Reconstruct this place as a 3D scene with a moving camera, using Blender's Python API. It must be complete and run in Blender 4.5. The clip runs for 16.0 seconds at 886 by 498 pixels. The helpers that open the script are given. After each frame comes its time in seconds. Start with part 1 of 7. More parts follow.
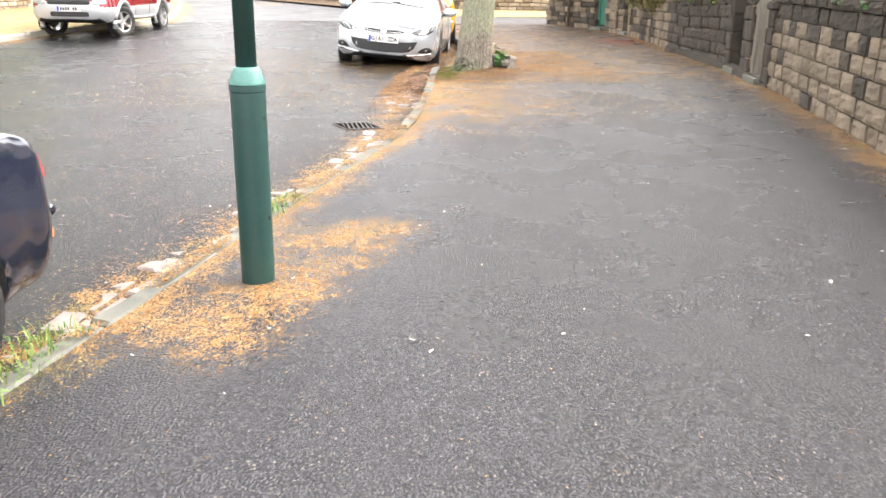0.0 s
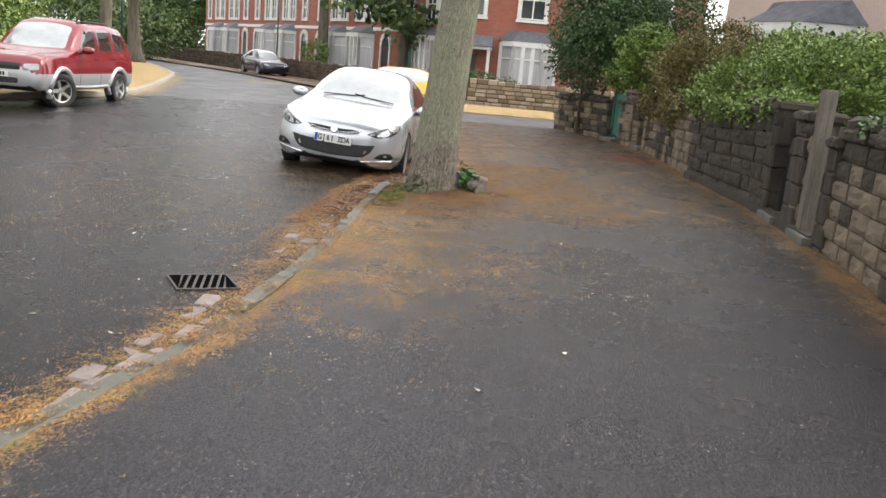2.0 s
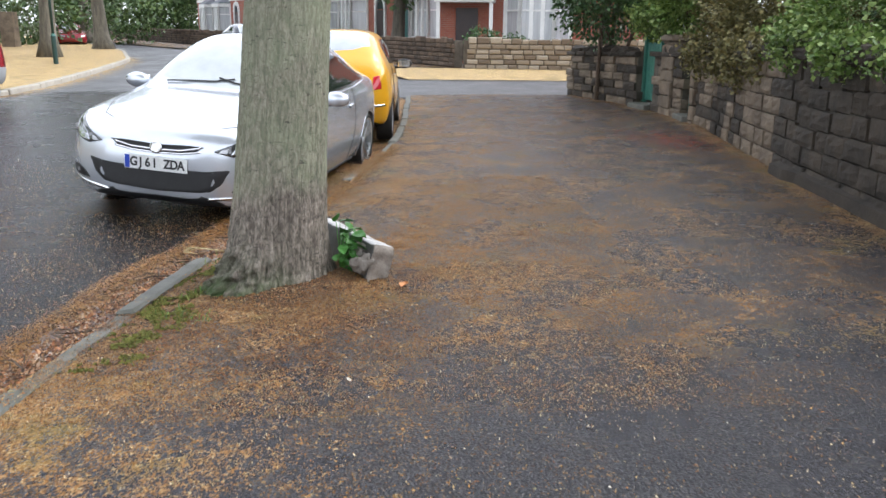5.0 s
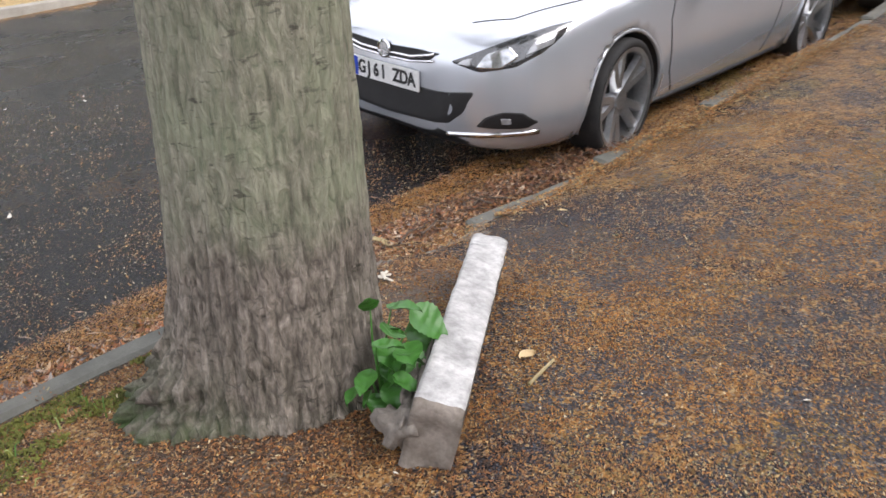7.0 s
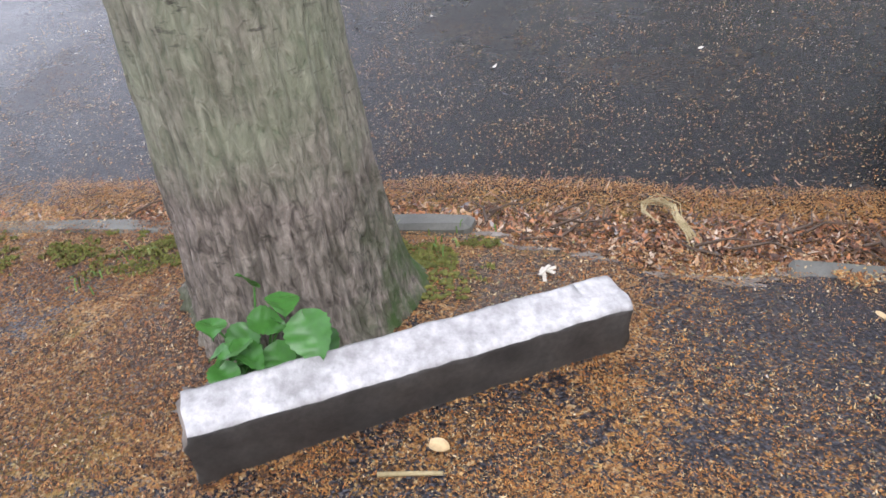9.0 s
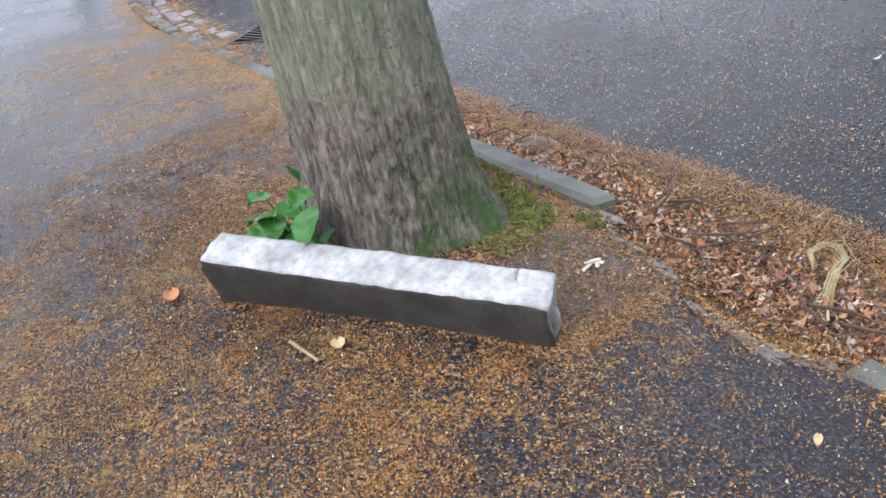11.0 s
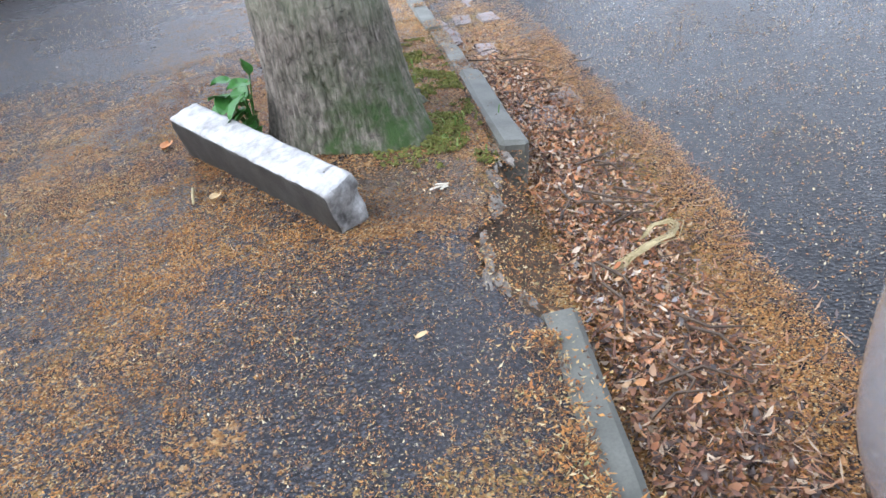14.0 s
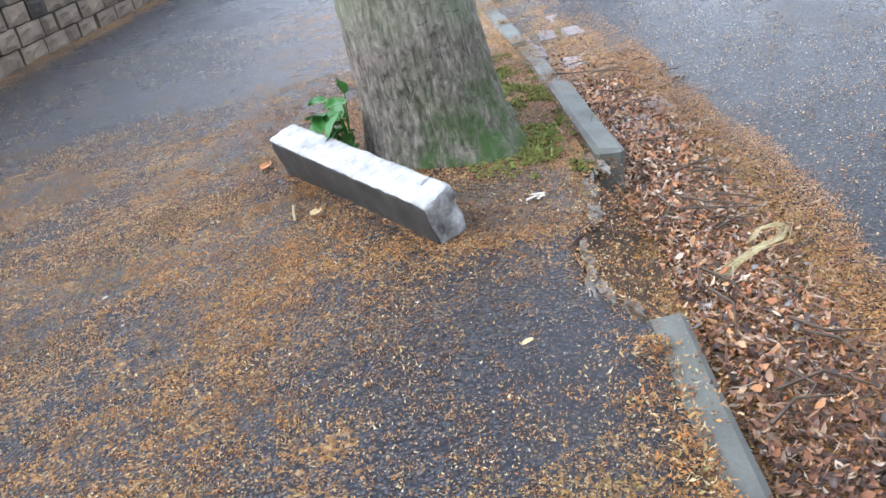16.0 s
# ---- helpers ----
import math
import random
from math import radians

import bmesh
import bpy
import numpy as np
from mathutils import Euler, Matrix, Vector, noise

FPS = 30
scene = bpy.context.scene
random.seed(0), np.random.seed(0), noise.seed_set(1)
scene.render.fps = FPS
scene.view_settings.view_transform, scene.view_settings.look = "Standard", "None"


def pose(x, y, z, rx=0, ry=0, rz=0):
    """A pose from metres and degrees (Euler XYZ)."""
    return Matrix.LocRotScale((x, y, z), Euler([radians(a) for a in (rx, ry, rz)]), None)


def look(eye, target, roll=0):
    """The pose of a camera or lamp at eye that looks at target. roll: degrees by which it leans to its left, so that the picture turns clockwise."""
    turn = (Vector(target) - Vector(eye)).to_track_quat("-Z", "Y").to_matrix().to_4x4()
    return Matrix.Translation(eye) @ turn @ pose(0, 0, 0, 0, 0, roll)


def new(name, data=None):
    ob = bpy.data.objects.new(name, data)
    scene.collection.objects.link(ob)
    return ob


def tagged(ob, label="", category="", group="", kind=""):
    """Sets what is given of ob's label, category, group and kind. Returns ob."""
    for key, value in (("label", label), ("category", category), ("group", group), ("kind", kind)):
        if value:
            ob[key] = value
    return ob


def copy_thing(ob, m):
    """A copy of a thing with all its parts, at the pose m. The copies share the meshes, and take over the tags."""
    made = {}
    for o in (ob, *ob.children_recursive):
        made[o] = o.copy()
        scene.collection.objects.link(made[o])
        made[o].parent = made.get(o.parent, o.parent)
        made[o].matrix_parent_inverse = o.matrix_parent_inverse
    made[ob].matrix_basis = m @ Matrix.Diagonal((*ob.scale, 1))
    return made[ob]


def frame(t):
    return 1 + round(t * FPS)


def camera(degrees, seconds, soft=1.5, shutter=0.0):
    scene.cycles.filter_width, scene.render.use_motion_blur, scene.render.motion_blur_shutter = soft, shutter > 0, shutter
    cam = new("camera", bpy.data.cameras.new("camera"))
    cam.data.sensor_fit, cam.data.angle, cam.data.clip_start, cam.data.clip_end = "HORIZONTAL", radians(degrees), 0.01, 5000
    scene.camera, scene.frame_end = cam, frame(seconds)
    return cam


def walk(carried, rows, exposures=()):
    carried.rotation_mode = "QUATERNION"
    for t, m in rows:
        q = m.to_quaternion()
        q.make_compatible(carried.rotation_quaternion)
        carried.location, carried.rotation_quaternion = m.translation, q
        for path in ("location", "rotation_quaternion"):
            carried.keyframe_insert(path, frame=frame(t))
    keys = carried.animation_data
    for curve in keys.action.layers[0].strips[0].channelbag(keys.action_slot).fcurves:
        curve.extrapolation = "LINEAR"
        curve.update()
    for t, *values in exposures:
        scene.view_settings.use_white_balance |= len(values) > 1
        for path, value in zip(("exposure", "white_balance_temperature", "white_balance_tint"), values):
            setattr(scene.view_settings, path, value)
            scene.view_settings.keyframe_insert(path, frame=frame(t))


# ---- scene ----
cam = camera(57.0, 16.0, shutter=0.15)
PATH = [
    (0, (-1.479, -0.779, 1.333), (-1.22, 1.101, 0.702), 1.0),
    (0.5, (-1.177, -0.006, 1.318), (-0.983, 1.875, 0.668), 1.1),
    (1, (-0.856, 0.768, 1.331), (-0.494, 2.656, 0.778), 1.7),
    (1.5, (-0.522, 1.525, 1.37), (-0.231, 3.443, 0.884), 3.7),
    (2, (-0.201, 2.373, 1.429), (0.025, 4.312, 0.994), 5.3),
    (2.5, (0.027, 3.278, 1.465), (0.179, 5.228, 1.048), 4.5),
    (3, (0.296, 4.134, 1.441), (0.479, 6.07, 0.971), 3.9),
    (3.2, (0.497, 4.435, 1.415), (0.743, 6.384, 1.04), 4.2),
    (5.3, (1.417, 7.939, 1.384), (1.492, 9.865, 0.85), -1.2),
    (5.5, (1.498, 8.261, 1.398), (1.477, 10.19, 0.87), -1.5),
    (6, (1.734, 9.11, 1.394), (1.392, 10.992, 0.81), -1.4),
    (6.5, (2.016, 9.918, 1.38), (1.292, 11.642, 0.671), -3.5),
    (7, (2.221, 10.627, 1.327), (1.197, 12.114, 0.466), -4.5),
    (7.5, (2.285, 11.179, 1.298), (0.899, 12.271, 0.357), -3.8),
    (8, (2.379, 11.677, 1.285), (0.892, 12.406, 0.163), -4.2),
    (8.5, (2.493, 12.134, 1.279), (0.79, 12.286, 0.242), -5.8),
    (9, (2.567, 12.573, 1.265), (0.846, 12.414, 0.259), -7.5),
    (9.2, (2.607, 12.737, 1.267), (0.924, 12.42, 0.234), -9.4),
    (11.3, (2.048, 14.136, 1.226), (1.033, 12.695, 0.279), -10.6),
    (11.5, (1.964, 14.23, 1.199), (1.022, 12.738, 0.258), -11.2),
    (12, (1.74, 14.489, 1.175), (1.059, 12.877, 0.207), -11.2),
    (12.5, (1.493, 14.694, 1.131), (0.722, 13.147, 0.126), -9.2),
    (13, (1.289, 14.905, 1.109), (0.56, 13.311, 0.146), -7.8),
    (13.5, (1.203, 15.093, 1.127), (0.668, 13.441, 0.135), -8.1),
    (14, (1.215, 15.112, 1.11), (0.767, 13.413, 0.154), -8.4),
    (14.5, (1.23, 15.097, 1.095), (0.871, 13.373, 0.145), -9.1),
    (15, (1.246, 15.097, 1.094), (0.903, 13.366, 0.153), -8.6),
    (15.5, (1.257, 15.105, 1.08), (0.975, 13.356, 0.152), -11.4),
    (16, (1.277, 15.112, 1.085), (1.003, 13.335, 0.209), -12.4),
]
walk(cam, [(t, look(eye, target, roll)) for t, eye, target, roll in PATH],
     [(0, 2.4, 6900, 11), (0.5, 2.2, 6900, 11), (1.0, 1.75, 6900, 11), (1.5, 1.3, 6850, 11), (2.0, 1.15, 6800, 10), (3.0, 1.05, 6750, 10), (5.5, 1.25, 6000, 10), (6.5, 0.95, 6250, 13), (7.0, 1.1, 6350, 15), (8.0, 1.2, 6100, 17), (9.0, 1.22, 5950, 18), (11.5, 1.2, 5700, 12), (12.5, 1.4, 5600, 11), (13.5, 1.5, 5550, 11), (15.0, 1.5, 5550, 11), (16.0, 1.6, 5500, 10)])

# ---- light ----
world = bpy.data.worlds.new("overcast_sky")
scene.world = world
world.use_nodes = True
wn = world.node_tree
sky = wn.nodes.new("ShaderNodeTexSky")
sky.sky_type = "NISHITA"
sky.sun_disc = False
sky.sun_elevation, sky.sun_rotation = radians(42), radians(79)
sky.air_density, sky.dust_density, sky.ozone_density = 1.0, 3.0, 1.0
grey = wn.nodes.new("ShaderNodeHueSaturation")
grey.inputs["Saturation"].default_value = 0.35
wn.links.new(sky.outputs[0], grey.inputs["Color"])
veil = wn.nodes.new("ShaderNodeMix")
veil.data_type = "RGBA"
veil.inputs[0].default_value = 0.5
veil.inputs[7].default_value = (9.0, 9.1, 9.4, 1)
wn.links.new(grey.outputs[0], veil.inputs[6])
wn.links.new(veil.outputs[2], wn.nodes["Background"].inputs[0])
wn.nodes["Background"].inputs[1].default_value = 0.15
sun = new("sun", bpy.data.lights.new("sun", "SUN"))
sun.data.energy, sun.data.angle, sun.data.color = 1.1, radians(40), (1.0, 0.97, 0.92)
sun.matrix_world = look((32, 18, 30), (0, 12, 0))

# ---- plan ----
KERB_Y = [-9, -4, 0, 2.3, 3.7, 5.0, 6.3, 7.35, 9.2, 10.7, 11.5, 12.5, 13.4, 14.1, 15.3, 17.0, 18.5, 21.0, 24.2, 26.0]
KERB_X = [-6.9, -4.9, -3.4, -2.57, -2.07, -1.57, -1.07, -0.75, -0.41, -0.165, -0.028, 0.165, 0.405, 0.575, 0.94, 1.24, 1.45, 1.6, 1.74, 1.8]
WALL_Y = [-9, -4, 0, 3, 5.28, 6.5, 8.0, 9.5, 11.8, 12.6, 15.0, 17.0, 19.0, 20.5, 21.6, 23.3, 25.3]
WALL_X = [-1.6, 0.1, 1.45, 2.35, 3.02, 3.4, 3.85, 4.3, 4.82, 4.98, 5.27, 5.6, 5.98, 6.12, 6.08, 5.87, 5.35]
LEFT_Y = [-20, 0, 8, 16, 20, 22.5, 24.8, 27.4, 33, 40, 50, 62, 80]
LEFT_X = [-24, -15.4, -12.4, -9.7, -8.5, -7.7, -6.4, -6.5, -7.2, -8.3, -11.5, -17, -26]


def kerb(y):
    return np.interp(y, KERB_Y, KERB_X)


def wall_x(y):
    return np.interp(y, WALL_Y, WALL_X)


def left_x(y):
    return np.interp(y, LEFT_Y, LEFT_X)


TREE = (0.70, 12.0)


def pave_z(x, y):
    """Height of the pavement: a slight fall to the kerb, a sag at the lost stone, a heave at the tree."""
    e = np.maximum(x - kerb(y), 0)
    z = -0.045 * np.exp(-e / 0.7) - 0.13 * np.exp(-((y - 13.9) / 1.1) ** 2) * np.exp(-e / 0.4)
    z = z + 0.05 * np.exp(-((x - TREE[0]) ** 2 + (y - TREE[1]) ** 2) / 0.22)
    return z + 0.006 * np.sin(2.1 * x + 0.7 * y) * np.cos(1.3 * y)


def gutter_z(y):
    return np.interp(y, [-9, 12.5, 13.5, 15, 17, 19, 20.5, 26, 40, 120], [-0.25, -0.25, -0.265, -0.28, -0.255, -0.2, -0.16, -0.09, -0.03, 0.0])


def road_z(x, y):
    d = np.maximum(kerb(np.minimum(y, 25.5)) - x, 0)
    near = np.clip((30 - y) / 5, 0, 1)
    return gutter_z(y) + near * 0.13 * np.sin(math.pi * np.clip(d / 8.5, 0, 1)) ** 0.8


def smooth(a, b, v):
    t = np.clip((v - a) / (b - a), 0, 1)
    return t * t * (3 - 2 * t)


def litter(x, y):
    """How thickly fallen blossom lies on the pavement, 0 to 1."""
    e, w = x - kerb(y), wall_x(y) - x
    d = 0.95 * np.exp(-(e / np.where(y < 9, 0.42, 0.8)) ** 2) * (e > -0.3) * (1 - 0.4 * smooth(12.4, 13.2, y))
    d = np.maximum(d, 0.74 * np.exp(-((x - 1.0) ** 2 + (y - 12.2) ** 2) / 1.6))
    d = np.maximum(d, 0.85 * np.exp(-(np.maximum(w, 0) / 0.55) ** 2))
    s = np.clip(((x + 1.95) * 0.55 + (y - 2.25) * 1.0) / 1.3, 0, 1)
    d = np.maximum(d * (0.35 + 0.65 * smooth(1.3, 2.4, y)), 0.8 * np.exp(-(np.hypot(x + 1.95 - 0.6 * s, y - 2.35 - 1.2 * s) / 0.46) ** 4))
    d = np.maximum(d, smooth(8.5, 11.5, y) * (0.57 + 0.12 * np.exp(-(e / 1.7) ** 2)))
    d = np.maximum(d, 0.74 * smooth(4.5, 8, y) * np.exp(-(e / 2.5) ** 2))
    d = np.maximum(d, 1.2 * np.exp(-((x - 0.75) ** 2 + (y - 11.75) ** 2) / 0.75))
    d = d * (1 - 0.65 * np.exp(-((x - 0.9) ** 2 + (y - 13.45) ** 2) / 0.22))
    d = np.maximum(d, 1.15 * np.exp(-((x - 0.62) / 0.42) ** 4 - ((y - 12.62) / 0.4) ** 4))
    return np.clip(d, 0.04, 1.2)


# ---- helpers ----
def mesh_from(name, verts, faces, smooth_it=False):
    me = bpy.data.meshes.new(name)
    me.from_pydata([tuple(map(float, v)) for v in verts], [], faces)
    if smooth_it:
        me.polygons.foreach_set("use_smooth", [True] * len(me.polygons))
    me.update()
    return me


def put_mat(ob, *mats):
    for m in mats:
        ob.data.materials.append(m)
    return ob


def part(name, bm, material, parent=None, label="", smooth_it=False):
    """Links a bmesh as one mesh object, under a thing or a part."""
    me = bpy.data.meshes.new(name)
    bm.normal_update()
    bm.to_mesh(me)
    bm.free()
    if smooth_it:
        me.polygons.foreach_set("use_smooth", [True] * len(me.polygons))
    ob = new(name, me)
    put_mat(ob, material)
    if parent is not None:
        ob.parent = parent
    if label:
        tagged(ob, label)
    return ob


def empty(name, m, label, category, group="", kind=""):
    ob = new(name)
    ob.empty_display_size = 0.1
    ob.matrix_world = m
    return tagged(ob, label, category, group, kind)


def box(bm, x0, x1, y0, y1, z0, z1, bevel=0.0, m=None):
    r = bmesh.ops.create_cube(bm, size=1)
    vs = r["verts"]
    t = Matrix.Translation(((x0 + x1) / 2, (y0 + y1) / 2, (z0 + z1) / 2)) @ Matrix.Diagonal((x1 - x0, y1 - y0, z1 - z0, 1))
    bmesh.ops.transform(bm, matrix=t if m is None else m @ t, verts=vs)
    if bevel:
        es = list({e for v in vs for e in v.link_edges})
        bmesh.ops.bevel(bm, geom=es, offset=bevel, segments=2, affect="EDGES", profile=0.6)
    return bm


def box_bm(*a, **k):
    return box(bmesh.new(), *a, **k)


def revolve(bm, profile, seg=32, m=None, closed=False):
    """Turns (radius, height) points round z."""
    rings = []
    for r, h in profile:
        ring = []
        for i in range(seg):
            a = 2 * math.pi * i / seg
            v = Vector((r * math.cos(a), r * math.sin(a), h))
            ring.append(bm.verts.new(m @ v if m is not None else v))
        rings.append(ring)
    pairs = list(zip(rings, rings[1:])) + ([(rings[-1], rings[0])] if closed else [])
    for a, b in pairs:
        for i in range(seg):
            bm.faces.new((a[i], a[(i + 1) % seg], b[(i + 1) % seg], b[i]))
    if not closed:
        bm.faces.new(rings[0][::-1])
        bm.faces.new(rings[-1])
    return bm


def tube(bm, pts, radii, seg=6):
    """A round bar through points."""
    rings = []
    for i, p in enumerate(pts):
        p = Vector(p)
        d = Vector(pts[min(i + 1, len(pts) - 1)]) - Vector(pts[max(i - 1, 0)])
        q = d.to_track_quat("Z", "Y")
        r = radii[i] if hasattr(radii, "__len__") else radii
        rings.append([bm.verts.new(p + q @ Vector((r * math.cos(2 * math.pi * k / seg), r * math.sin(2 * math.pi * k / seg), 0))) for k in range(seg)])
    for a, b in zip(rings, rings[1:]):
        for k in range(seg):
            bm.faces.new((a[k], a[(k + 1) % seg], b[(k + 1) % seg], b[k]))
    bm.faces.new(rings[0][::-1])
    bm.faces.new(rings[-1])
    return bm


# ---- materials ----
class Mat:
    """A short way to write node materials."""

    def __init__(self, name, rough=0.6, metal=0.0, spec=0.5, coat=0.0):
        self.m = bpy.data.materials.new(name)
        self.m.use_nodes = True
        self.t = self.m.node_tree
        self.b = self.t.nodes["Principled BSDF"]
        self.b.inputs["Roughness"].default_value = rough
        self.b.inputs["Metallic"].default_value = metal
        self.b.inputs["Specular IOR Level"].default_value = spec
        self.b.inputs["Coat Weight"].default_value = coat
        self.b.inputs["Coat Roughness"].default_value = 0.05
        tc = self.t.nodes.new("ShaderNodeTexCoord")
        self.obj = tc.outputs["Object"]
        self.pos = self.t.nodes.new("ShaderNodeNewGeometry").outputs["Position"]

    def link(self, a, b):
        self.t.links.new(a, b)

    def noise(self, scale, detail=4, rough=0.55, vec=None, stretch=None, dist=0.0):
        n = self.t.nodes.new("ShaderNodeTexNoise")
        n.inputs["Scale"].default_value, n.inputs["Detail"].default_value = scale, detail
        n.inputs["Roughness"].default_value, n.inputs["Distortion"].default_value = rough, dist
        v = vec or self.pos
        if stretch:
            mp = self.t.nodes.new("ShaderNodeMapping")
            mp.inputs["Scale"].default_value = stretch
            self.link(v, mp.inputs["Vector"])
            v = mp.outputs[0]
        self.link(v, n.inputs["Vector"])
        return n.outputs["Fac"]

    def voronoi(self, scale, vec=None, feature="F1", out="Distance"):
        n = self.t.nodes.new("ShaderNodeTexVoronoi")
        n.feature = feature
        n.inputs["Scale"].default_value = scale
        self.link(vec or self.pos, n.inputs["Vector"])
        return n.outputs[out]

    def ramp(self, fac, *stops):
        n = self.t.nodes.new("ShaderNodeValToRGB")
        e = n.color_ramp.elements
        while len(e) < len(stops):
            e.new(0.5)
        for el, (p, c) in zip(e, stops):
            el.position = p
            el.color = (*c, 1) if hasattr(c, "__len__") else (c, c, c, 1)
        self.link(fac, n.inputs[0])
        return n.outputs[0]

    def mix(self, fac, a, b, mode="MIX"):
        n = self.t.nodes.new("ShaderNodeMix")
        n.data_type, n.blend_type = "RGBA", mode
        for sock, v in ((n.inputs[0], fac), (n.inputs[6], a), (n.inputs[7], b)):
            if hasattr(v, "is_linked"):
                self.link(v, sock)
            elif hasattr(v, "__len__"):
                sock.default_value = (*v, 1)
            else:
                sock.default_value = v
        return n.outputs[2]

    def math(self, op, a, b=0.0, clamp=False):
        n = self.t.nodes.new("ShaderNodeMath")
        n.operation, n.use_clamp = op, clamp
        for sock, v in ((n.inputs[0], a), (n.inputs[1], b)):
            if hasattr(v, "is_linked"):
                self.link(v, sock)
            else:
                sock.default_value = v
        return n.outputs[0]

    def island(self):
        return self.t.nodes.new("ShaderNodeNewGeometry").outputs["Random Per Island"]

    def rand(self):
        return self.t.nodes.new("ShaderNodeObjectInfo").outputs["Random"]

    def attr(self, name):
        n = self.t.nodes.new("ShaderNodeAttribute")
        n.attribute_name = name
        return n.outputs["Fac"]

    def color(self, v):
        if hasattr(v, "is_linked"):
            self.link(v, self.b.inputs["Base Color"])
        else:
            self.b.inputs["Base Color"].default_value = (*v, 1)
        return self

    def roughness(self, v):
        self.link(v, self.b.inputs["Roughness"])
        return self

    def bump(self, h, strength=0.4, dist=0.01):
        n = self.t.nodes.new("ShaderNodeBump")
        n.inputs["Strength"].default_value, n.inputs["Distance"].default_value = strength, dist
        self.link(h, n.inputs["Height"])
        self.link(n.outputs[0], self.b.inputs["Normal"])
        return self


def asphalt(name, base, litter_from=None, tint=(0.25, 0.12, 0.034), wet=0.42, grain=150, spec=0.5, chip=1.0, relief=0.6):
    """Tarmac of small stones in binder, with single bits of blossom caught on it."""
    m = Mat(name, wet, spec=spec)
    cell = m.math("MULTIPLY", m.voronoi(grain, out="Color"), 1.0)
    cell2 = m.math("MULTIPLY", m.voronoi(grain * 0.55, out="Color"), 1.0)
    g = m.noise(grain * 0.8, 3, 0.7)
    big = m.noise(0.9, 5, 0.6)
    dark, lite = [v * 0.35 for v in base], [v * 1.9 for v in base]
    c = m.ramp(cell, (0.2, dark), (0.5, base), (0.8, lite), (0.93, [v * 4.5 for v in base]))
    c = m.mix(0.4, c, m.ramp(cell2, (0.25, dark), (0.6, base), (0.9, lite)))
    c = m.mix(m.ramp(big, (0.35, 0.0), (0.7, 0.5)), c, [v * 0.55 for v in base])
    c = m.mix(m.ramp(m.noise(0.35, 3), (0.42, 0.0), (0.6, 0.3)), c, [v * 1.5 for v in base])
    chips = m.ramp(m.voronoi(140, out="Color"), (0.86, 0.0), (0.9, 1.0))
    c = m.mix(m.math("MULTIPLY", chips, m.ramp(m.noise(1.3, 4), (0.35, 0.35 * chip), (0.6, 0.9 * chip))), c, (0.3, 0.255, 0.19))
    rough = m.ramp(big, (0.3, wet - 0.1), (0.75, wet + 0.12))
    # Gaps between stones get their shade in darker colour and weaker gloss.
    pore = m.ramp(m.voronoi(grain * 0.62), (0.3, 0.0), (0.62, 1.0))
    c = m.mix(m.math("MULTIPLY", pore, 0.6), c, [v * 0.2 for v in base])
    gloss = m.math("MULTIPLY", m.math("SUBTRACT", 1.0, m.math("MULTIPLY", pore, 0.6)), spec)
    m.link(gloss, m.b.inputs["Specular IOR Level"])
    if litter_from:
        a = m.attr(litter_from)
        c = m.mix(m.ramp(a, (0.8, 0.0), (1.0, 0.85)), c, m.ramp(m.noise(70, 4, 0.7), (0.35, (0.04, 0.03, 0.023)), (0.65, (0.15, 0.11, 0.08))))
        n1 = m.math("ADD", m.math("MULTIPLY", m.noise(2.4, 6, 0.65), 0.5), m.math("MULTIPLY", m.noise(13, 5, 0.75), 0.5))
        cover = m.ramp(m.math("ADD", n1, m.math("MULTIPLY", m.math("SUBTRACT", a, 0.6), 0.46)), (0.34, 0.06), (0.5, 0.28), (0.66, 0.75), (0.85, 0.95))
        cover = m.math("MULTIPLY", cover, m.ramp(m.math("MULTIPLY", a, 0.5), (0.46, 1.0), (0.56, 0.3)))
        bit1 = m.math("MULTIPLY", m.math("SUBTRACT", cover, m.voronoi(165, out="Color")), 9.0, True)
        bit2 = m.math("MULTIPLY", m.math("SUBTRACT", m.math("MULTIPLY", cover, 0.8), m.voronoi(85, out="Color")), 9.0, True)
        on = m.math("MAXIMUM", bit1, bit2)
        oc = m.ramp(m.voronoi(120, out="Color"), (0.2, [v * 0.3 for v in tint]), (0.45, tint), (0.7, (tint[0] * 1.25, tint[1] * 1.45, tint[2] * 1.9)), (0.92, (0.38, 0.29, 0.15)))
        green = m.ramp(m.noise(1.7, 4), (0.54, 0.0), (0.66, 0.5))
        oc = m.mix(green, oc, (0.13, 0.12, 0.03))
        c = m.mix(on, c, oc)
        rough = m.mix(on, rough, (0.8, 0.8, 0.8))
        m.bump(m.math("SUBTRACT", m.math("ADD", m.math("ADD", m.math("MULTIPLY", cell, 0.5), g), m.math("MULTIPLY", on, 0.8)), m.math("MULTIPLY", pore, 0.9)), relief, 0.007)
    else:
        m.bump(m.math("ADD", g, cell), 0.5, 0.005)
    return m.color(c).roughness(rough).m


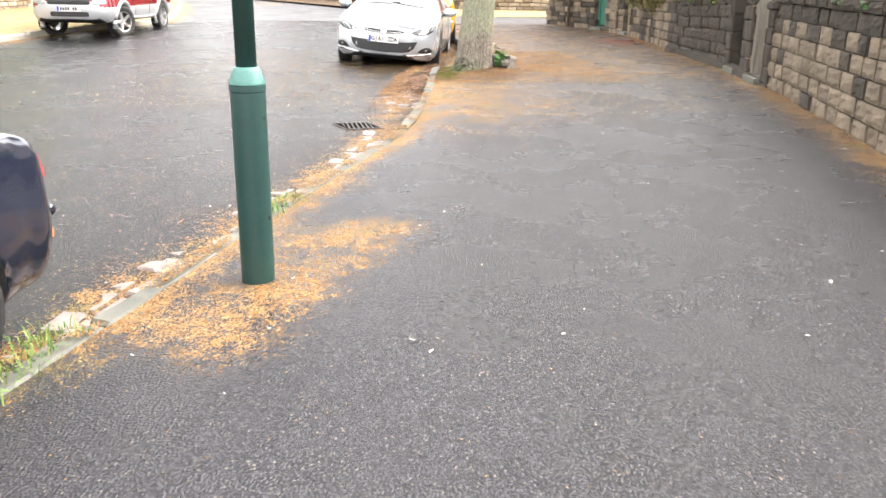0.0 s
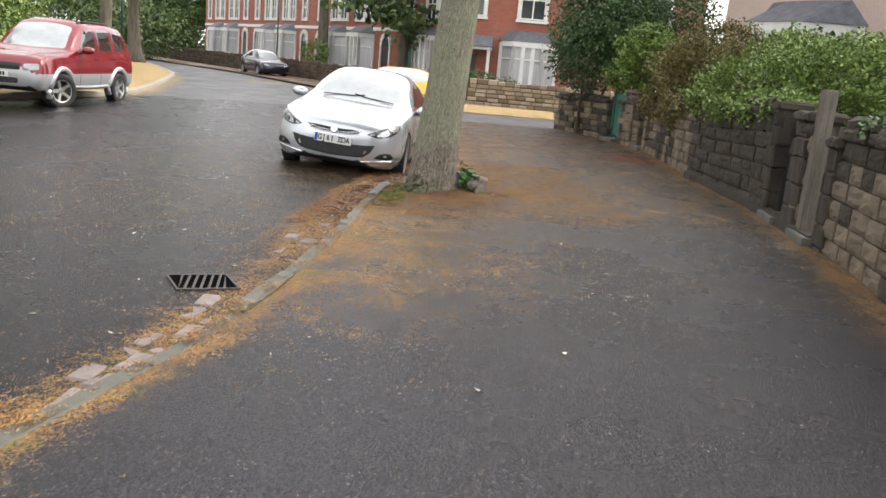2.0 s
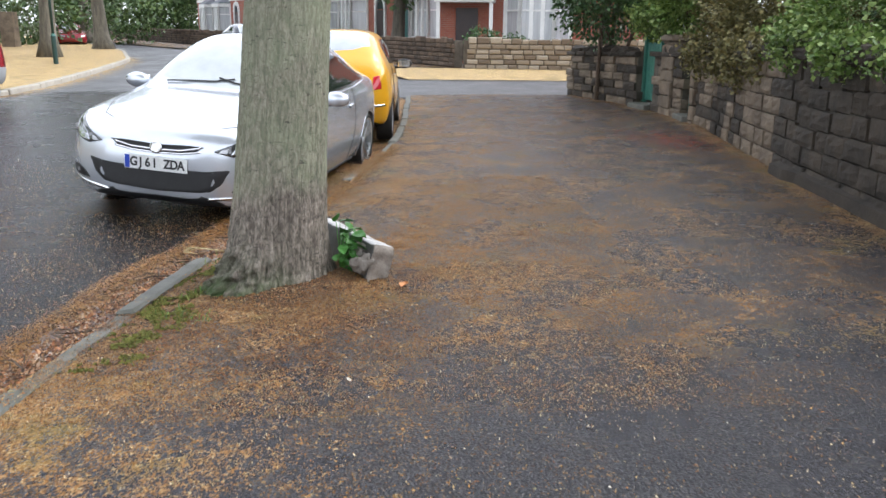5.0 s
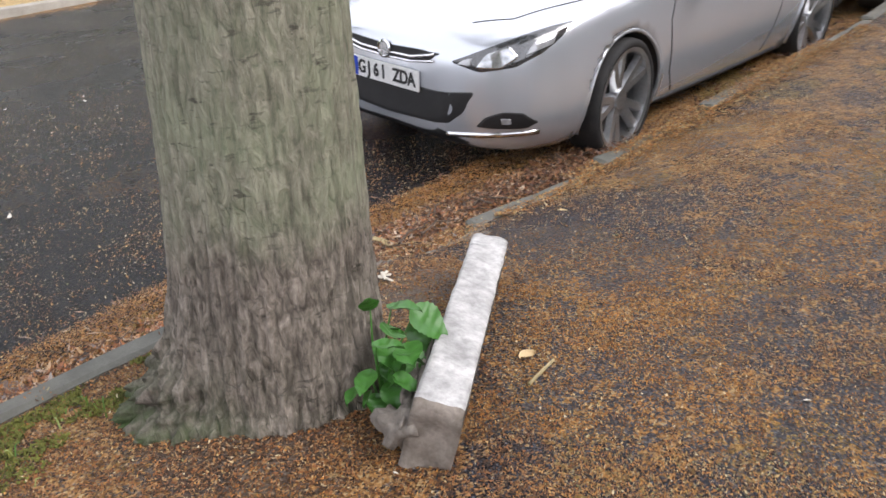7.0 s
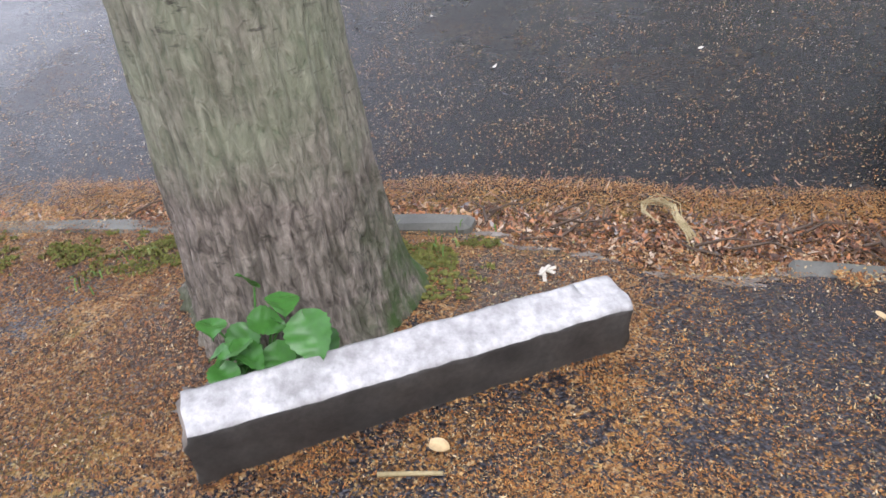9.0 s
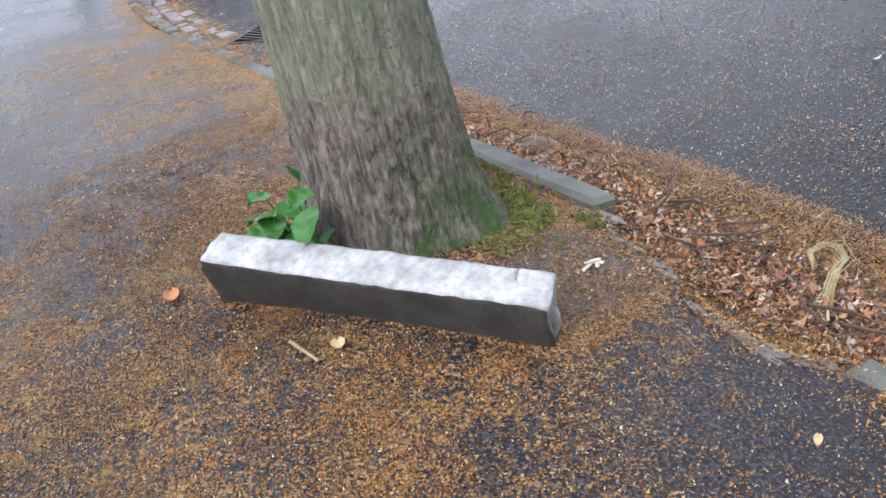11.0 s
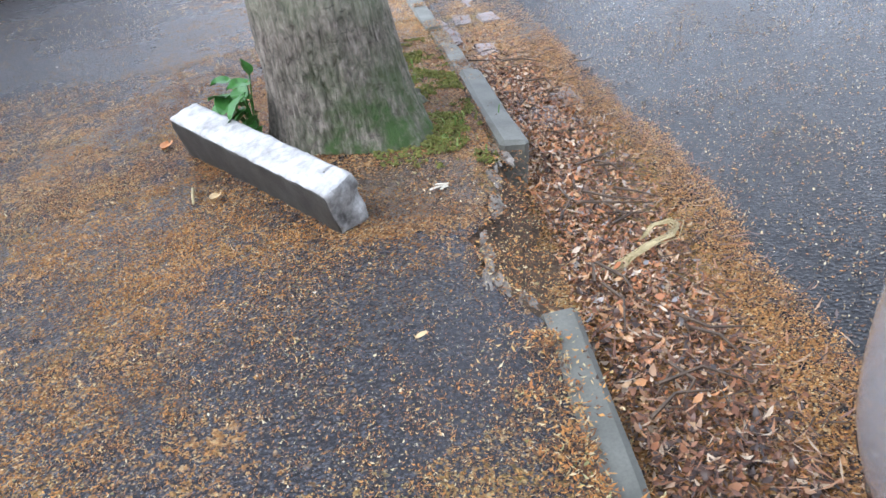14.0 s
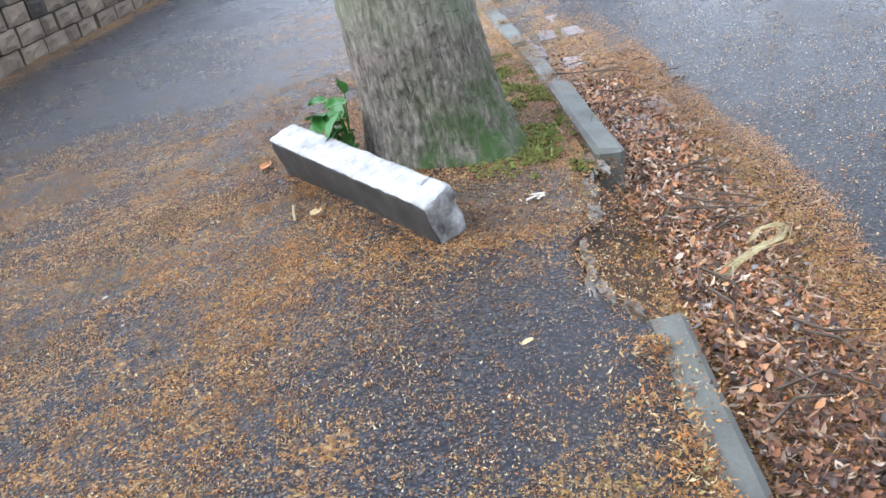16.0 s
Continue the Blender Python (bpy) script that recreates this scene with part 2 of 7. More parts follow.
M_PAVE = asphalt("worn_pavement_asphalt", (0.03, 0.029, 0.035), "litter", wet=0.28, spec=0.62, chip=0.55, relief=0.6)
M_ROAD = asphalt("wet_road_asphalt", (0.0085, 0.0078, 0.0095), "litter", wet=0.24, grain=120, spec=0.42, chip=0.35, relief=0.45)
# Blossom ochre is brightened in the colour to look sunlit.
M_FARPAVE = asphalt("blossom_carpet_painted_sunlit", (0.2, 0.14, 0.06), "litter", tint=(0.52, 0.34, 0.13), wet=0.6, grain=60)
# Paled base puts the wet road's sky reflection into the colour.
M_CROSSROAD = asphalt("road_asphalt_painted_sky_sheen", (0.12, 0.12, 0.125), "litter", tint=(0.45, 0.28, 0.1), wet=0.5, grain=60, chip=0.4)


def simple(name, c1, c2, scale=8, rough=0.7, bump=0.3, fine=60, metal=0.0, spec=0.5, coat=0.0, stretch=None, vec="pos", dist=0.004, rnd=0.0):
    m = Mat(name, rough, metal, spec, coat)
    v = m.pos if vec == "pos" else m.obj
    n = m.noise(scale, 6, 0.62, v, stretch)
    f = m.noise(fine, 4, 0.65, v, stretch)
    c = m.mix(m.ramp(n, (0.32, 0.0), (0.68, 1.0)), c1, c2)
    c = m.mix(m.ramp(f, (0.4, 0.0), (0.75, 0.45)), c, [x * 0.5 for x in c1])
    if rnd:
        c = m.mix(m.math("MULTIPLY", m.rand(), rnd), c, [x * 0.35 for x in c2])
    m.color(c)
    if bump:
        m.bump(m.math("ADD", n, m.math("MULTIPLY", f, 0.5)), bump, dist)
    return m.m


M_KERB = simple("grey_green_kerbstone", (0.085, 0.086, 0.07), (0.18, 0.178, 0.15), 6, 0.65, 0.35, 120, rnd=0.3)
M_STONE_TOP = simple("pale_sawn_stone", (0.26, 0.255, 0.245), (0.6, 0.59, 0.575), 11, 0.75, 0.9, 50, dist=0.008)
M_STONE_SIDE = simple("dark_side_stone", (0.035, 0.033, 0.03), (0.085, 0.08, 0.072), 8, 0.6, 0.5, 70)
M_STONE_END = simple("earth_stained_stone", (0.11, 0.09, 0.07), (0.3, 0.26, 0.22), 12, 0.85, 0.8, 70)
M_CHIPPED = simple("chipped_stone_end", (0.05, 0.046, 0.042), (0.42, 0.41, 0.39), 13, 0.8, 0.9, 60, dist=0.008)
M_MORTAR = simple("crumbling_concrete", (0.11, 0.095, 0.08), (0.27, 0.24, 0.205), 14, 0.9, 0.8, 80, dist=0.01)
M_SOIL = simple("damp_soil", (0.05, 0.036, 0.024), (0.13, 0.085, 0.05), 12, 0.9, 0.9, 90, dist=0.02)
M_SETT = simple("granite_sett", (0.14, 0.108, 0.095), (0.33, 0.265, 0.24), 10, 0.5, 0.4, 90, rnd=0.5)
M_WALL = simple("rock_faced_sandstone", (0.11, 0.085, 0.06), (0.29, 0.225, 0.16), 3.2, 0.9, 0.8, 30, dist=0.02, rnd=0.55)
# Darker stone tone that also carries the wall's shade in its colour.
M_WALLDARK = simple("dark_sandstone_with_shade", (0.022, 0.019, 0.015), (0.085, 0.066, 0.048), 3.0, 0.9, 0.8, 30, dist=0.02, rnd=0.55)
M_JOINT = simple("dark_lime_mortar", (0.06, 0.05, 0.04), (0.13, 0.11, 0.085), 6, 0.95, 0.6, 60)
M_POST = simple("green_painted_steel", (0.009, 0.036, 0.032), (0.014, 0.05, 0.044), 5, 0.42, 0.15, 40)
M_POSTCAP = simple("pale_green_painted_collar", (0.06, 0.17, 0.15), (0.08, 0.21, 0.18), 8, 0.5, 0.15, 60)
M_BLACK = simple("black_plastic", (0.012, 0.012, 0.013), (0.02, 0.02, 0.021), 8, 0.5, 0.1, 80)
M_TEAL = simple("teal_painted_wood", (0.03, 0.13, 0.10), (0.045, 0.18, 0.13), 6, 0.5, 0.2, 30)
M_GREYWOOD = simple("weathered_grey_wood", (0.09, 0.078, 0.062), (0.18, 0.16, 0.13), 4, 0.85, 0.5, 30, stretch=(6, 6, 0.6))
M_GULLYSHADE = simple("gully_shade_black", (0.004, 0.004, 0.004), (0.007, 0.006, 0.006), 8, 1.0, 0.1, 60, spec=0.0)
M_IRON = simple("cast_iron_grate", (0.03, 0.028, 0.027), (0.07, 0.055, 0.045), 12, 0.5, 0.3, 60)
M_STRAW = simple("dry_straw", (0.3, 0.24, 0.11), (0.46, 0.38, 0.21), 20, 0.7, 0.2, 90)
M_WHITEBIT = simple("white_petal", (0.5, 0.46, 0.38), (0.66, 0.62, 0.52), 30, 0.7, 0.1, 90)
M_TWIG = simple("wet_twig", (0.05, 0.033, 0.022), (0.12, 0.08, 0.05), 20, 0.7, 0.3, 90)
M_TAN = simple("tan_dead_leaf", (0.5, 0.36, 0.18), (0.62, 0.48, 0.27), 20, 0.7, 0.2, 90)
M_ORANGE = simple("orange_dead_leaf", (0.4, 0.15, 0.04), (0.5, 0.22, 0.07), 20, 0.6, 0.2, 90)


def island_mat(name, stops, rough=0.7, spec=0.4):
    m = Mat(name, rough, spec=spec)
    c = m.ramp(m.island(), *stops)
    n = m.noise(45, 3)
    m.color(m.mix(m.ramp(n, (0.35, 0.0), (0.75, 0.35)), c, [0.4 * x for x in stops[0][1]]))
    return m.m


M_FLAKE = island_mat("fallen_blossom_bits", ((0.0, (0.04, 0.021, 0.01)), (0.3, (0.13, 0.055, 0.017)), (0.5, (0.36, 0.14, 0.03)), (0.68, (0.48, 0.22, 0.05)), (0.82, (0.44, 0.29, 0.1)), (0.94, (0.56, 0.46, 0.27)), (1.0, (0.17, 0.18, 0.05))))
M_SPECK = island_mat("pale_blossom_specks", ((0.0, (0.2, 0.1, 0.03)), (0.35, (0.42, 0.23, 0.07)), (0.7, (0.55, 0.4, 0.18)), (1.0, (0.66, 0.58, 0.4))))
M_FLAKEOLIVE = island_mat("olive_blossom_bits", ((0.0, (0.03, 0.02, 0.008)), (0.35, (0.09, 0.06, 0.018)), (0.6, (0.2, 0.13, 0.03)), (0.85, (0.3, 0.18, 0.045)), (0.96, (0.36, 0.28, 0.12)), (1.0, (0.45, 0.4, 0.28))))
M_LEAFDARK = island_mat("rotting_leaf_litter", ((0.0, (0.03, 0.018, 0.014)), (0.3, (0.08, 0.04, 0.025)), (0.5, (0.17, 0.07, 0.035)), (0.7, (0.28, 0.12, 0.05)), (0.88, (0.34, 0.2, 0.11)), (1.0, (0.46, 0.36, 0.25))), 0.45)
M_FLAKEORANGE = island_mat("orange_blossom_bits", ((0.0, (0.07, 0.03, 0.012)), (0.25, (0.25, 0.1, 0.025)), (0.5, (0.42, 0.18, 0.04)), (0.8, (0.5, 0.26, 0.07)), (0.95, (0.5, 0.34, 0.14)), (1.0, (0.58, 0.48, 0.28))))
M_FLAKEBROWN = island_mat("brown_sodden_bits", ((0.0, (0.022, 0.013, 0.008)), (0.35, (0.06, 0.03, 0.015)), (0.55, (0.15, 0.06, 0.02)), (0.75, (0.3, 0.12, 0.035)), (0.93, (0.32, 0.19, 0.08)), (1.0, (0.42, 0.32, 0.2))))
M_LEAFLITTER = island_mat("dead_leaf_litter", ((0.0, (0.04, 0.02, 0.013)), (0.2, (0.16, 0.07, 0.035)), (0.4, (0.42, 0.16, 0.06)), (0.6, (0.55, 0.26, 0.1)), (0.76, (0.52, 0.34, 0.18)), (0.88, (0.64, 0.5, 0.36)), (0.96, (0.34, 0.31, 0.29)), (1.0, (0.2, 0.19, 0.19))), 0.45)
M_LEAF = island_mat("fresh_green_leaf", ((0.0, (0.03, 0.11, 0.018)), (0.5, (0.06, 0.19, 0.03)), (1.0, (0.13, 0.3, 0.05))), 0.4)
M_CROWN = island_mat("lime_tree_foliage", ((0.0, (0.035, 0.07, 0.02)), (0.5, (0.06, 0.11, 0.03)), (1.0, (0.11, 0.16, 0.04))), 0.5)
M_DARKLEAF = island_mat("dark_evergreen_foliage", ((0.0, (0.03, 0.07, 0.025)), (0.5, (0.055, 0.11, 0.035)), (1.0, (0.09, 0.16, 0.05))), 0.5)
M_LIGHTLEAF = island_mat("bright_shrub_foliage", ((0.0, (0.06, 0.11, 0.022)), (0.5, (0.15, 0.24, 0.05)), (1.0, (0.32, 0.4, 0.12))), 0.5)
M_BROWNLEAF = island_mat("bronze_feathery_foliage", ((0.0, (0.07, 0.06, 0.02)), (0.5, (0.15, 0.14, 0.045)), (1.0, (0.27, 0.22, 0.08))), 0.6)
M_GRASS = island_mat("grass_blades", ((0.0, (0.06, 0.13, 0.02)), (0.6, (0.12, 0.22, 0.04)), (1.0, (0.25, 0.28, 0.08))), 0.6)
M_MOSS = simple("green_moss", (0.075, 0.085, 0.014), (0.19, 0.19, 0.035), 25, 0.95, 0.9, 160, dist=0.01)


def bark_material():
    m = Mat("furrowed_green_grey_bark", 0.85)
    n = m.noise(13, 6, 0.65, m.obj, (3.2, 3.2, 1.5), 0.9)
    f = m.noise(60, 4, 0.7, m.obj, (1, 1, 0.35))
    c = m.ramp(n, (0.3, (0.045, 0.036, 0.028)), (0.47, (0.19, 0.16, 0.13)), (0.74, (0.42, 0.365, 0.305)))
    c = m.mix(m.ramp(f, (0.45, 0.0), (0.75, 0.4)), c, (0.05, 0.045, 0.035))
    mp = m.t.nodes.new("ShaderNodeMapping")
    mp.inputs["Scale"].default_value = (34, 34, 10)
    m.link(m.obj, mp.inputs["Vector"])
    crack = m.t.nodes.new("ShaderNodeTexVoronoi")
    crack.feature = "DISTANCE_TO_EDGE"
    crack.inputs["Scale"].default_value = 1.0
    m.link(mp.outputs[0], crack.inputs["Vector"])
    cr = m.math("MULTIPLY", m.ramp(crack.outputs["Distance"], (0.0, 1.0), (0.07, 0.0)), m.ramp(m.noise(5, 4, 0.6, m.obj), (0.46, 0.0), (0.66, 0.4)))
    c = m.mix(cr, c, (0.035, 0.03, 0.022))
    sep = m.t.nodes.new("ShaderNodeSeparateXYZ")
    m.link(m.obj, sep.inputs[0])
    h = m.math("ADD", sep.outputs["Z"], m.math("MULTIPLY", m.math("SUBTRACT", m.noise(3.5, 4, 0.6, m.obj), 0.5), 0.6))
    alg = m.math("MULTIPLY", m.ramp(h, (0.42, 0.0), (0.62, 0.7)), m.ramp(m.noise(4, 4, 0.6, m.obj), (0.34, 0.35), (0.62, 1.0)))
    c = m.mix(alg, c, m.mix(0.78, c, (0.235, 0.275, 0.165)))
    pit = m.math("MULTIPLY", m.ramp(m.noise(26, 3, 0.6, m.obj, (0.8, 0.8, 2.4)), (0.6, 0.0), (0.68, 0.8)), m.ramp(m.noise(6, 3, 0.6, m.obj), (0.4, 0.15), (0.6, 1.0)))
    c = m.mix(pit, c, (0.04, 0.036, 0.026))
    # Shade of the furrows goes into the colour through the groove mask.
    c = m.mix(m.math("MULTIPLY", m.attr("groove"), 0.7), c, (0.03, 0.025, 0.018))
    mossy = m.math("MULTIPLY", m.attr("moss"), m.ramp(m.noise(9, 5, 0.7, m.obj), (0.35, 0.0), (0.6, 1.0)))
    c = m.mix(mossy, c, (0.045, 0.085, 0.018))
    m.color(c).bump(m.math("ADD", n, m.math("SUBTRACT", m.math("MULTIPLY", f, 0.35), m.math("MULTIPLY", cr, 0.6))), 1.0, 0.012)
    return m.m


M_BARK = bark_material()
M_BARKFAR = simple("grey_brown_bark", (0.08, 0.07, 0.055), (0.2, 0.18, 0.14), 3, 0.9, 0.6, 20, stretch=(3, 3, 0.5), dist=0.03)

# ---- ground ----
def sheet(name, xs_of, ys, nx, zf, mat, label, category, lit=None, near_attr=True):
    ys = np.asarray(ys)
    verts, vals = [], []
    for y in ys:
        a, b = xs_of(y)
        for x in np.linspace(a, b, nx):
            verts.append((x, y, float(zf(x, y))))
            vals.append(float(lit(x, y)) if lit else 0.0)
    faces = [(j * nx + i, j * nx + i + 1, (j + 1) * nx + i + 1, (j + 1) * nx + i) for j in range(len(ys) - 1) for i in range(nx - 1)]
    me = mesh_from(name, verts, faces, True)
    at = me.attributes.new("litter", "FLOAT", "POINT")
    at.data.foreach_set("value", vals)
    ob = put_mat(new(name, me), mat)
    return tagged(ob, label, category, kind="structure")


def pave_edge(y):
    """The pavement's inner line behind the kerb; it has crumbled back where the stone is missing."""
    gap = math.exp(-((y - 12.92) / 0.44) ** 6)
    return kerb(y) + 0.108 + gap * (0.045 + 0.11 * float(smooth(12.7, 13.1, y)) + 0.016 * math.sin(31 * y) + 0.016 * math.sin(71 * y))


ys_pave = np.concatenate([np.arange(-9, 9, 0.25), np.arange(9, 16, 0.06), np.arange(16, 25.41, 0.25)])
pavement = sheet("pavement", lambda y: (pave_edge(y), wall_x(y) + 0.15), ys_pave, 60, pave_z, M_PAVE,
                 "damp grey asphalt pavement strewn with ochre blossom", "pavement", litter)


def road_lit(x, y):
    d = kerb(min(y, 25.5)) - x if y < 25.4 else 9.0
    v = (0.72 + 0.23 * float(smooth(8.5, 10.5, y))) * math.exp(-(max(d - 0.35, 0) / 0.32) ** 2)
    v = max(v, 0.75 * math.exp(-((x - left_x(y)) / 0.7) ** 2)) if y < 45 else v
    return max(v, 0.22 if d < 4 else 0.12, 0.75 * math.exp(-((x + 4.5) / 1.8) ** 2 - ((y - 42) / 3.0) ** 2))


ys_road = np.concatenate([np.arange(-9, 20, 0.25), np.arange(20, 25.5, 0.6), [25.44]])
road_xs = lambda y: (left_x(y) - 0.3, kerb(y) + 0.05)
ys_cross = np.concatenate([np.arange(25.44, 40, 0.6), np.arange(40, 92, 2.0)])
sheet("road_crossing", lambda y: (left_x(y) - 0.3, 34.0), ys_cross, 110, road_z, M_CROSSROAD, "crossing street asphalt, paled for sky sheen, dusted with blossom", "road", road_lit)
road = sheet("road", road_xs, ys_road, 110, road_z, M_ROAD, "wet dark asphalt road with drifts of fallen blossom", "road", road_lit)

me = mesh_from("ground", [(-700, -700, -0.42), (700, -700, -0.42), (700, 700, -0.42), (-700, 700, -0.42)], [(0, 1, 2, 3)])
tagged(put_mat(new("ground", me), simple("rough_earth_and_grass", (0.06, 0.07, 0.03), (0.12, 0.11, 0.06), 0.4, 0.95, 0.3, 4)), "earth and grass beyond the streets", "ground", kind="structure")

lp_y = np.concatenate([np.arange(-20, 24, 2.0), np.arange(24, 60, 2.0), np.arange(60, 92, 4.0)])
sheet("pavement_opposite", lambda y: (left_x(y) - 5.0 - max(0, y - 24) * 0.12, left_x(y) - 0.14), lp_y, 14, lambda x, y: gutter_z(y) + 0.12 + 0 * x, M_FARPAVE,
      "far pavement covered with ochre fallen blossom", "pavement", lambda x, y: 0.98)
fp_y = np.array([31.0, 32, 33, 34, 35, 36.4])
sheet("pavement_corner", lambda y: (np.interp(y, [31, 36.4], [2.0, -0.5]), 34), fp_y, 40, lambda x, y: np.interp(y, [31, 31.7], [-0.05, 0.03]) + 0 * x, M_FARPAVE,
      "corner pavement carpeted with yellow-ochre blossom", "pavement", lambda x, y: 1.0)
fp2 = np.arange(36.4, 92, 3.0)
sheet("pavement_terrace", lambda y: (np.interp(y, [36.4, 53, 61, 71, 92], [-0.5, -8.0, -13.3, -18.8, -29.8]), np.interp(y, [36.4, 53, 61, 71, 92], [4.6, -4.4, -9.5, -15, -26])), fp2, 10,
      lambda x, y: 0.05 + 0 * x, M_PAVE, "pavement along the terrace wall, littered ochre", "pavement", lambda x, y: 0.7)

# ---- kerbs, setts and the broken gap ----
def stone_mesh(name, lx, ly, lz, seed, bevel=0.012, rough=0.004, cuts=3):
    """A worn block, base at z 0, long along x."""
    rs = random.Random(seed)
    bm = bmesh.new()
    box(bm, -lx / 2, lx / 2, -ly / 2, ly / 2, 0, lz)
    long_edges = [e for e in bm.edges if abs((e.verts[0].co - e.verts[1].co).x) > lx * 0.5]
    bmesh.ops.subdivide_edges(bm, edges=long_edges, cuts=cuts, use_grid_fill=True)
    bmesh.ops.bevel(bm, geom=[e for e in bm.edges if len(e.link_faces) == 2 and e.calc_face_angle(0) > 0.5], offset=bevel, segments=1, affect="EDGES")
    for v in bm.verts:
        v.co += Vector((rs.uniform(-1, 1), rs.uniform(-1, 1), rs.uniform(-1, 1))) * rough
    me = bpy.data.meshes.new(name)
    bm.to_mesh(me)
    bm.free()
    return me


kerb_meshes = [stone_mesh("kerb_stone", 0.9, 0.11, 0.28, s, 0.016, 0.004, 5) for s in range(4)]
for me in kerb_meshes:
    me.materials.append(M_KERB)
kerb_line = empty("kerb", pose(0, 0, 0), "row of worn grey-green kerbstones with one missing", "kerb", kind="structure")
y = -8.35
k = 0
while y < 25.0:
    y2 = y + 0.9
    if 12.4 < y < 13.2:
        y = 13.39
        continue
    if y < 12.3 < y2:
        y2 = 12.46
    a, b = Vector((kerb(y), y)), Vector((kerb(y2), y2))
    ob = new("kerb_stone", kerb_meshes[k % 4])
    L = (b - a).length
    ob.parent = kerb_line
    zt = float(pave_z(kerb((y + y2) / 2) + 0.1, (y + y2) / 2)) + 0.006 + 0.008 * math.sin(k * 2.3)
    mid = (a + b) / 2
    tilt = 0.0
    lean = 3 * math.sin(k * 1.7)
    if abs(y - 13.39) < 0.01:
        zt -= 0.005
        tilt = 2.0
    if abs(y2 - 12.46) < 0.01:
        zt += 0.004
        lean = -6.0
    ob.matrix_basis = pose(mid.x + 0.055, mid.y, zt - 0.28, lean, tilt, math.degrees(math.atan2(b.y - a.y, b.x - a.x))) @ Matrix.Diagonal((max(L - 0.008, 0.1) / 0.9, 1, 1, 1))
    y, k = y2, k + 1

left_kerb = empty("kerb_opposite", pose(0, 0, 0), "pale stone kerb along the far side", "kerb", kind="structure")
M_KERBPALE = simple("pale_worn_kerb", (0.3, 0.28, 0.24), (0.45, 0.42, 0.36), 4, 0.8, 0.3, 40, rnd=0.3)
lk_mesh = stone_mesh("kerb_stone", 1.8, 0.16, 0.25, 9, 0.02, 0.004, 4)
lk_mesh.materials.append(M_KERBPALE)
y = -2.0
while y < 60:
    y2 = y + 1.7
    a, b = Vector((left_x(y), y)), Vector((left_x(y2), y2))
    ob = new("kerb_stone", lk_mesh)
    ob.parent = left_kerb
    mid = (a + b) / 2
    ob.matrix_basis = pose(mid.x - 0.08, mid.y, float(gutter_z(mid.y)) - 0.12, 0, 0, math.degrees(math.atan2(b.y - a.y, b.x - a.x))) @ Matrix.Diagonal(((b - a).length / 1.82, 1, 1, 1))
    y = y2

# gutter of old setts, two rows, half buried
setts = empty("gutter", pose(0, 0, 0), "gutter of old pale granite setts sunk in leaf litter", "gutter", kind="structure")
sett_meshes = [stone_mesh("sett", 0.24, 0.14, 0.12, 20 + s, 0.018, 0.006, 1) for s in range(5)]
for me in sett_meshes:
    me.materials.append(M_SETT)
rs = random.Random(5)
for row in range(3):
    y = 0.6 + 0.1 * row
    while y < 11.9:
        x = kerb(y) - 0.1 - 0.16 * row
        ang = math.degrees(math.atan2(0.4, kerb(y + 0.4) - kerb(y)))
        near_drain = math.hypot(x + 1.13, y - 8.12) < 0.36
        if rs.random() < (0.95 if y < 8.0 else 0.3) and not near_drain:
            ob = new("sett", sett_meshes[rs.randrange(5)])
            ob.parent = setts
            lift = rs.uniform(-0.02, 0.012) + (0.022 if y < 8.0 else 0.004 if y < 9.8 else 0.022)
            ob.matrix_basis = pose(x + rs.uniform(-0.015, 0.015), y, float(gutter_z(y)) - 0.108 + lift, rs.uniform(-4, 4), rs.uniform(-4, 4), ang + rs.uniform(-7, 7))
        y += 0.265

# bank of soil where the kerbstone came out
nx, ny = 22, 40
verts, rs = [], random.Random(3)
for j in range(ny):
    yy = 12.44 + 1.0 * j / (ny - 1)
    for i in range(nx):
        s = i / (nx - 1)
        x0, x1 = kerb(yy) - 0.16, pave_edge(yy) + 0.05
        z0, z1 = float(gutter_z(yy)) + 0.0, float(pave_z(x1, yy)) - 0.012
        prof = smooth(0.4, 1.0, s)
        z = z0 + (z1 - z0) * float(prof) + 0.03 * (noise.noise(Vector((x0 * 3 + s * 4, yy * 9, 1.0)))) * math.sin(math.pi * s)
        verts.append((x0 + (x1 - x0) * s, yy, z))
faces = [(j * nx + i, j * nx + i + 1, (j + 1) * nx + i + 1, (j + 1) * nx + i) for j in range(ny - 1) for i in range(nx - 1)]
tagged(put_mat(new("soil_bank", mesh_from("soil_bank", verts, faces, True)), M_SOIL), "bank of damp soil where a kerbstone is missing", "soil", kind="structure")

# crumbled asphalt edge
rs = random.Random(8)
edge = empty("broken_edge", pose(0, 0, 0), "crumbled pale concrete along the broken pavement edge", "rubble")
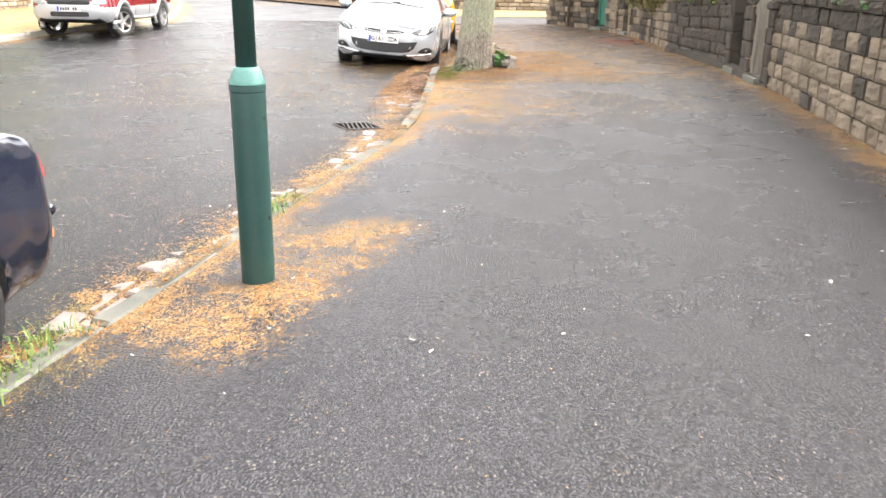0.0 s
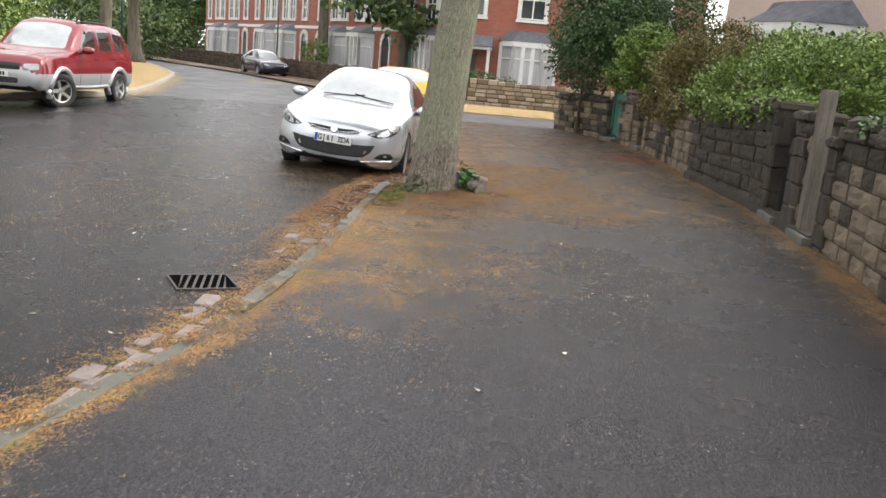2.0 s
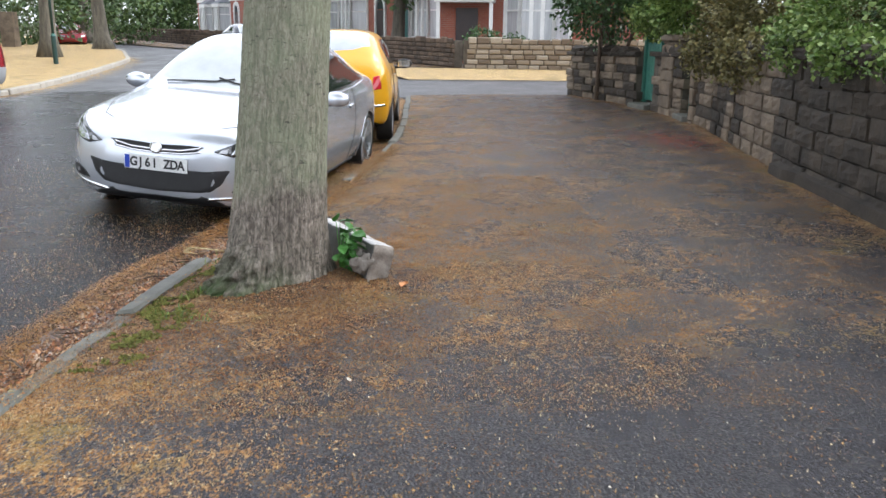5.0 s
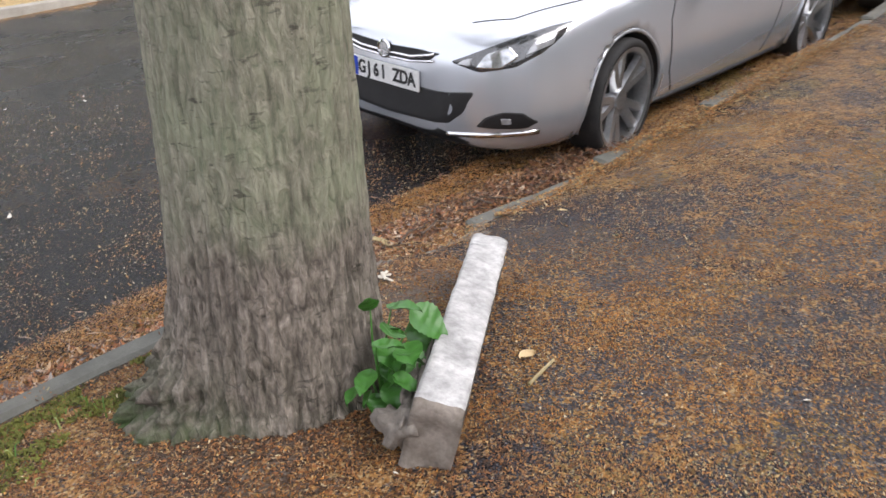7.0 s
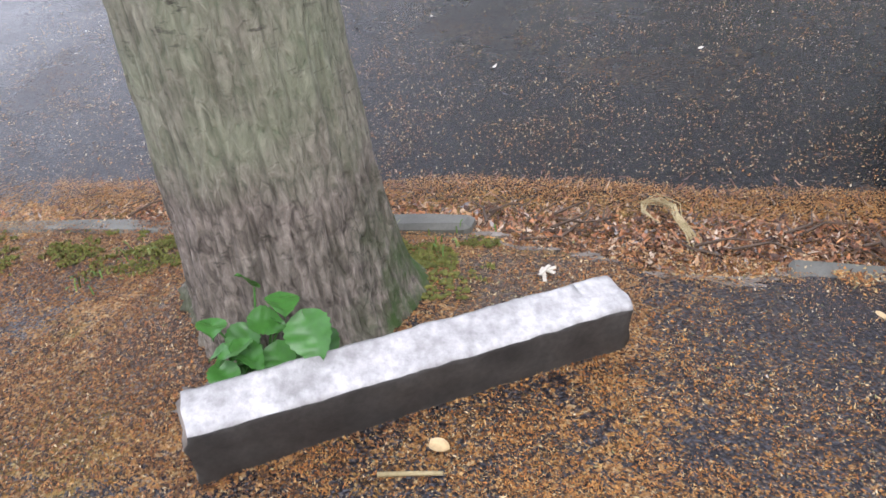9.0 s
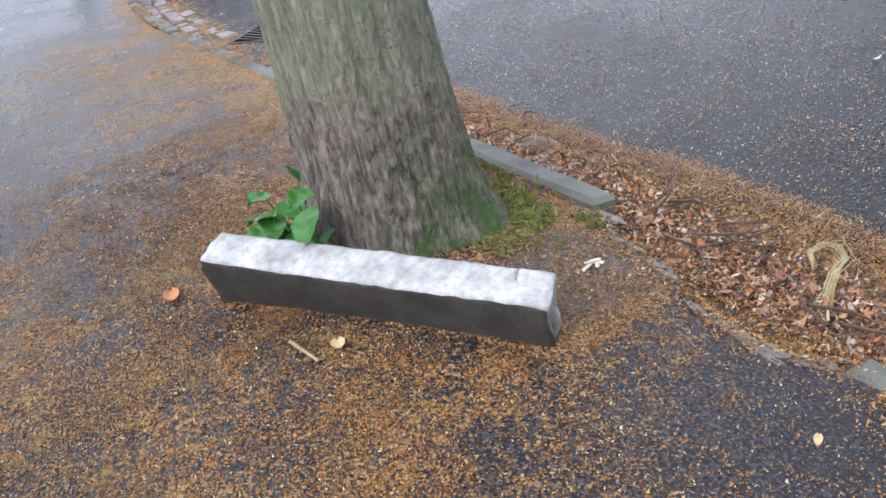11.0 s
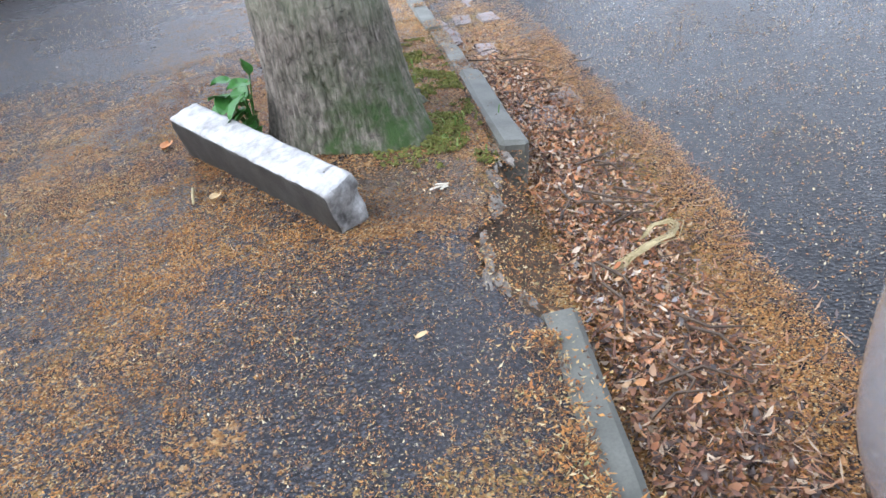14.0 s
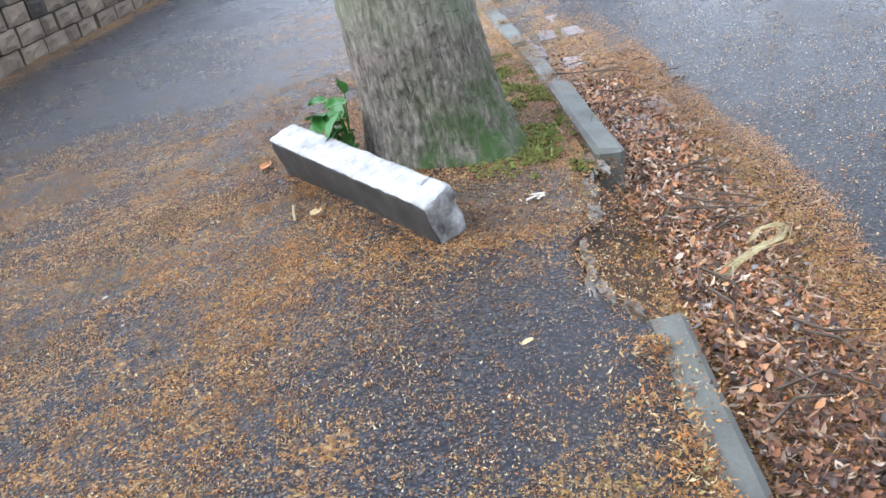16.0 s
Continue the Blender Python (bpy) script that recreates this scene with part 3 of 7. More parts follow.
for i in range(26):
    yy = (12.47 + 0.36 * i / 13 if i < 14 else 13.02 + 0.36 * (i - 14) / 11) + rs.uniform(-0.03, 0.03)
    r = rs.choice((0.015, 0.022, 0.03, 0.045)) * (1.1 if i < 14 else 0.9)
    bm = bmesh.new()
    bmesh.ops.create_icosphere(bm, subdivisions=3, radius=r)
    for v in bm.verts:
        v.co *= 0.55 + 0.9 * abs(noise.noise(v.co * 30 + Vector((i * 3.1, 0, 0))))
        v.co.z *= 0.3
        v.co.x *= 0.55
        v.co.y *= 2.4
    ob = part("chunk", bm, M_MORTAR, edge)
    xx = pave_edge(yy) - 0.012 + rs.uniform(-0.03, 0.015)
    ob.matrix_basis = pose(xx, yy, float(pave_z(xx + 0.05, yy)) - 0.016, 0, 0, rs.uniform(-30, 10))

# ---- the lifted kerbstone ----
def lifted_stone():
    A, B, C, D = Vector((1.258, 11.862, 0.212)), Vector((1.37, 11.905, 0.184)), Vector((0.968, 12.86, 0.122)), Vector((0.846, 12.815, 0.162))
    ux = ((D - A) + (C - B)).normalized()
    uy = ((B - A) + (C - D)).normalized()
    uz = uy.cross(ux).normalized() * -1
    if uz.z < 0:
        uz = -uz
    uy = uz.cross(ux).normalized()
    mid = (A + B + C + D) / 4
    Ln, Wd, Ht = ((D - A).length + (C - B).length) / 2, 0.128, 0.2
    m = Matrix(((ux.x, uy.x, uz.x, mid.x), (ux.y, uy.y, uz.y, mid.y), (ux.z, uy.z, uz.z, mid.z), (0, 0, 0, 1)))
    bm = bmesh.new()
    nu, nv, nw = 60, 10, 10
    rs = random.Random(2)
    def grid(fn, nu, nv, mat):
        vs = [[bm.verts.new(fn(i / nu, j / nv)) for j in range(nv + 1)] for i in range(nu + 1)]
        for i in range(nu):
            for j in range(nv):
                f = bm.faces.new((vs[i][j], vs[i + 1][j], vs[i + 1][j + 1], vs[i][j + 1]))
                f.material_index = mat
                f.smooth = True
    half = lambda a: (a - 0.5)
    grid(lambda u, v: Vector((half(u) * Ln, half(v) * Wd, 0)), nu, nv, 0)
    grid(lambda u, v: Vector((half(u) * Ln, Wd / 2, -v * Ht)), nu, nw, 1)
    grid(lambda u, v: Vector((half(u) * Ln, -Wd / 2, -v * Ht)), nu, nw, 1)
    grid(lambda u, v: Vector((-Ln / 2, half(u) * Wd, -v * Ht)), nv, nw, 1)
    grid(lambda u, v: Vector((Ln / 2, half(u) * Wd, -v * Ht)), nv, nw, 1)
    grid(lambda u, v: Vector((half(u) * Ln, half(v) * Wd, -Ht)), 12, 4, 1)
    bmesh.ops.remove_doubles(bm, verts=bm.verts, dist=0.0015)
    bmesh.ops.recalc_face_normals(bm, faces=bm.faces)
    for v in bm.verts:
        p = v.co.copy()
        n = noise.fractal(p * 9, 0.6, 2.0, 4)
        v.co.z += 0.006 * n
        v.co.y += 0.004 * noise.noise(p * 14)
        if p.z > -0.03:
            ex = max(0, abs(p.y) - Wd / 2 + 0.02) / 0.02
            v.co.z -= 0.006 * ex ** 2 + 0.007 * ex * max(0, noise.noise(p * 22 + Vector((5, 1, 2))))
            v.co.y *= 1 - 0.04 * ex
        end = max(0, abs(p.x) - Ln / 2 + 0.05) / 0.05
        v.co.x += 0.02 * end * noise.noise(p * 12 + Vector((3, 3, 3)))
        if p.x < -Ln / 2 + 0.06 and p.z < -0.02:
            v.co.x -= 0.02 * (noise.noise(p * 20) + 0.3)
        if p.x > Ln / 2 - 0.09:
            v.co.x -= 0.035 * max(0, p.y / Wd + 0.4) * (0.6 + noise.noise(p * 15))
    bm.normal_update()
    # Pale stone on upward faces, dark stone on the long sides.
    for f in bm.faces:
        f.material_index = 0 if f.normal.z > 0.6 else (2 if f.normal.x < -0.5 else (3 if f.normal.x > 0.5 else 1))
    me = bpy.data.meshes.new("kerbstone_block")
    bm.to_mesh(me)
    bm.free()
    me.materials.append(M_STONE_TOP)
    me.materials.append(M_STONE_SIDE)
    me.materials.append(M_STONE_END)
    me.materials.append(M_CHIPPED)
    thing = new("lifted_kerbstone", me)
    thing.matrix_world = m
    tagged(thing, "loose pale-topped kerbstone with dark sides beside the tree", "kerbstone")
    bm = bmesh.new()
    bmesh.ops.create_icosphere(bm, subdivisions=4, radius=0.1)
    for v in bm.verts:
        v.co *= 0.7 + 0.45 * noise.fractal(v.co * 14, 0.6, 2.0, 4)
        v.co.x *= 2.4
        v.co.z *= 0.8
        v.co.y *= 0.4
    ob = part("mortar_lump", bm, M_MORTAR, thing, "rough lump of old bedding mortar", True)
    ob.matrix_basis = pose(-0.3, Wd / 2 + 0.005, -0.1, 0, 0, 0)
    bm = bmesh.new()
    bmesh.ops.create_icosphere(bm, subdivisions=3, radius=0.07)
    for v in bm.verts:
        v.co *= 0.75 + 0.45 * noise.fractal(v.co * 20, 0.6, 2.0, 4)
    ob = part("mortar_lump", bm, M_MORTAR, thing, "rough lump of old bedding mortar", True)
    ob.matrix_basis = pose(-0.47, Wd / 2 + 0.015, -0.13, 0, 0, 0)


lifted_stone()

# ---- trees ----
def street_tree():
    tree = empty("lime_tree", pose(TREE[0], TREE[1], 0), "street tree with furrowed grey-green bark and flared mossy roots", "tree")
    H = 7.0
    hs = np.concatenate([np.linspace(-0.12, 1.7, 230), np.linspace(1.72, 3.0, 60), np.linspace(3.1, H, 20)])
    N = 230
    verts, moss, groove = [], [], []
    for h in hs:
        r0 = np.interp(h, [-0.12, 0.0, 0.08, 0.2, 0.4, 0.7, 1.1, 1.6, 3, H], [0.38, 0.33, 0.30, 0.28, 0.262, 0.247, 0.234, 0.224, 0.21, 0.16])
        cx = 0.075 * max(h, 0) * (1 if h < 3 else 3 / h)
        for i in range(N):
            a = 2 * math.pi * i / N
            c, s = math.cos(a), math.sin(a)
            fl = math.exp(-max(h, 0) / 0.16)
            lobes = fl * ((0.16 + 0.05 * noise.noise(Vector((c * 8, s * 8, h * 9)))) * max(0, math.cos(a - 4.05)) ** 6 + 0.07 * max(0, math.cos(a - 2.2)) ** 6 + 0.05 * max(0, math.cos(a - 0.2)) ** 8 - 0.03)
            knob = math.exp(-max(h - 0.1, 0) / 0.09) * max(0, math.cos(a - 4.0)) ** 5
            lobes += 0.075 * knob * noise.fractal(Vector((c * 9, s * 9, h * 14)), 0.6, 2.0, 3)
            rib = noise.fractal(Vector((c * 7, s * 7, h * 1.4)), 0.7, 2.1, 4)
            plate = noise.noise(Vector((c * 16, s * 16, h * 3.2)))
            fine = noise.noise(Vector((c * 38, s * 38, h * 14)))
            big = noise.noise(Vector((c * 1.6, s * 1.6, h * 0.8)))
            wob = noise.noise(Vector((c * 3, s * 3, h * 2.2)))
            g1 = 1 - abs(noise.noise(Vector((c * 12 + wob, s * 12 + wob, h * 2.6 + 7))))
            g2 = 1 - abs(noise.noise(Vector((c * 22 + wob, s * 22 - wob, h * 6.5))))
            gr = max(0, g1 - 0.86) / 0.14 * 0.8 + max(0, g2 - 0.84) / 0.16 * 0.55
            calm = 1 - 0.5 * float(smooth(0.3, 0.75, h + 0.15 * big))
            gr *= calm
            # The root knob joins the groove mask and darkens with the furrows.
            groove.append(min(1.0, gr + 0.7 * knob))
            r = r0 + lobes - 0.007 * min(1.2, gr) + calm * (0.011 * rib + 0.007 * plate) + 0.004 * fine + 0.01 * big
            verts.append((cx + r * c, r * s, h))
            moss.append(max(0.0, min(1.0, math.exp(-max(h, 0) / 0.2) * (0.12 + 1.4 * max(0, math.cos(a - 2.0))) + 0.8 * math.exp(-max(h, 0) / 0.1) * max(0, math.cos(a - 4.1)) ** 2 + 0.35 * max(0, math.cos(a - 2.0)) * math.exp(-h / 0.6))))
    n = len(hs)
    faces = [(j * N + i, j * N + (i + 1) % N, (j + 1) * N + (i + 1) % N, (j + 1) * N + i) for j in range(n - 1) for i in range(N)]
    me = mesh_from("trunk", verts, faces, True)
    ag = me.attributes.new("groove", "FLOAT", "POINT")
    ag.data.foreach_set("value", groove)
    at = me.attributes.new("moss", "FLOAT", "POINT")
    at.data.foreach_set("value", moss)
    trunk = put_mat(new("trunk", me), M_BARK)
    trunk.parent = tree
    # Crown stays out of view; its density is set to block sky light.
    limbs_and_crown(tree, (0.2, 0, H), 4.6, 4.6, 13, 1, M_BARK, M_CROWN, 15000, 0.2)
    return tree


def leaf_cloud(points, size, seed, droop=0.4):
    """Small folded leaves at the points, as one mesh."""
    r = np.random.RandomState(seed)
    n = len(points)
    p = np.asarray(points)
    d = r.normal(size=(n, 3))
    d[:, 2] -= droop
    d /= np.linalg.norm(d, axis=1)[:, None]
    u = np.cross(d, r.normal(size=(n, 3)))
    u /= np.linalg.norm(u, axis=1)[:, None]
    nn = np.cross(d, u)
    L = size * r.uniform(0.6, 1.4, n)[:, None]
    W = L * 0.42
    v = np.stack([p, p + d * L * 0.5 + u * W + nn * L * 0.1, p + d * L, p + d * L * 0.5 - u * W + nn * L * 0.1], 1).reshape(-1, 3)
    me = bpy.data.meshes.new("leaves")
    me.vertices.add(len(v))
    me.vertices.foreach_set("co", v.ravel())
    idx = np.arange(n)[:, None] * 4
    tri = np.concatenate([idx + [0, 1, 2], idx + [0, 2, 3]], 1).reshape(-1)
    me.loops.add(len(tri))
    me.loops.foreach_set("vertex_index", tri.astype(np.int32))
    me.polygons.add(n * 2)
    me.polygons.foreach_set("loop_start", np.arange(n * 2, dtype=np.int32) * 3)
    me.polygons.foreach_set("loop_total", np.full(n * 2, 3, dtype=np.int32))
    me.update(calc_edges=True)
    return me


def limbs_and_crown(tree, top, rise, spread, n_limbs, seed, bark, leafmat, n_leaves, size):
    rs = random.Random(seed)
    r = np.random.RandomState(seed)
    tx, ty, tz = top
    ends = []
    for i in range(n_limbs):
        a = 2 * math.pi * i / n_limbs + rs.uniform(-0.3, 0.3)
        h0 = tz - rs.uniform(0.1, 2.6)
        up, out = rs.uniform(0.5, 1.0) * rise, rs.uniform(0.5, 1.0) * spread
        pts = [(tx, ty, h0)]
        for s in (0.3, 0.6, 1.0):
            pts.append((tx + math.cos(a) * out * s + rs.uniform(-0.2, 0.2), ty + math.sin(a) * out * s + rs.uniform(-0.2, 0.2), h0 + up * s ** 0.8))
        part("limb", tube(bmesh.new(), pts, [0.09, 0.065, 0.045, 0.015], 7), bark, tree, smooth_it=True)
        ends += [(pts[2], 0.7), (pts[3], 1.0), (tuple((Vector(pts[1]) + Vector(pts[2])) / 2), 0.6)]
    P = []
    per = n_leaves // len(ends)
    for (e, w) in ends:
        c = r.normal(size=(6, 3)) * 0.55 * spread / 3.5 * np.array([1, 1, 0.6]) + np.array(e)
        for q in c:
            P.append(q + r.normal(size=(max(2, per // 6), 3)) * 0.28 * spread / 3.5)
    P = np.concatenate(P)
    ob = put_mat(new("crown", leaf_cloud(P, size, seed)), leafmat)
    ob.parent = tree


street_tree()


def far_tree(x, y, z, r, h, seed, n_leaves=2200, label="mature street tree with grey-brown trunk and leafy crown", low=0.0, mat=None):
    tree = empty("street_tree", pose(x, y, z), label, "tree")
    bm = bmesh.new()
    rs = random.Random(seed)
    pts, rad = [], []
    for s in np.linspace(0, 1, 12):
        pts.append((0.12 * math.sin(seed + s * 3), 0.1 * math.cos(seed * 2 + s * 2), h * s))
        rad.append(r * (1 - 0.45 * s) + r * 0.7 * math.exp(-s * h / 0.35))
    part("trunk", tube(bm, pts, rad, 16), M_BARKFAR, tree, smooth_it=True)
    limbs_and_crown(tree, (pts[-1][0], pts[-1][1], h), 3.5 - low, 4.0, 9, seed, M_BARKFAR, mat or M_CROWN, n_leaves, 0.3)
    return tree


far_tree(-13.2, 52, 0, 0.38, 6.2, 3, 3000, low=1.0)
far_tree(-20, 70, 0, 0.4, 7, 4)
far_tree(-11.5, 41, 0.05, 0.3, 8, 5)
far_tree(2.0, 50.5, 0.05, 0.36, 5.5, 6, 3200, low=2.0)
far_tree(-3.0, 58, 0.05, 0.4, 9, 7, 1500, "tall street tree with a pale smooth trunk")
far_tree(-26, 58, 0, 0.35, 6, 8, 3500, low=2.5)
# Four unseen trees added to block the sky mirrored in the road.
for k, (tx, ty, th) in enumerate(((-19.0, 9.0, 6.0), (-17.5, 17.5, 5.5), (-16.8, 26.0, 6.0), (-17.0, 35.0, 5.5))):
    far_tree(tx, ty, -0.05, 0.36, th, 40 + k, 7000, "added tree out of view behind the hedge, darkening road reflections")
far_tree(-20.5, 93, 0, 0.4, 4.5, 11, 5000, low=2.0)
far_tree(-17.5, 99, 0, 0.4, 5.5, 12, 5000, low=2.0)
far_tree(-30, 96, 0, 0.4, 5.0, 13, 4000, low=2.0)

# ---- lamp posts ----
def lamp_post(x, y, z, s=1.0, label="green painted steel lamp post with a stout base compartment"):
    post = empty("lamp_post", pose(x, y, z), label, "lamp post", "lamp posts")
    part("base_compartment", revolve(bmesh.new(), [(0.076, -0.2), (0.076, 0.01), (0.076, 0.9), (0.079, 0.905), (0.079, 0.93)], 40), M_POST, post, smooth_it=False)
    part("collar", revolve(bmesh.new(), [(0.0785, 0.931), (0.0785, 0.937), (0.06, 0.99), (0.054, 1.003), (0.047, 1.006)], 40), M_POSTCAP, post, "paler green tapered collar", True)
    part("shaft", revolve(bmesh.new(), [(0.045, 1.0), (0.043, 2.5), (0.038, 5.2)], 32), M_POST, post, smooth_it=True)
    bm = bmesh.new()
    box(bm, -0.02, 0.045, -0.0775, -0.0755, 0.18, 0.82, 0.0)
    d = part("door", bm, M_POST, post, "flush service door")
    d.matrix_basis = pose(0, 0, 0, 0, 0, 200)
    for h in (0.78, 0.33):
        b = part("lock", box_bm(0.072, 0.0795, -0.006, 0.006, h, h + 0.018, bevel=0.002), M_BLACK, post, "small black keyhole")
        b.matrix_basis = pose(0, 0, 0, 0, 0, -28)
    arm = part("bracket", tube(bmesh.new(), [(0, 0, 5.15), (-0.1, 0, 5.3), (-0.4, 0, 5.38)], 0.025, 10), M_POST, post)
    part("lantern", box_bm(-0.85, -0.35, -0.1, 0.1, 5.33, 5.45, bevel=0.03), M_BLACK, post, "grey street lantern")
    return post


lp = lamp_post(-1.842, 2.868, -0.048)
copy_thing(lp, pose(-9.35, 35.5, 0.03))
copy_thing(lp, pose(-5.6, 56, 0.05))

# ---- stone boundary wall ----
wall = empty("wall_boundary", pose(0, 0, 0), "low wall of rock-faced sandstone blocks, darker in places", "wall", kind="structure")
GATES = [(9.95, 10.55), (11.15, 11.75), (20.0, 20.6), (21.9, 22.6)]


def wall_height(y):
    return float(np.interp(y, [-9, 9.9, 10.6, 11.9, 12.0, 14.9, 15.0, 19.5, 25.3], [1.2, 1.24, 1.2, 1.36, 1.38, 1.2, 1.28, 1.12, 0.95]))


def in_gate(y, pad=0.0):
    return any(a - pad < y < b + pad for a, b in GATES)


def wall_frame(y):
    dx = float(wall_x(y + 0.2) - wall_x(y - 0.2)) / 0.4
    return float(wall_x(y)), math.degrees(math.atan2(1.0, dx))


# mortar core, between the gates
spans, a = [], -9.0
for g0, g1 in GATES + [(25.3, 26)]:
    spans.append((a, g0))
    a = g1
for s0, s1 in spans:
    bm = bmesh.new()
    ys = np.linspace(s0, s1, max(2, int((s1 - s0) / 0.3)))
    rows = []
    for yy in ys:
        x0 = float(wall_x(yy)) + 0.035
        h = wall_height(yy) - 0.03
        rows.append([bm.verts.new(v) for v in ((x0, yy, -0.2), (x0, yy, h), (x0 + 0.3, yy, h), (x0 + 0.3, yy, -0.2))])
    for p, q in zip(rows, rows[1:]):
        for i in range(3):
            bm.faces.new((p[i], p[i + 1], q[i + 1], q[i]))
    bm.faces.new(rows[0][::-1])
    bm.faces.new(rows[-1])
    part("core", bm, M_JOINT, wall)


def rock_mesh(seed, mat):
    """A unit block (1 x 1 x 1, front at -y) with a bulging quarry face."""
    rs = random.Random(seed)
    n = 4
    vs = []
    for j in range(n + 1):
        for i in range(n + 1):
            u, v = i / n - 0.5, j / n - 0.5
            edge = max(abs(u), abs(v)) * 2
            d = 0.0 if edge > 0.99 else -(0.12 + rs.uniform(0, 0.3))
            vs.append((u + (rs.uniform(-0.03, 0.03) if edge < 0.99 else rs.uniform(-0.012, 0.012)), d * 0.5, v + (rs.uniform(-0.05, 0.05) if edge < 0.99 else rs.uniform(-0.03, 0.03))))
    fs = [(j * (n + 1) + i, j * (n + 1) + i + 1, (j + 1) * (n + 1) + i + 1, (j + 1) * (n + 1) + i) for j in range(n) for i in range(n)]
    b = len(vs)
    vs += [(-0.5, 1, -0.5), (0.5, 1, -0.5), (0.5, 1, 0.5), (-0.5, 1, 0.5)]
    c = [0, n, (n + 1) * n + n, (n + 1) * n]
    for i in range(4):
        fs.append((c[i], b + i, b + (i + 1) % 4, c[(i + 1) % 4]))
    me = mesh_from("wall_stone", vs, fs)
    me.materials.append(mat)
    return me


ROCKS = [rock_mesh(s, M_WALL) for s in range(7)]
ROCKS_DARK = [rock_mesh(40 + s, M_WALLDARK) for s in range(7)]
rs = random.Random(12)
COURSES = 6
for c in range(COURSES + 1):
    y = 2.0 + rs.uniform(0, 0.3)
    while y < 25.25:
        L = rs.uniform(0.26, 0.52)
        ym = y + L / 2
        if in_gate(ym, 0.12):
            y += 0.1
            continue
        h = wall_height(ym)
        ch = h / (COURSES + 0.6)
        z0 = c * ch
        top = c == COURSES
        hh = ch * (0.6 if top else 1.0) - 0.014
        x, ang = wall_frame(ym)
        # The stretch at y 11.7-15.7 uses dark stones for its shade.
        dark = 11.7 < ym < 15.7 or top or (c >= 5 and ym < 10) or (c == 4 and ym < 10 and rs.random() < 0.5) or (17.2 < ym and rs.random() < 0.4) or rs.random() < 0.08
        me = (ROCKS_DARK if dark else ROCKS)[rs.randrange(7)]
        out = rs.uniform(-0.012, 0.018) + (0.05 if top else 0)
        m = pose(x - out, ym, z0 + hh / 2 - 0.02, 0, 0, ang + 180 + rs.uniform(-1.5, 1.5)) @ Matrix.Diagonal((L - 0.016, 0.12, hh, 1))
        ob = new("wall_stone", me)
        ob.parent = wall
        ob.matrix_basis = m
        y += L

# rough copings
COPE = []
for s in range(5):
    bm = bmesh.new()
    bmesh.ops.create_icosphere(bm, subdivisions=2, radius=0.5)
    for v in bm.verts:
        v.co *= 0.85 + 0.5 * noise.noise(v.co * 2.3 + Vector((s * 7.0, 1, 2)))
        v.co = Vector((max(-0.46, min(0.46, v.co.x * 1.3)), max(-0.45, min(0.45, v.co.y * 1.3)), max(-0.4, v.co.z)))
    me = bpy.data.meshes.new("coping_stone")
    bm.to_mesh(me)
    bm.free()
    me.materials.append(M_WALLDARK)
    COPE.append(me)
y = 2.1
while y < 25.1:
    L = rs.uniform(0.28, 0.5)
    ym = y + L / 2
    if not in_gate(ym, 0.3):
        x, ang = wall_frame(ym)
        ob = new("coping_stone", COPE[rs.randrange(5)])
        ob.parent = wall
        ob.matrix_basis = pose(x + 0.14, ym, wall_height(ym) - 0.02, 0, rs.uniform(-4, 4), ang + 180 + rs.uniform(-6, 6)) @ Matrix.Diagonal((L * 1.04, rs.uniform(0.38, 0.46), rs.uniform(0.2, 0.32), 1))
    y += L

# stone gate piers, thresholds and gates
def gate_pier(y, w, h, mat, label, lean=0.0):
    """A pier of rough courses under a weathered cap."""
    x, ang = wall_frame(y)
    pier = empty("gate_pier", pose(x, y, 0, 0, lean, ang + 180), label, "gate pier")
    rr = random.Random(int(y * 100))
    z = -0.2
    while z < h - 0.12:
        dz = min(rr.uniform(0.18, 0.32), h - 0.09 - z)
        me = stone_mesh("course", w + rr.uniform(-0.02, 0.015), 0.36 + rr.uniform(-0.02, 0.02), dz - 0.008, rr.randrange(999), 0.018, 0.012, 4)
        me.materials.append(mat)
        ob = new("course", me)
        ob.parent = pier
        ob.matrix_basis = pose(rr.uniform(-0.006, 0.006), 0.13, z, 0, 0, rr.uniform(-1, 1))
        z += dz
    me = stone_mesh("cap", w + 0.05, 0.42, 0.1, 7, 0.025, 0.012, 4)
    me.materials.append(mat)
    ob = new("cap", me)
    ob.parent = pier
    ob.matrix_basis = pose(0, 0.13, z, 0, 0, 0)
    return pier


def timber_post(y, w, h, label):
    x, ang = wall_frame(y)
    post = part("gatepost", box_bm(-w / 2, w / 2, -0.04, 0.1, -0.2, h, bevel=0.015), M_GREYWOOD)
    post.matrix_world = pose(x, y, 0, 0, 0, ang + 180)
    return tagged(post, label, "gatepost")


gate_pier(9.8, 0.26, 1.1, M_WALLDARK, "squat dark sandstone gate pier")
gate_pier(10.85, 0.5, 1.3, M_WALLDARK, "broad dark sandstone gate pier between two gateways")
gate_pier(11.85, 0.22, 1.38, M_WALLDARK, "dark sandstone gate pier")
gate_pier(21.2, 0.5, 1.3, M_WALL, "sandstone gate pier between two green gates")
gate_pier(19.85, 0.24, 1.2, M_WALL, "pale square sandstone gate pier")
timber_post(10.42, 0.16, 1.55, "tall weathered grey timber gatepost")
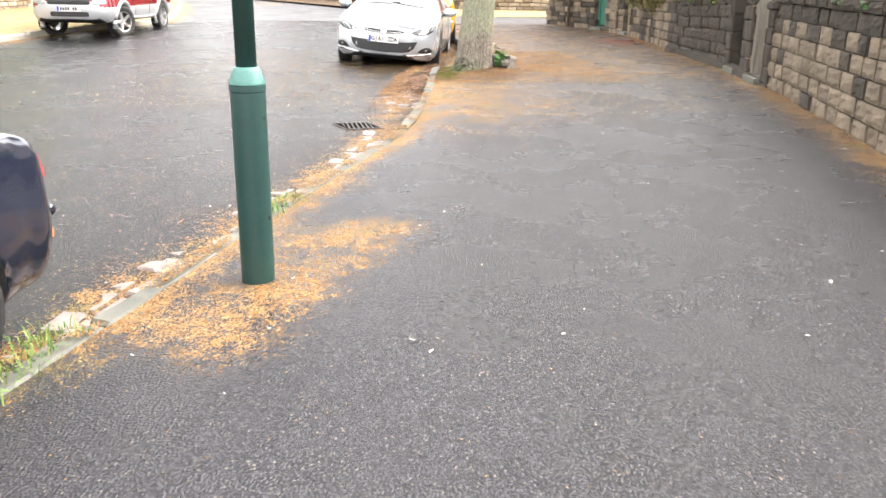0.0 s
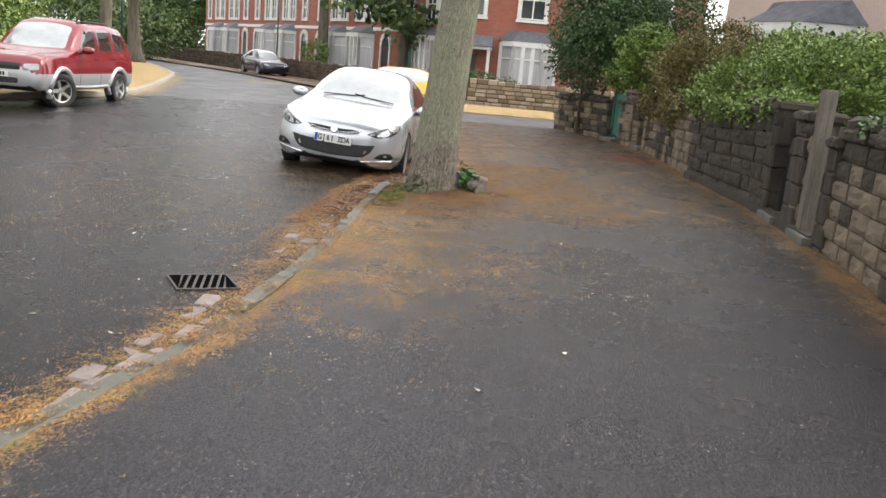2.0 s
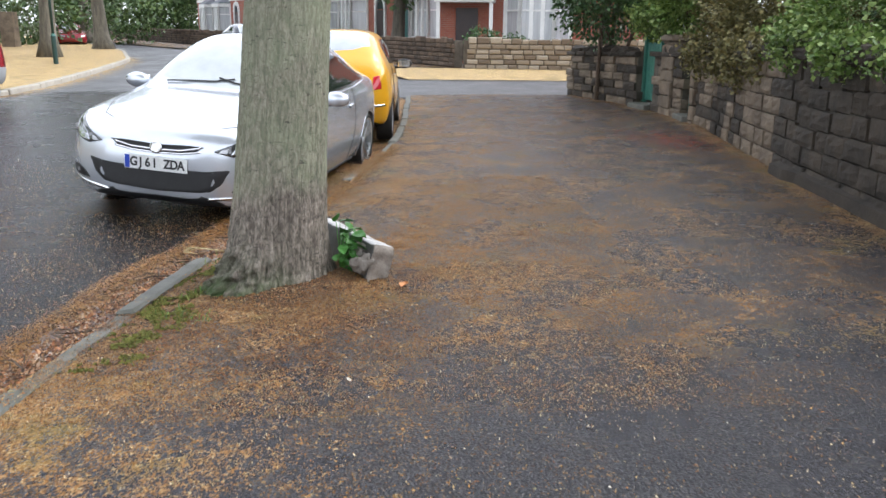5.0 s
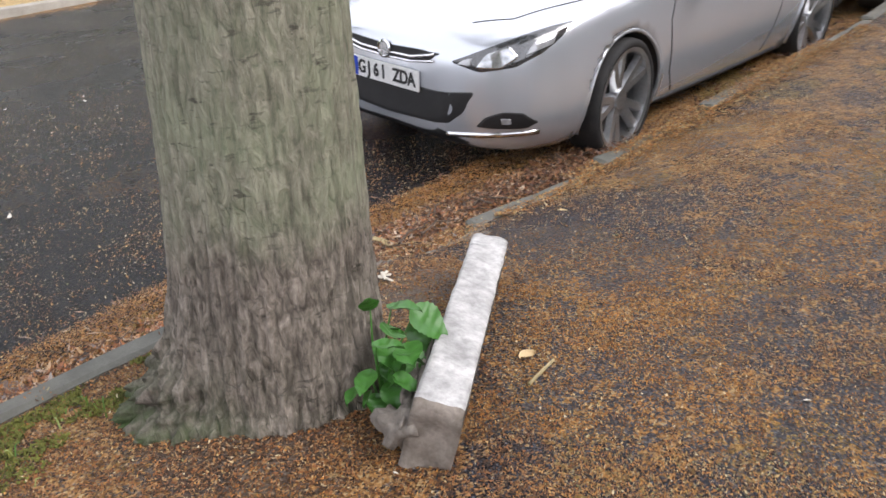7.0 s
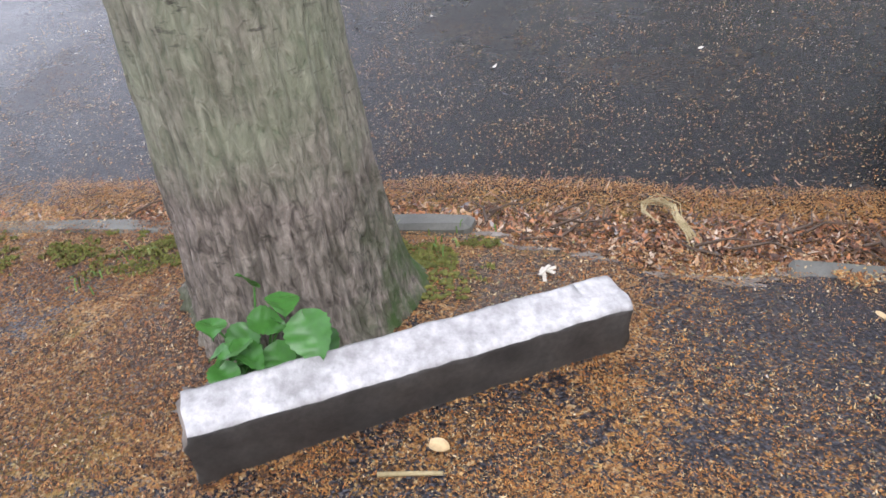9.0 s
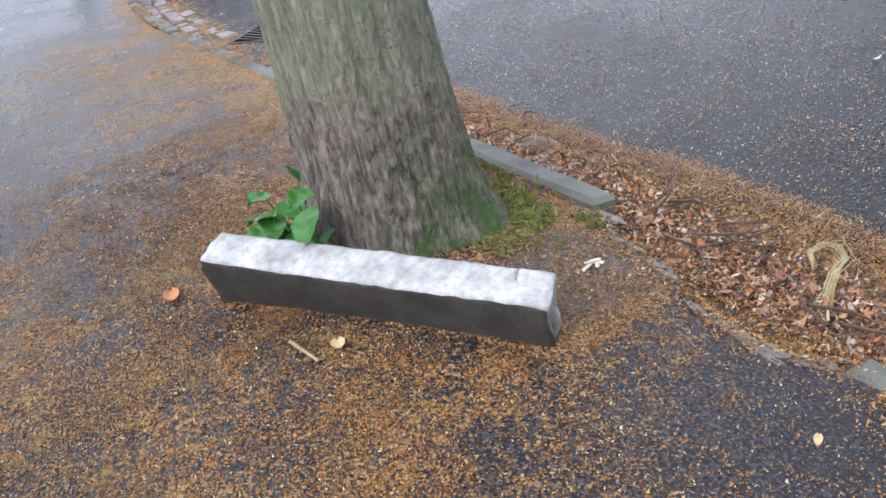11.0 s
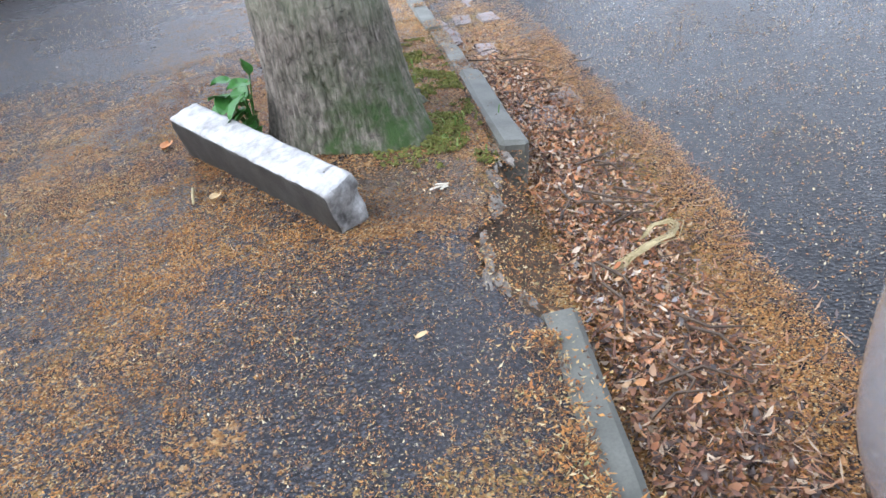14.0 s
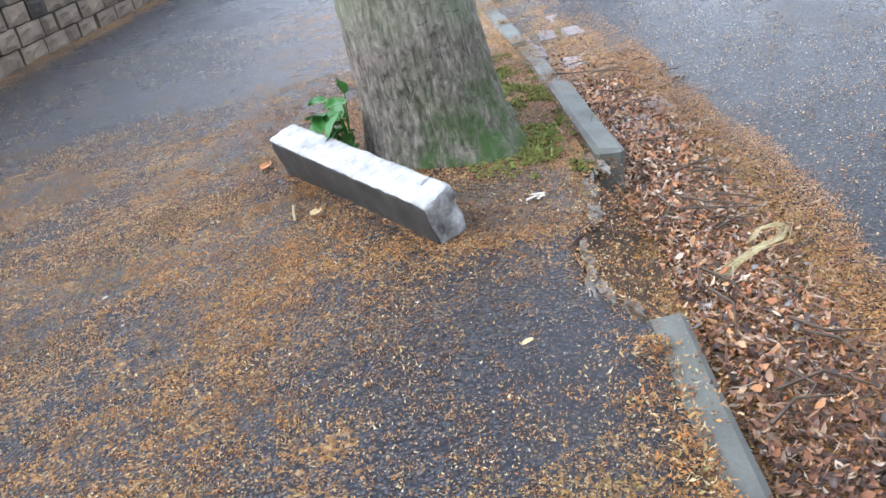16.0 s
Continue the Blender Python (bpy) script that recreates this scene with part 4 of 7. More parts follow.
for g0, g1 in GATES:
    ym = (g0 + g1) / 2
    x, ang = wall_frame(ym)
    st = part("threshold", box_bm(-(g1 - g0) / 2, (g1 - g0) / 2, -0.12, 0.45, -0.1, 0.085, bevel=0.015), M_KERB)
    st.matrix_world = pose(x, ym, 0.0, 0, 0, ang + 180)
    tagged(st, "worn stone threshold step in a gateway", "step", "gateway steps")
plinth_bm = bmesh.new()
rows = []
for yy in np.linspace(10.0, 15.4, 28):
    x = float(wall_x(yy)) - 0.09 - (0.06 if yy > 14.9 else 0)
    rows.append([plinth_bm.verts.new(v) for v in ((x, yy, -0.1), (x + 0.02, yy, 0.1), (x + 0.12, yy, 0.12), (x + 0.14, yy, -0.1))])
for p, q in zip(rows, rows[1:]):
    for i in range(3):
        plinth_bm.faces.new((p[i], q[i], q[i + 1], p[i + 1]))
part("plinth", plinth_bm, M_WALLDARK, wall, "low dark stone plinth")


def plank_gate(y0, y1, h, mat, label, n=5, frame_w=0.07):
    ym, w = (y0 + y1) / 2, y1 - y0
    x, ang = wall_frame(ym)
    g = empty("garden_gate", pose(x + 0.18, ym, 0.09, 0, 0, ang + 180), label, "gate", "garden gates")
    for s in (-1, 1):
        part("gatepost", box_bm(s * w / 2 - frame_w / 2 - s * 0.03, s * w / 2 + frame_w / 2 - s * 0.03, -0.05, 0.05, 0.0, h, bevel=0.008), mat, g)
    pw = (w - 0.16) / n
    for i in range(n):
        a = -w / 2 + 0.08 + i * pw
        part("board", box_bm(a + 0.004, a + pw - 0.004, -0.012, 0.012, 0.05, h - 0.12 - 0.02 * (i % 2), bevel=0.003), mat, g)
    for zz in (0.22, h - 0.35):
        part("rail", box_bm(-w / 2 + 0.06, w / 2 - 0.06, 0.013, 0.045, zz, zz + 0.08, bevel=0.004), mat, g)
    return g


plank_gate(20.0, 20.6, 1.15, M_TEAL, "teal green painted timber garden gate")
plank_gate(21.9, 22.6, 1.2, M_TEAL, "teal green painted timber garden gate, shut")
# Black boards added here stand in for the gateway's shaded opening.
plank_gate(11.15, 11.75, 1.2, simple("gateway_shade_black", (0.008, 0.008, 0.009), (0.02, 0.02, 0.02), 6, 0.6, 0.2, 40), "black boards added across a dark gateway opening")

# drain grate, lying flush in the tilted gutter
gx, gy = -1.22, 8.09
slope_x = float(road_z(gx + 0.15, gy) - road_z(gx - 0.15, gy)) / 0.3
up = Vector((-slope_x, 0, 1)).normalized()
gd = Vector((math.cos(radians(24)), math.sin(radians(24)), 0))
gd = (gd - up * gd.dot(up)).normalized()
ge = up.cross(gd)
gz = float(road_z(gx, gy)) + 0.009
grate = empty("drain_grate", Matrix(((gd.x, ge.x, up.x, gx), (gd.y, ge.y, up.y, gy), (gd.z, ge.z, up.z, gz), (0, 0, 0, 1))), "rusty cast iron gully grate in the gutter", "drain")
part("grate_frame", box(box(box(box_bm(-0.22, 0.22, -0.185, -0.165, -0.03, 0.0), -0.22, 0.22, 0.165, 0.185, -0.03, 0.0), -0.22, -0.205, -0.165, 0.165, -0.03, 0.0), 0.205, 0.22, -0.165, 0.165, -0.03, 0.0), M_IRON, grate)
# Near-black slab just under the bars stands in for the gully's shade.
part("pit", box_bm(-0.205, 0.205, -0.165, 0.165, -0.05, -0.004), M_GULLYSHADE, grate, "black slab standing in for the gully's shade")
for i in range(7):
    a = -0.17 + i * 0.055
    bm = bmesh.new()
    box(bm, a, a + 0.018, -0.165, 0.165, -0.0035, -0.0005)
    for v in bm.verts:
        v.co.x = max(-0.204, min(0.204, v.co.x + v.co.y * 0.35))
    part("bar", bm, M_IRON, grate)

# ---- cars ----
from mathutils.bvhtree import BVHTree


def paint(name, base, metal=0.6, rough=0.3):
    m = Mat(name, rough, metal, 0.5, 0.8)
    n = m.noise(2.2, 4, 0.6, m.obj)
    f = m.noise(900, 1, 0.5, m.obj)
    c = m.mix(m.ramp(n, (0.35, 0.0), (0.8, 0.08)), base, [v * 0.7 for v in base])
    c = m.mix(m.ramp(f, (0.5, 0.0), (0.7, 0.12)), c, [min(1, v * 1.4) for v in base])
    return m.color(c).m


M_SILVER = paint("silver_car_paint", (0.58, 0.61, 0.66), 0.62, 0.24)
M_YELLOW = paint("yellow_car_paint", (0.72, 0.36, 0.01), 0.0, 0.3)
M_RED = paint("red_car_paint", (0.2, 0.006, 0.014), 0.1, 0.24)
M_NAVY = paint("dark_blue_car_paint", (0.01, 0.014, 0.03), 0.2, 0.2)
M_CLAD = paint("silver_lower_paint", (0.42, 0.43, 0.45), 0.45, 0.38)
M_GLASS = simple("dark_car_glass", (0.012, 0.015, 0.016), (0.02, 0.024, 0.025), 1, 0.04, 0.0, 3, spec=0.9, coat=1.0)
# Pale base and strong coat paint the sky's reflection into the glass.
M_SCREEN = simple("windscreen_painted_sky_sheen", (0.26, 0.29, 0.3), (0.32, 0.35, 0.36), 1, 0.03, 0.0, 3, spec=1.0, coat=1.0)
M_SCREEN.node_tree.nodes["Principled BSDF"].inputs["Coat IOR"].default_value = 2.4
M_CHROME = simple("chrome_trim", (0.75, 0.75, 0.76), (0.85, 0.85, 0.86), 10, 0.12, 0.0, 60, metal=1.0)
M_ALLOY = simple("brushed_alloy", (0.5, 0.51, 0.52), (0.62, 0.63, 0.64), 10, 0.3, 0.05, 60, metal=0.9)
M_TYRE = simple("tyre_rubber", (0.012, 0.012, 0.012), (0.03, 0.028, 0.027), 14, 0.8, 0.3, 90)
M_LENS = simple("clear_headlamp", (0.25, 0.26, 0.27), (0.5, 0.51, 0.53), 14, 0.06, 0.0, 50, metal=0.3, spec=0.9, coat=1.0)
M_HEADGLASS = simple("smoked_headlamp_cover", (0.02, 0.022, 0.024), (0.06, 0.063, 0.067), 18, 0.04, 0.0, 50, metal=0.0, spec=0.9, coat=1.0)
M_LAMPIN = simple("headlamp_reflector", (0.3, 0.31, 0.32), (0.75, 0.76, 0.78), 30, 0.14, 0.0, 60, metal=0.8)
M_REDLENS = simple("red_lamp_lens", (0.5, 0.01, 0.02), (0.6, 0.02, 0.03), 10, 0.1, 0.0, 60, coat=1.0)
M_AMBER = simple("amber_lamp_lens", (0.8, 0.22, 0.01), (0.85, 0.28, 0.02), 10, 0.1, 0.0, 60, coat=1.0)
M_PLATEW = simple("white_number_plate", (0.72, 0.72, 0.7), (0.8, 0.8, 0.78), 10, 0.35, 0.0, 60)
M_BLUE = simple("blue_plate_band", (0.01, 0.05, 0.4), (0.015, 0.06, 0.45), 10, 0.35, 0.0, 60)
M_INK = simple("black_lettering", (0.01, 0.01, 0.01), (0.015, 0.015, 0.015), 10, 0.5, 0.0, 60)


def catmull(pts, n):
    """Smooth resampling of rows of numbers, by the first column."""
    p = np.asarray(pts, float)
    x = np.linspace(p[0, 0], p[-1, 0], n)
    out = np.empty((n, p.shape[1]))
    out[:, 0] = x
    for c in range(1, p.shape[1]):
        y = p[:, c]
        d = np.gradient(y, p[:, 0])
        k = np.clip(np.searchsorted(p[:, 0], x) - 1, 0, len(p) - 2)
        h = p[k + 1, 0] - p[k, 0]
        t = (x - p[k, 0]) / h
        out[:, c] = (2 * t**3 - 3 * t**2 + 1) * y[k] + (t**3 - 2 * t**2 + t) * h * d[k] + (-2 * t**3 + 3 * t**2) * y[k + 1] + (t**3 - t**2) * h * d[k + 1]
    return out


def section(zb, zs, zr, wb, wm, ws, wr):
    """Half a cross-section from the floor's middle over the side to the roof's middle."""
    key = [(0, zb), (wb * 0.8, zb), (wb, zb + 0.04), (wm, zb + 0.36 * (zs - zb)), (wm * 0.99, zb + 0.72 * (zs - zb)), (ws, zs),
           ((ws + wr) / 2 + 0.012, zs + 0.5 * (zr - zs)), (wr, zr - 0.14 * (zr - zs) - 0.004), (wr * 0.62, zr - 0.02 * (zr - zs)), (0, zr)]
    rows = np.column_stack([np.arange(len(key)), np.array(key)])
    return catmull(rows, 46)[:, 1:]


class Car:
    def __init__(self, name, label, stations, where, mat, wheels_x, r_wheel, track, lower=None, group="parked cars", n=130):
        self.thing = empty(name, where, label, "car", group)
        st = catmull(stations, n)
        self.L = st[-1, 0]
        V, F, FM = [], [], []
        K = 46 * 2 - 2
        for row in st:
            half = section(*row[1:])
            ring = [(row[0], y, z) for y, z in half] + [(row[0], -y, z) for y, z in half[-2:0:-1]]
            V += ring
        V = np.array(V)
        if lower:
            for j in range(n):
                ring = V[j * K:(j + 1) * K]
                for side in (1, -1):
                    ids = [i for i in range(K) if ring[i, 1] * side > 0.3 and ring[i, 2] < lower[0] + 0.2]
                    if ids:
                        i = min(ids, key=lambda q: abs(ring[q, 2] - lower[0]))
                        V[j * K + i, 2] = lower[0]
        arch = r_wheel * 1.14
        inside = np.zeros(len(V), bool)
        for wx in wheels_x:
            d = np.hypot(V[:, 0] - wx, V[:, 2] - r_wheel)
            side = (np.abs(V[:, 1]) > track * 0.55) & (V[:, 2] < r_wheel * 2.6)
            snap = side & (d > arch * 0.93) & (d < arch * 1.07)
            k = arch / np.maximum(d, 1e-6)
            V[snap, 0] = wx + (V[snap, 0] - wx) * k[snap]
            V[snap, 2] = r_wheel + (V[snap, 2] - r_wheel) * k[snap]
            ins = side & (d <= arch * 0.93)
            V[ins, 1] = np.sign(V[ins, 1]) * np.minimum(np.abs(V[ins, 1]), track - 0.16)
            inside |= ins
        lows = []
        for j in range(n - 1):
            for i in range(K):
                f = (j * K + i, j * K + (i + 1) % K, (j + 1) * K + (i + 1) % K, (j + 1) * K + i)
                F.append(f)
                cz, cx, cy = V[list(f), 2].mean(), V[list(f), 0].mean(), abs(V[list(f), 1]).mean()
                if inside[list(f)].any() or cz < st[min(j, n - 1), 1] + 0.012:
                    FM.append(1)
                elif lower and (cz < lower[0] or (lower[2] and min(math.hypot(cx - w, cz - r_wheel) for w in wheels_x) < arch * 1.28 and cy > track * 0.75)):
                    FM.append(2)
                else:
                    FM.append(0)
        F += [tuple(range(K))[::-1], tuple((n - 1) * K + i for i in range(K))]
        FM += [2 if lower else 0] * 2
        me = mesh_from("body", V, F, True)
        for m in [mat, M_BLACK] + ([lower[1]] if lower else []):
            me.materials.append(m)
        me.polygons.foreach_set("material_index", FM)
        self.body = new("body", me)
        self.body.parent = self.thing
        self.bvh = BVHTree.FromPolygons([tuple(v) for v in V], F)
        self.wheels_x, self.r, self.track = wheels_x, r_wheel, track

    def cast(self, a, b, axis):
        o, d = {"front": ((-1, a, b), (1, 0, 0)), "rear": ((self.L + 1, a, b), (-1, 0, 0)), "left": ((a, 3, b), (0, -1, 0)),
                "right": ((a, -3, b), (0, 1, 0)), "top": ((a, b, 4), (0, 0, -1))}[axis]
        p, nrm, _, _ = self.bvh.ray_cast(Vector(o), Vector(d))
        if p is None:
            p, nrm, _, _ = self.bvh.find_nearest(Vector(o) + Vector(d) * 1.6)
        if nrm.dot(Vector(d)) > 0:
            nrm = -nrm
        return p, nrm

    def patch(self, name, outline, axis, mat, off=0.006, parent=None, label="", rings=7, per=10, flip=False):
        pts = [(-a, b) if flip else (a, b) for a, b in outline] if axis in ("front", "rear") else [(a, -b) if (flip and axis == "top") else (a, b) for a, b in outline]
        edge = []
        for (a, b), (c, d) in zip(pts, pts[1:] + pts[:1]):
            edge += [(a + (c - a) * k / per, b + (d - b) * k / per) for k in range(per)]
        e = np.array(edge)
        for _ in range(2):
            e = 0.5 * e + 0.25 * np.roll(e, 1, 0) + 0.25 * np.roll(e, -1, 0)
        c = e.mean(0)
        bm = bmesh.new()
        rows = []
        for k in range(rings + 1):
            s = (k / rings) ** 0.8
            lift = off if k < rings else -0.004
            row = []
            for q in (e if k else e[:1]):
                w = c + (q - c) * s
                p, nrm = self.cast(w[0], w[1], axis)
                row.append(bm.verts.new(p + nrm * lift))
            rows.append(row)
        n = len(e)
        for i in range(n):
            bm.faces.new((rows[0][0], rows[1][i], rows[1][(i + 1) % n]))
        for a, b in zip(rows[1:], rows[2:]):
            for i in range(n):
                bm.faces.new((a[i], b[i], b[(i + 1) % n], a[(i + 1) % n]))
        bmesh.ops.recalc_face_normals(bm, faces=bm.faces)
        return part(name, bm, mat, parent or self.thing, label, True)

    def pair(self, name, outline, axis, mat, **k):
        if axis == "left":
            return [self.patch(name, outline, "left", mat, **k), self.patch(name, outline, "right", mat, **k)]
        return [self.patch(name, outline, axis, mat, **k), self.patch(name, outline, axis, mat, flip=True, **k)]

    def seam(self, name, line, axis, mat, r=0.004, off=0.001, parent=None, label=""):
        pts = []
        for (a, b), (c, d) in zip(line, line[1:]):
            for k in range(8):
                p, nrm = self.cast(a + (c - a) * k / 8, b + (d - b) * k / 8, axis)
                pts.append(p + nrm * off)
        return part(name, tube(bmesh.new(), pts, r, 6), mat, parent or self.thing, label, True)

    def arches(self, mat, r, grow=1.14):
        """A rounded lip along the edge of each wheel arch."""
        for wx in self.wheels_x:
            R = self.r * grow
            for sd in ("left", "right"):
                pts = []
                for a in np.linspace(-0.3, math.pi + 0.3, 30):
                    c, h = math.cos(a), math.sin(a)
                    p, _ = self.cast(wx + R * 1.12 * c, max(self.r + R * 1.12 * h, 0.24), sd)
                    pts.append((wx + R * c, p.y - math.copysign(r * 0.4, p.y), self.r + R * h))
                part("arch_lip", tube(bmesh.new(), pts, r, 8), mat, self.thing, smooth_it=True)

    def wheels(self, rim_r, spokes=5, mat=None, steer=0.0, v_spoke=True):
        mat = mat or M_ALLOY
        for wi, wx in enumerate(self.wheels_x):
            for s in (1, -1):
                w = new("wheel")
                w.empty_display_size = 0.1
                w.parent = self.thing
                w.matrix_basis = pose(wx, s * (self.track - 0.11), self.r, 0, 0, (0 if s > 0 else 180) + (steer if wi == 0 else 0)) @ pose(0, 0, 0, -90, 0, 0)
                R = self.r
                part("tyre", revolve(bmesh.new(), [(rim_r, -0.1), (R * 0.93, -0.112), (R * 0.985, -0.095), (R, -0.06), (R, 0.06), (R * 0.985, 0.095), (R * 0.93, 0.112), (rim_r, 0.1), (rim_r * 0.97, 0.06), (rim_r * 0.97, -0.06)], 48, closed=True), M_TYRE, w, smooth_it=True)
                bm = revolve(bmesh.new(), [(rim_r * 1.0, 0.101), (rim_r * 1.015, 0.106), (rim_r * 0.93, 0.1), (rim_r * 0.92, 0.02), (rim_r * 0.97, -0.09)], 48, closed=True)
                hub = bmesh.ops.create_cone(bm, segments=20, radius1=rim_r * 0.24, radius2=rim_r * 0.2, depth=0.05, cap_ends=True)
                bmesh.ops.translate(bm, verts=hub["verts"], vec=(0, 0, 0.05))
                for k in range(spokes):
                    a0 = 2 * math.pi * k / spokes
                    for da in ((-0.2, 0.2) if v_spoke else (0,)):
                        p0 = Vector((math.cos(a0 + da * 0.5) * rim_r * 0.16, math.sin(a0 + da * 0.5) * rim_r * 0.16, 0.055))
                        p1 = Vector((math.cos(a0 + da) * rim_r * 0.95, math.sin(a0 + da) * rim_r * 0.95, 0.085))
                        side = (p1 - p0).cross(Vector((0, 0, 1))).normalized()
                        wd = 0.028 if v_spoke else 0.04
                        vs = []
                        for p, q in ((p0, wd * 1.1), (p1, wd)):
                            vs.append([bm.verts.new(p + side * q * sx + Vector((0, 0, dz))) for sx, dz in ((-1, -0.03), (-0.7, 0.006), (0.7, 0.006), (1, -0.03))])
                        for i in range(4):
                            bm.faces.new((vs[0][i], vs[0][(i + 1) % 4], vs[1][(i + 1) % 4], vs[1][i]))
                part("rim", bm, mat, w, "spoked alloy rim")
                part("brake_disc", revolve(bmesh.new(), [(0.02, -0.01), (rim_r * 0.7, -0.01), (rim_r * 0.7, 0.012), (0.02, 0.012)], 24), M_IRON, w)

    def plate(self, axis, z, text, x_off=0.0, tilt=0.0, mat=None):
        x = -0.012 + x_off if axis == "front" else self.L + 0.012 + x_off
        pl = part("number_plate", box_bm(-0.26, 0.26, -0.056, 0.056, -0.006, 0.006, bevel=0.003), mat or M_PLATEW, self.thing, "white number plate")
        pl.matrix_basis = pose(x, 0, z, 90 + tilt, 0, -90 if axis == "front" else 90)
        part("blue_band", box_bm(-0.255, -0.215, -0.052, 0.052, 0.0055, 0.0075), M_BLUE, pl, "blue band")
        if text:
            for i, ch in enumerate(text):
                if ch == " ":
                    continue
                cu = bpy.data.curves.new("letter", "FONT")
                cu.body, cu.size, cu.align_x, cu.align_y, cu.extrude, cu.offset = ch, 0.1, "CENTER", "CENTER", 0.0015, 0.003
                tmp = bpy.data.objects.new("letter_tmp", cu)
                me = bpy.data.meshes.new_from_object(tmp)
                bpy.data.objects.remove(tmp)
                ob = put_mat(new("letter", me), M_INK)
                ob.parent = pl
                ob.matrix_basis = pose(-0.18 + i * 0.0575 - (0.012 if i > 4 else 0), 0, 0.008) @ Matrix.Diagonal((0.86, 1, 1, 1))
        else:
            for i in range(7):
                if i != 4:
                    part("lettering", box_bm(-0.19 + i * 0.056, -0.15 + i * 0.056, -0.035, 0.035, 0.0055, 0.008), M_INK, pl)
        return pl

    def mirror_pair(self, x, y, z, mat, s=1.0):
        for sd in (1, -1):
            bm = bmesh.new()
            bmesh.ops.create_uvsphere(bm, u_segments=20, v_segments=12, radius=1)
            for v in bm.verts:
                k = v.co.copy()
                v.co = Vector((k.x * 0.085, k.y * 0.125, k.z * 0.075)) * s
                if k.x > 0:
                    v.co.x *= 0.55
            ob = part("door_mirror", bm, mat, self.thing, "door mirror", True)
            ob.matrix_basis = pose(x, sd * y, z)
            part("mirror_arm", tube(bmesh.new(), [(0.03, -sd * 0.2, -0.06), (0.02, -sd * 0.06, -0.05)], 0.025, 8), M_BLACK, ob)
            part("mirror_glass", box_bm(0.04, 0.05, -0.1 * s, 0.1 * s, -0.055 * s, 0.055 * s, bevel=0.01), M_CHROME, ob)


def silver_coupe():
    st = [[0.0, 0.27, 0.63, 0.72, 0.38, 0.46, 0.42, 0.28], [0.06, 0.22, 0.69, 0.775, 0.54, 0.62, 0.56, 0.37], [0.18, 0.19, 0.745, 0.825, 0.69, 0.78, 0.715, 0.46],
          [0.40, 0.17, 0.80, 0.875, 0.80, 0.88, 0.82, 0.5], [0.75, 0.17, 0.85, 0.935, 0.84, 0.915, 0.855, 0.55], [1.1, 0.17, 0.89, 0.98, 0.85, 0.915, 0.865, 0.6],
          [1.35, 0.17, 0.92, 1.02, 0.85, 0.91, 0.865, 0.66], [1.75, 0.17, 0.94, 1.27, 0.85, 0.905, 0.855, 0.64], [2.2, 0.17, 0.955, 1.46, 0.85, 0.905, 0.855, 0.58],
          [2.65, 0.17, 0.97, 1.49, 0.85, 0.91, 0.855, 0.565], [3.2, 0.17, 0.99, 1.45, 0.85, 0.925, 0.865, 0.545], [3.7, 0.19, 1.02, 1.3, 0.85, 0.925, 0.86, 0.52],
          [4.1, 0.23, 1.02, 1.13, 0.81, 0.88, 0.81, 0.5], [4.3, 0.28, 0.97, 1.03, 0.74, 0.81, 0.74, 0.45], [4.4, 0.32, 0.88, 0.92, 0.58, 0.68, 0.6, 0.38]]
    u = Vector((0.207, 0.978)).normalized()
    s = 0.985
    front = Vector((-0.59, 14.25))
    m = pose(front.x, front.y, -0.325, 0, 0, math.degrees(math.atan2(u.y, u.x))) @ Matrix.Translation((0, -0.85, 0)) @ pose(0, 0, 0, 4.2) @ Matrix.Translation((0, 0.85, 0)) @ Matrix.Diagonal((s, 1.04, 1.035, 1))
    c = Car("silver_coupe", "silver three-door coupe parked against the kerb, wet and glossy", st, m, M_SILVER, (0.97, 3.6), 0.335, 0.92)
    c.wheels(0.285, 5, steer=4)
    c.arches(M_SILVER, 0.013, 1.13)
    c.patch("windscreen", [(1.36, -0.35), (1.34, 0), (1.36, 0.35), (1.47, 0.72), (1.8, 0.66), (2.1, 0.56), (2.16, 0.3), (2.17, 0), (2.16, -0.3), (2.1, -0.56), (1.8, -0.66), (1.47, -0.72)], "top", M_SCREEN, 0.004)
    c.pair("side_window", [(1.72, 0.99), (1.95, 1.17), (2.2, 1.3), (2.6, 1.36), (3.0, 1.34), (3.35, 1.26), (3.6, 1.14), (3.5, 1.07), (3.0, 1.03), (2.4, 1.0)], "left", M_GLASS, off=0.004)
    c.patch("rear_window", [(3.35, -0.46), (3.3, 0), (3.35, 0.46), (3.9, 0.5), (4.0, 0), (3.9, -0.5)], "top", M_GLASS, 0.004)
    for sd in ("left", "right"):
        c.seam("window_trim", [(1.68, 0.975), (2.4, 0.985), (3.0, 1.01), (3.55, 1.06)], sd, M_CHROME, 0.006, 0.006)
        c.seam("door_seam", [(1.5, 0.92), (1.42, 0.7), (1.45, 0.4), (1.55, 0.24)], sd, M_BLACK)
        c.seam("door_seam", [(2.92, 1.0), (2.95, 0.7), (2.85, 0.4), (2.75, 0.24)], sd, M_BLACK)
        c.seam("sill_trim", [(1.35, 0.225), (2.3, 0.215), (3.15, 0.225)], sd, M_BLACK, 0.014)
        c.seam("door_handle", [(2.68, 0.83), (2.86, 0.845)], sd, M_SILVER, 0.016, 0.014, label="body-coloured door handle")
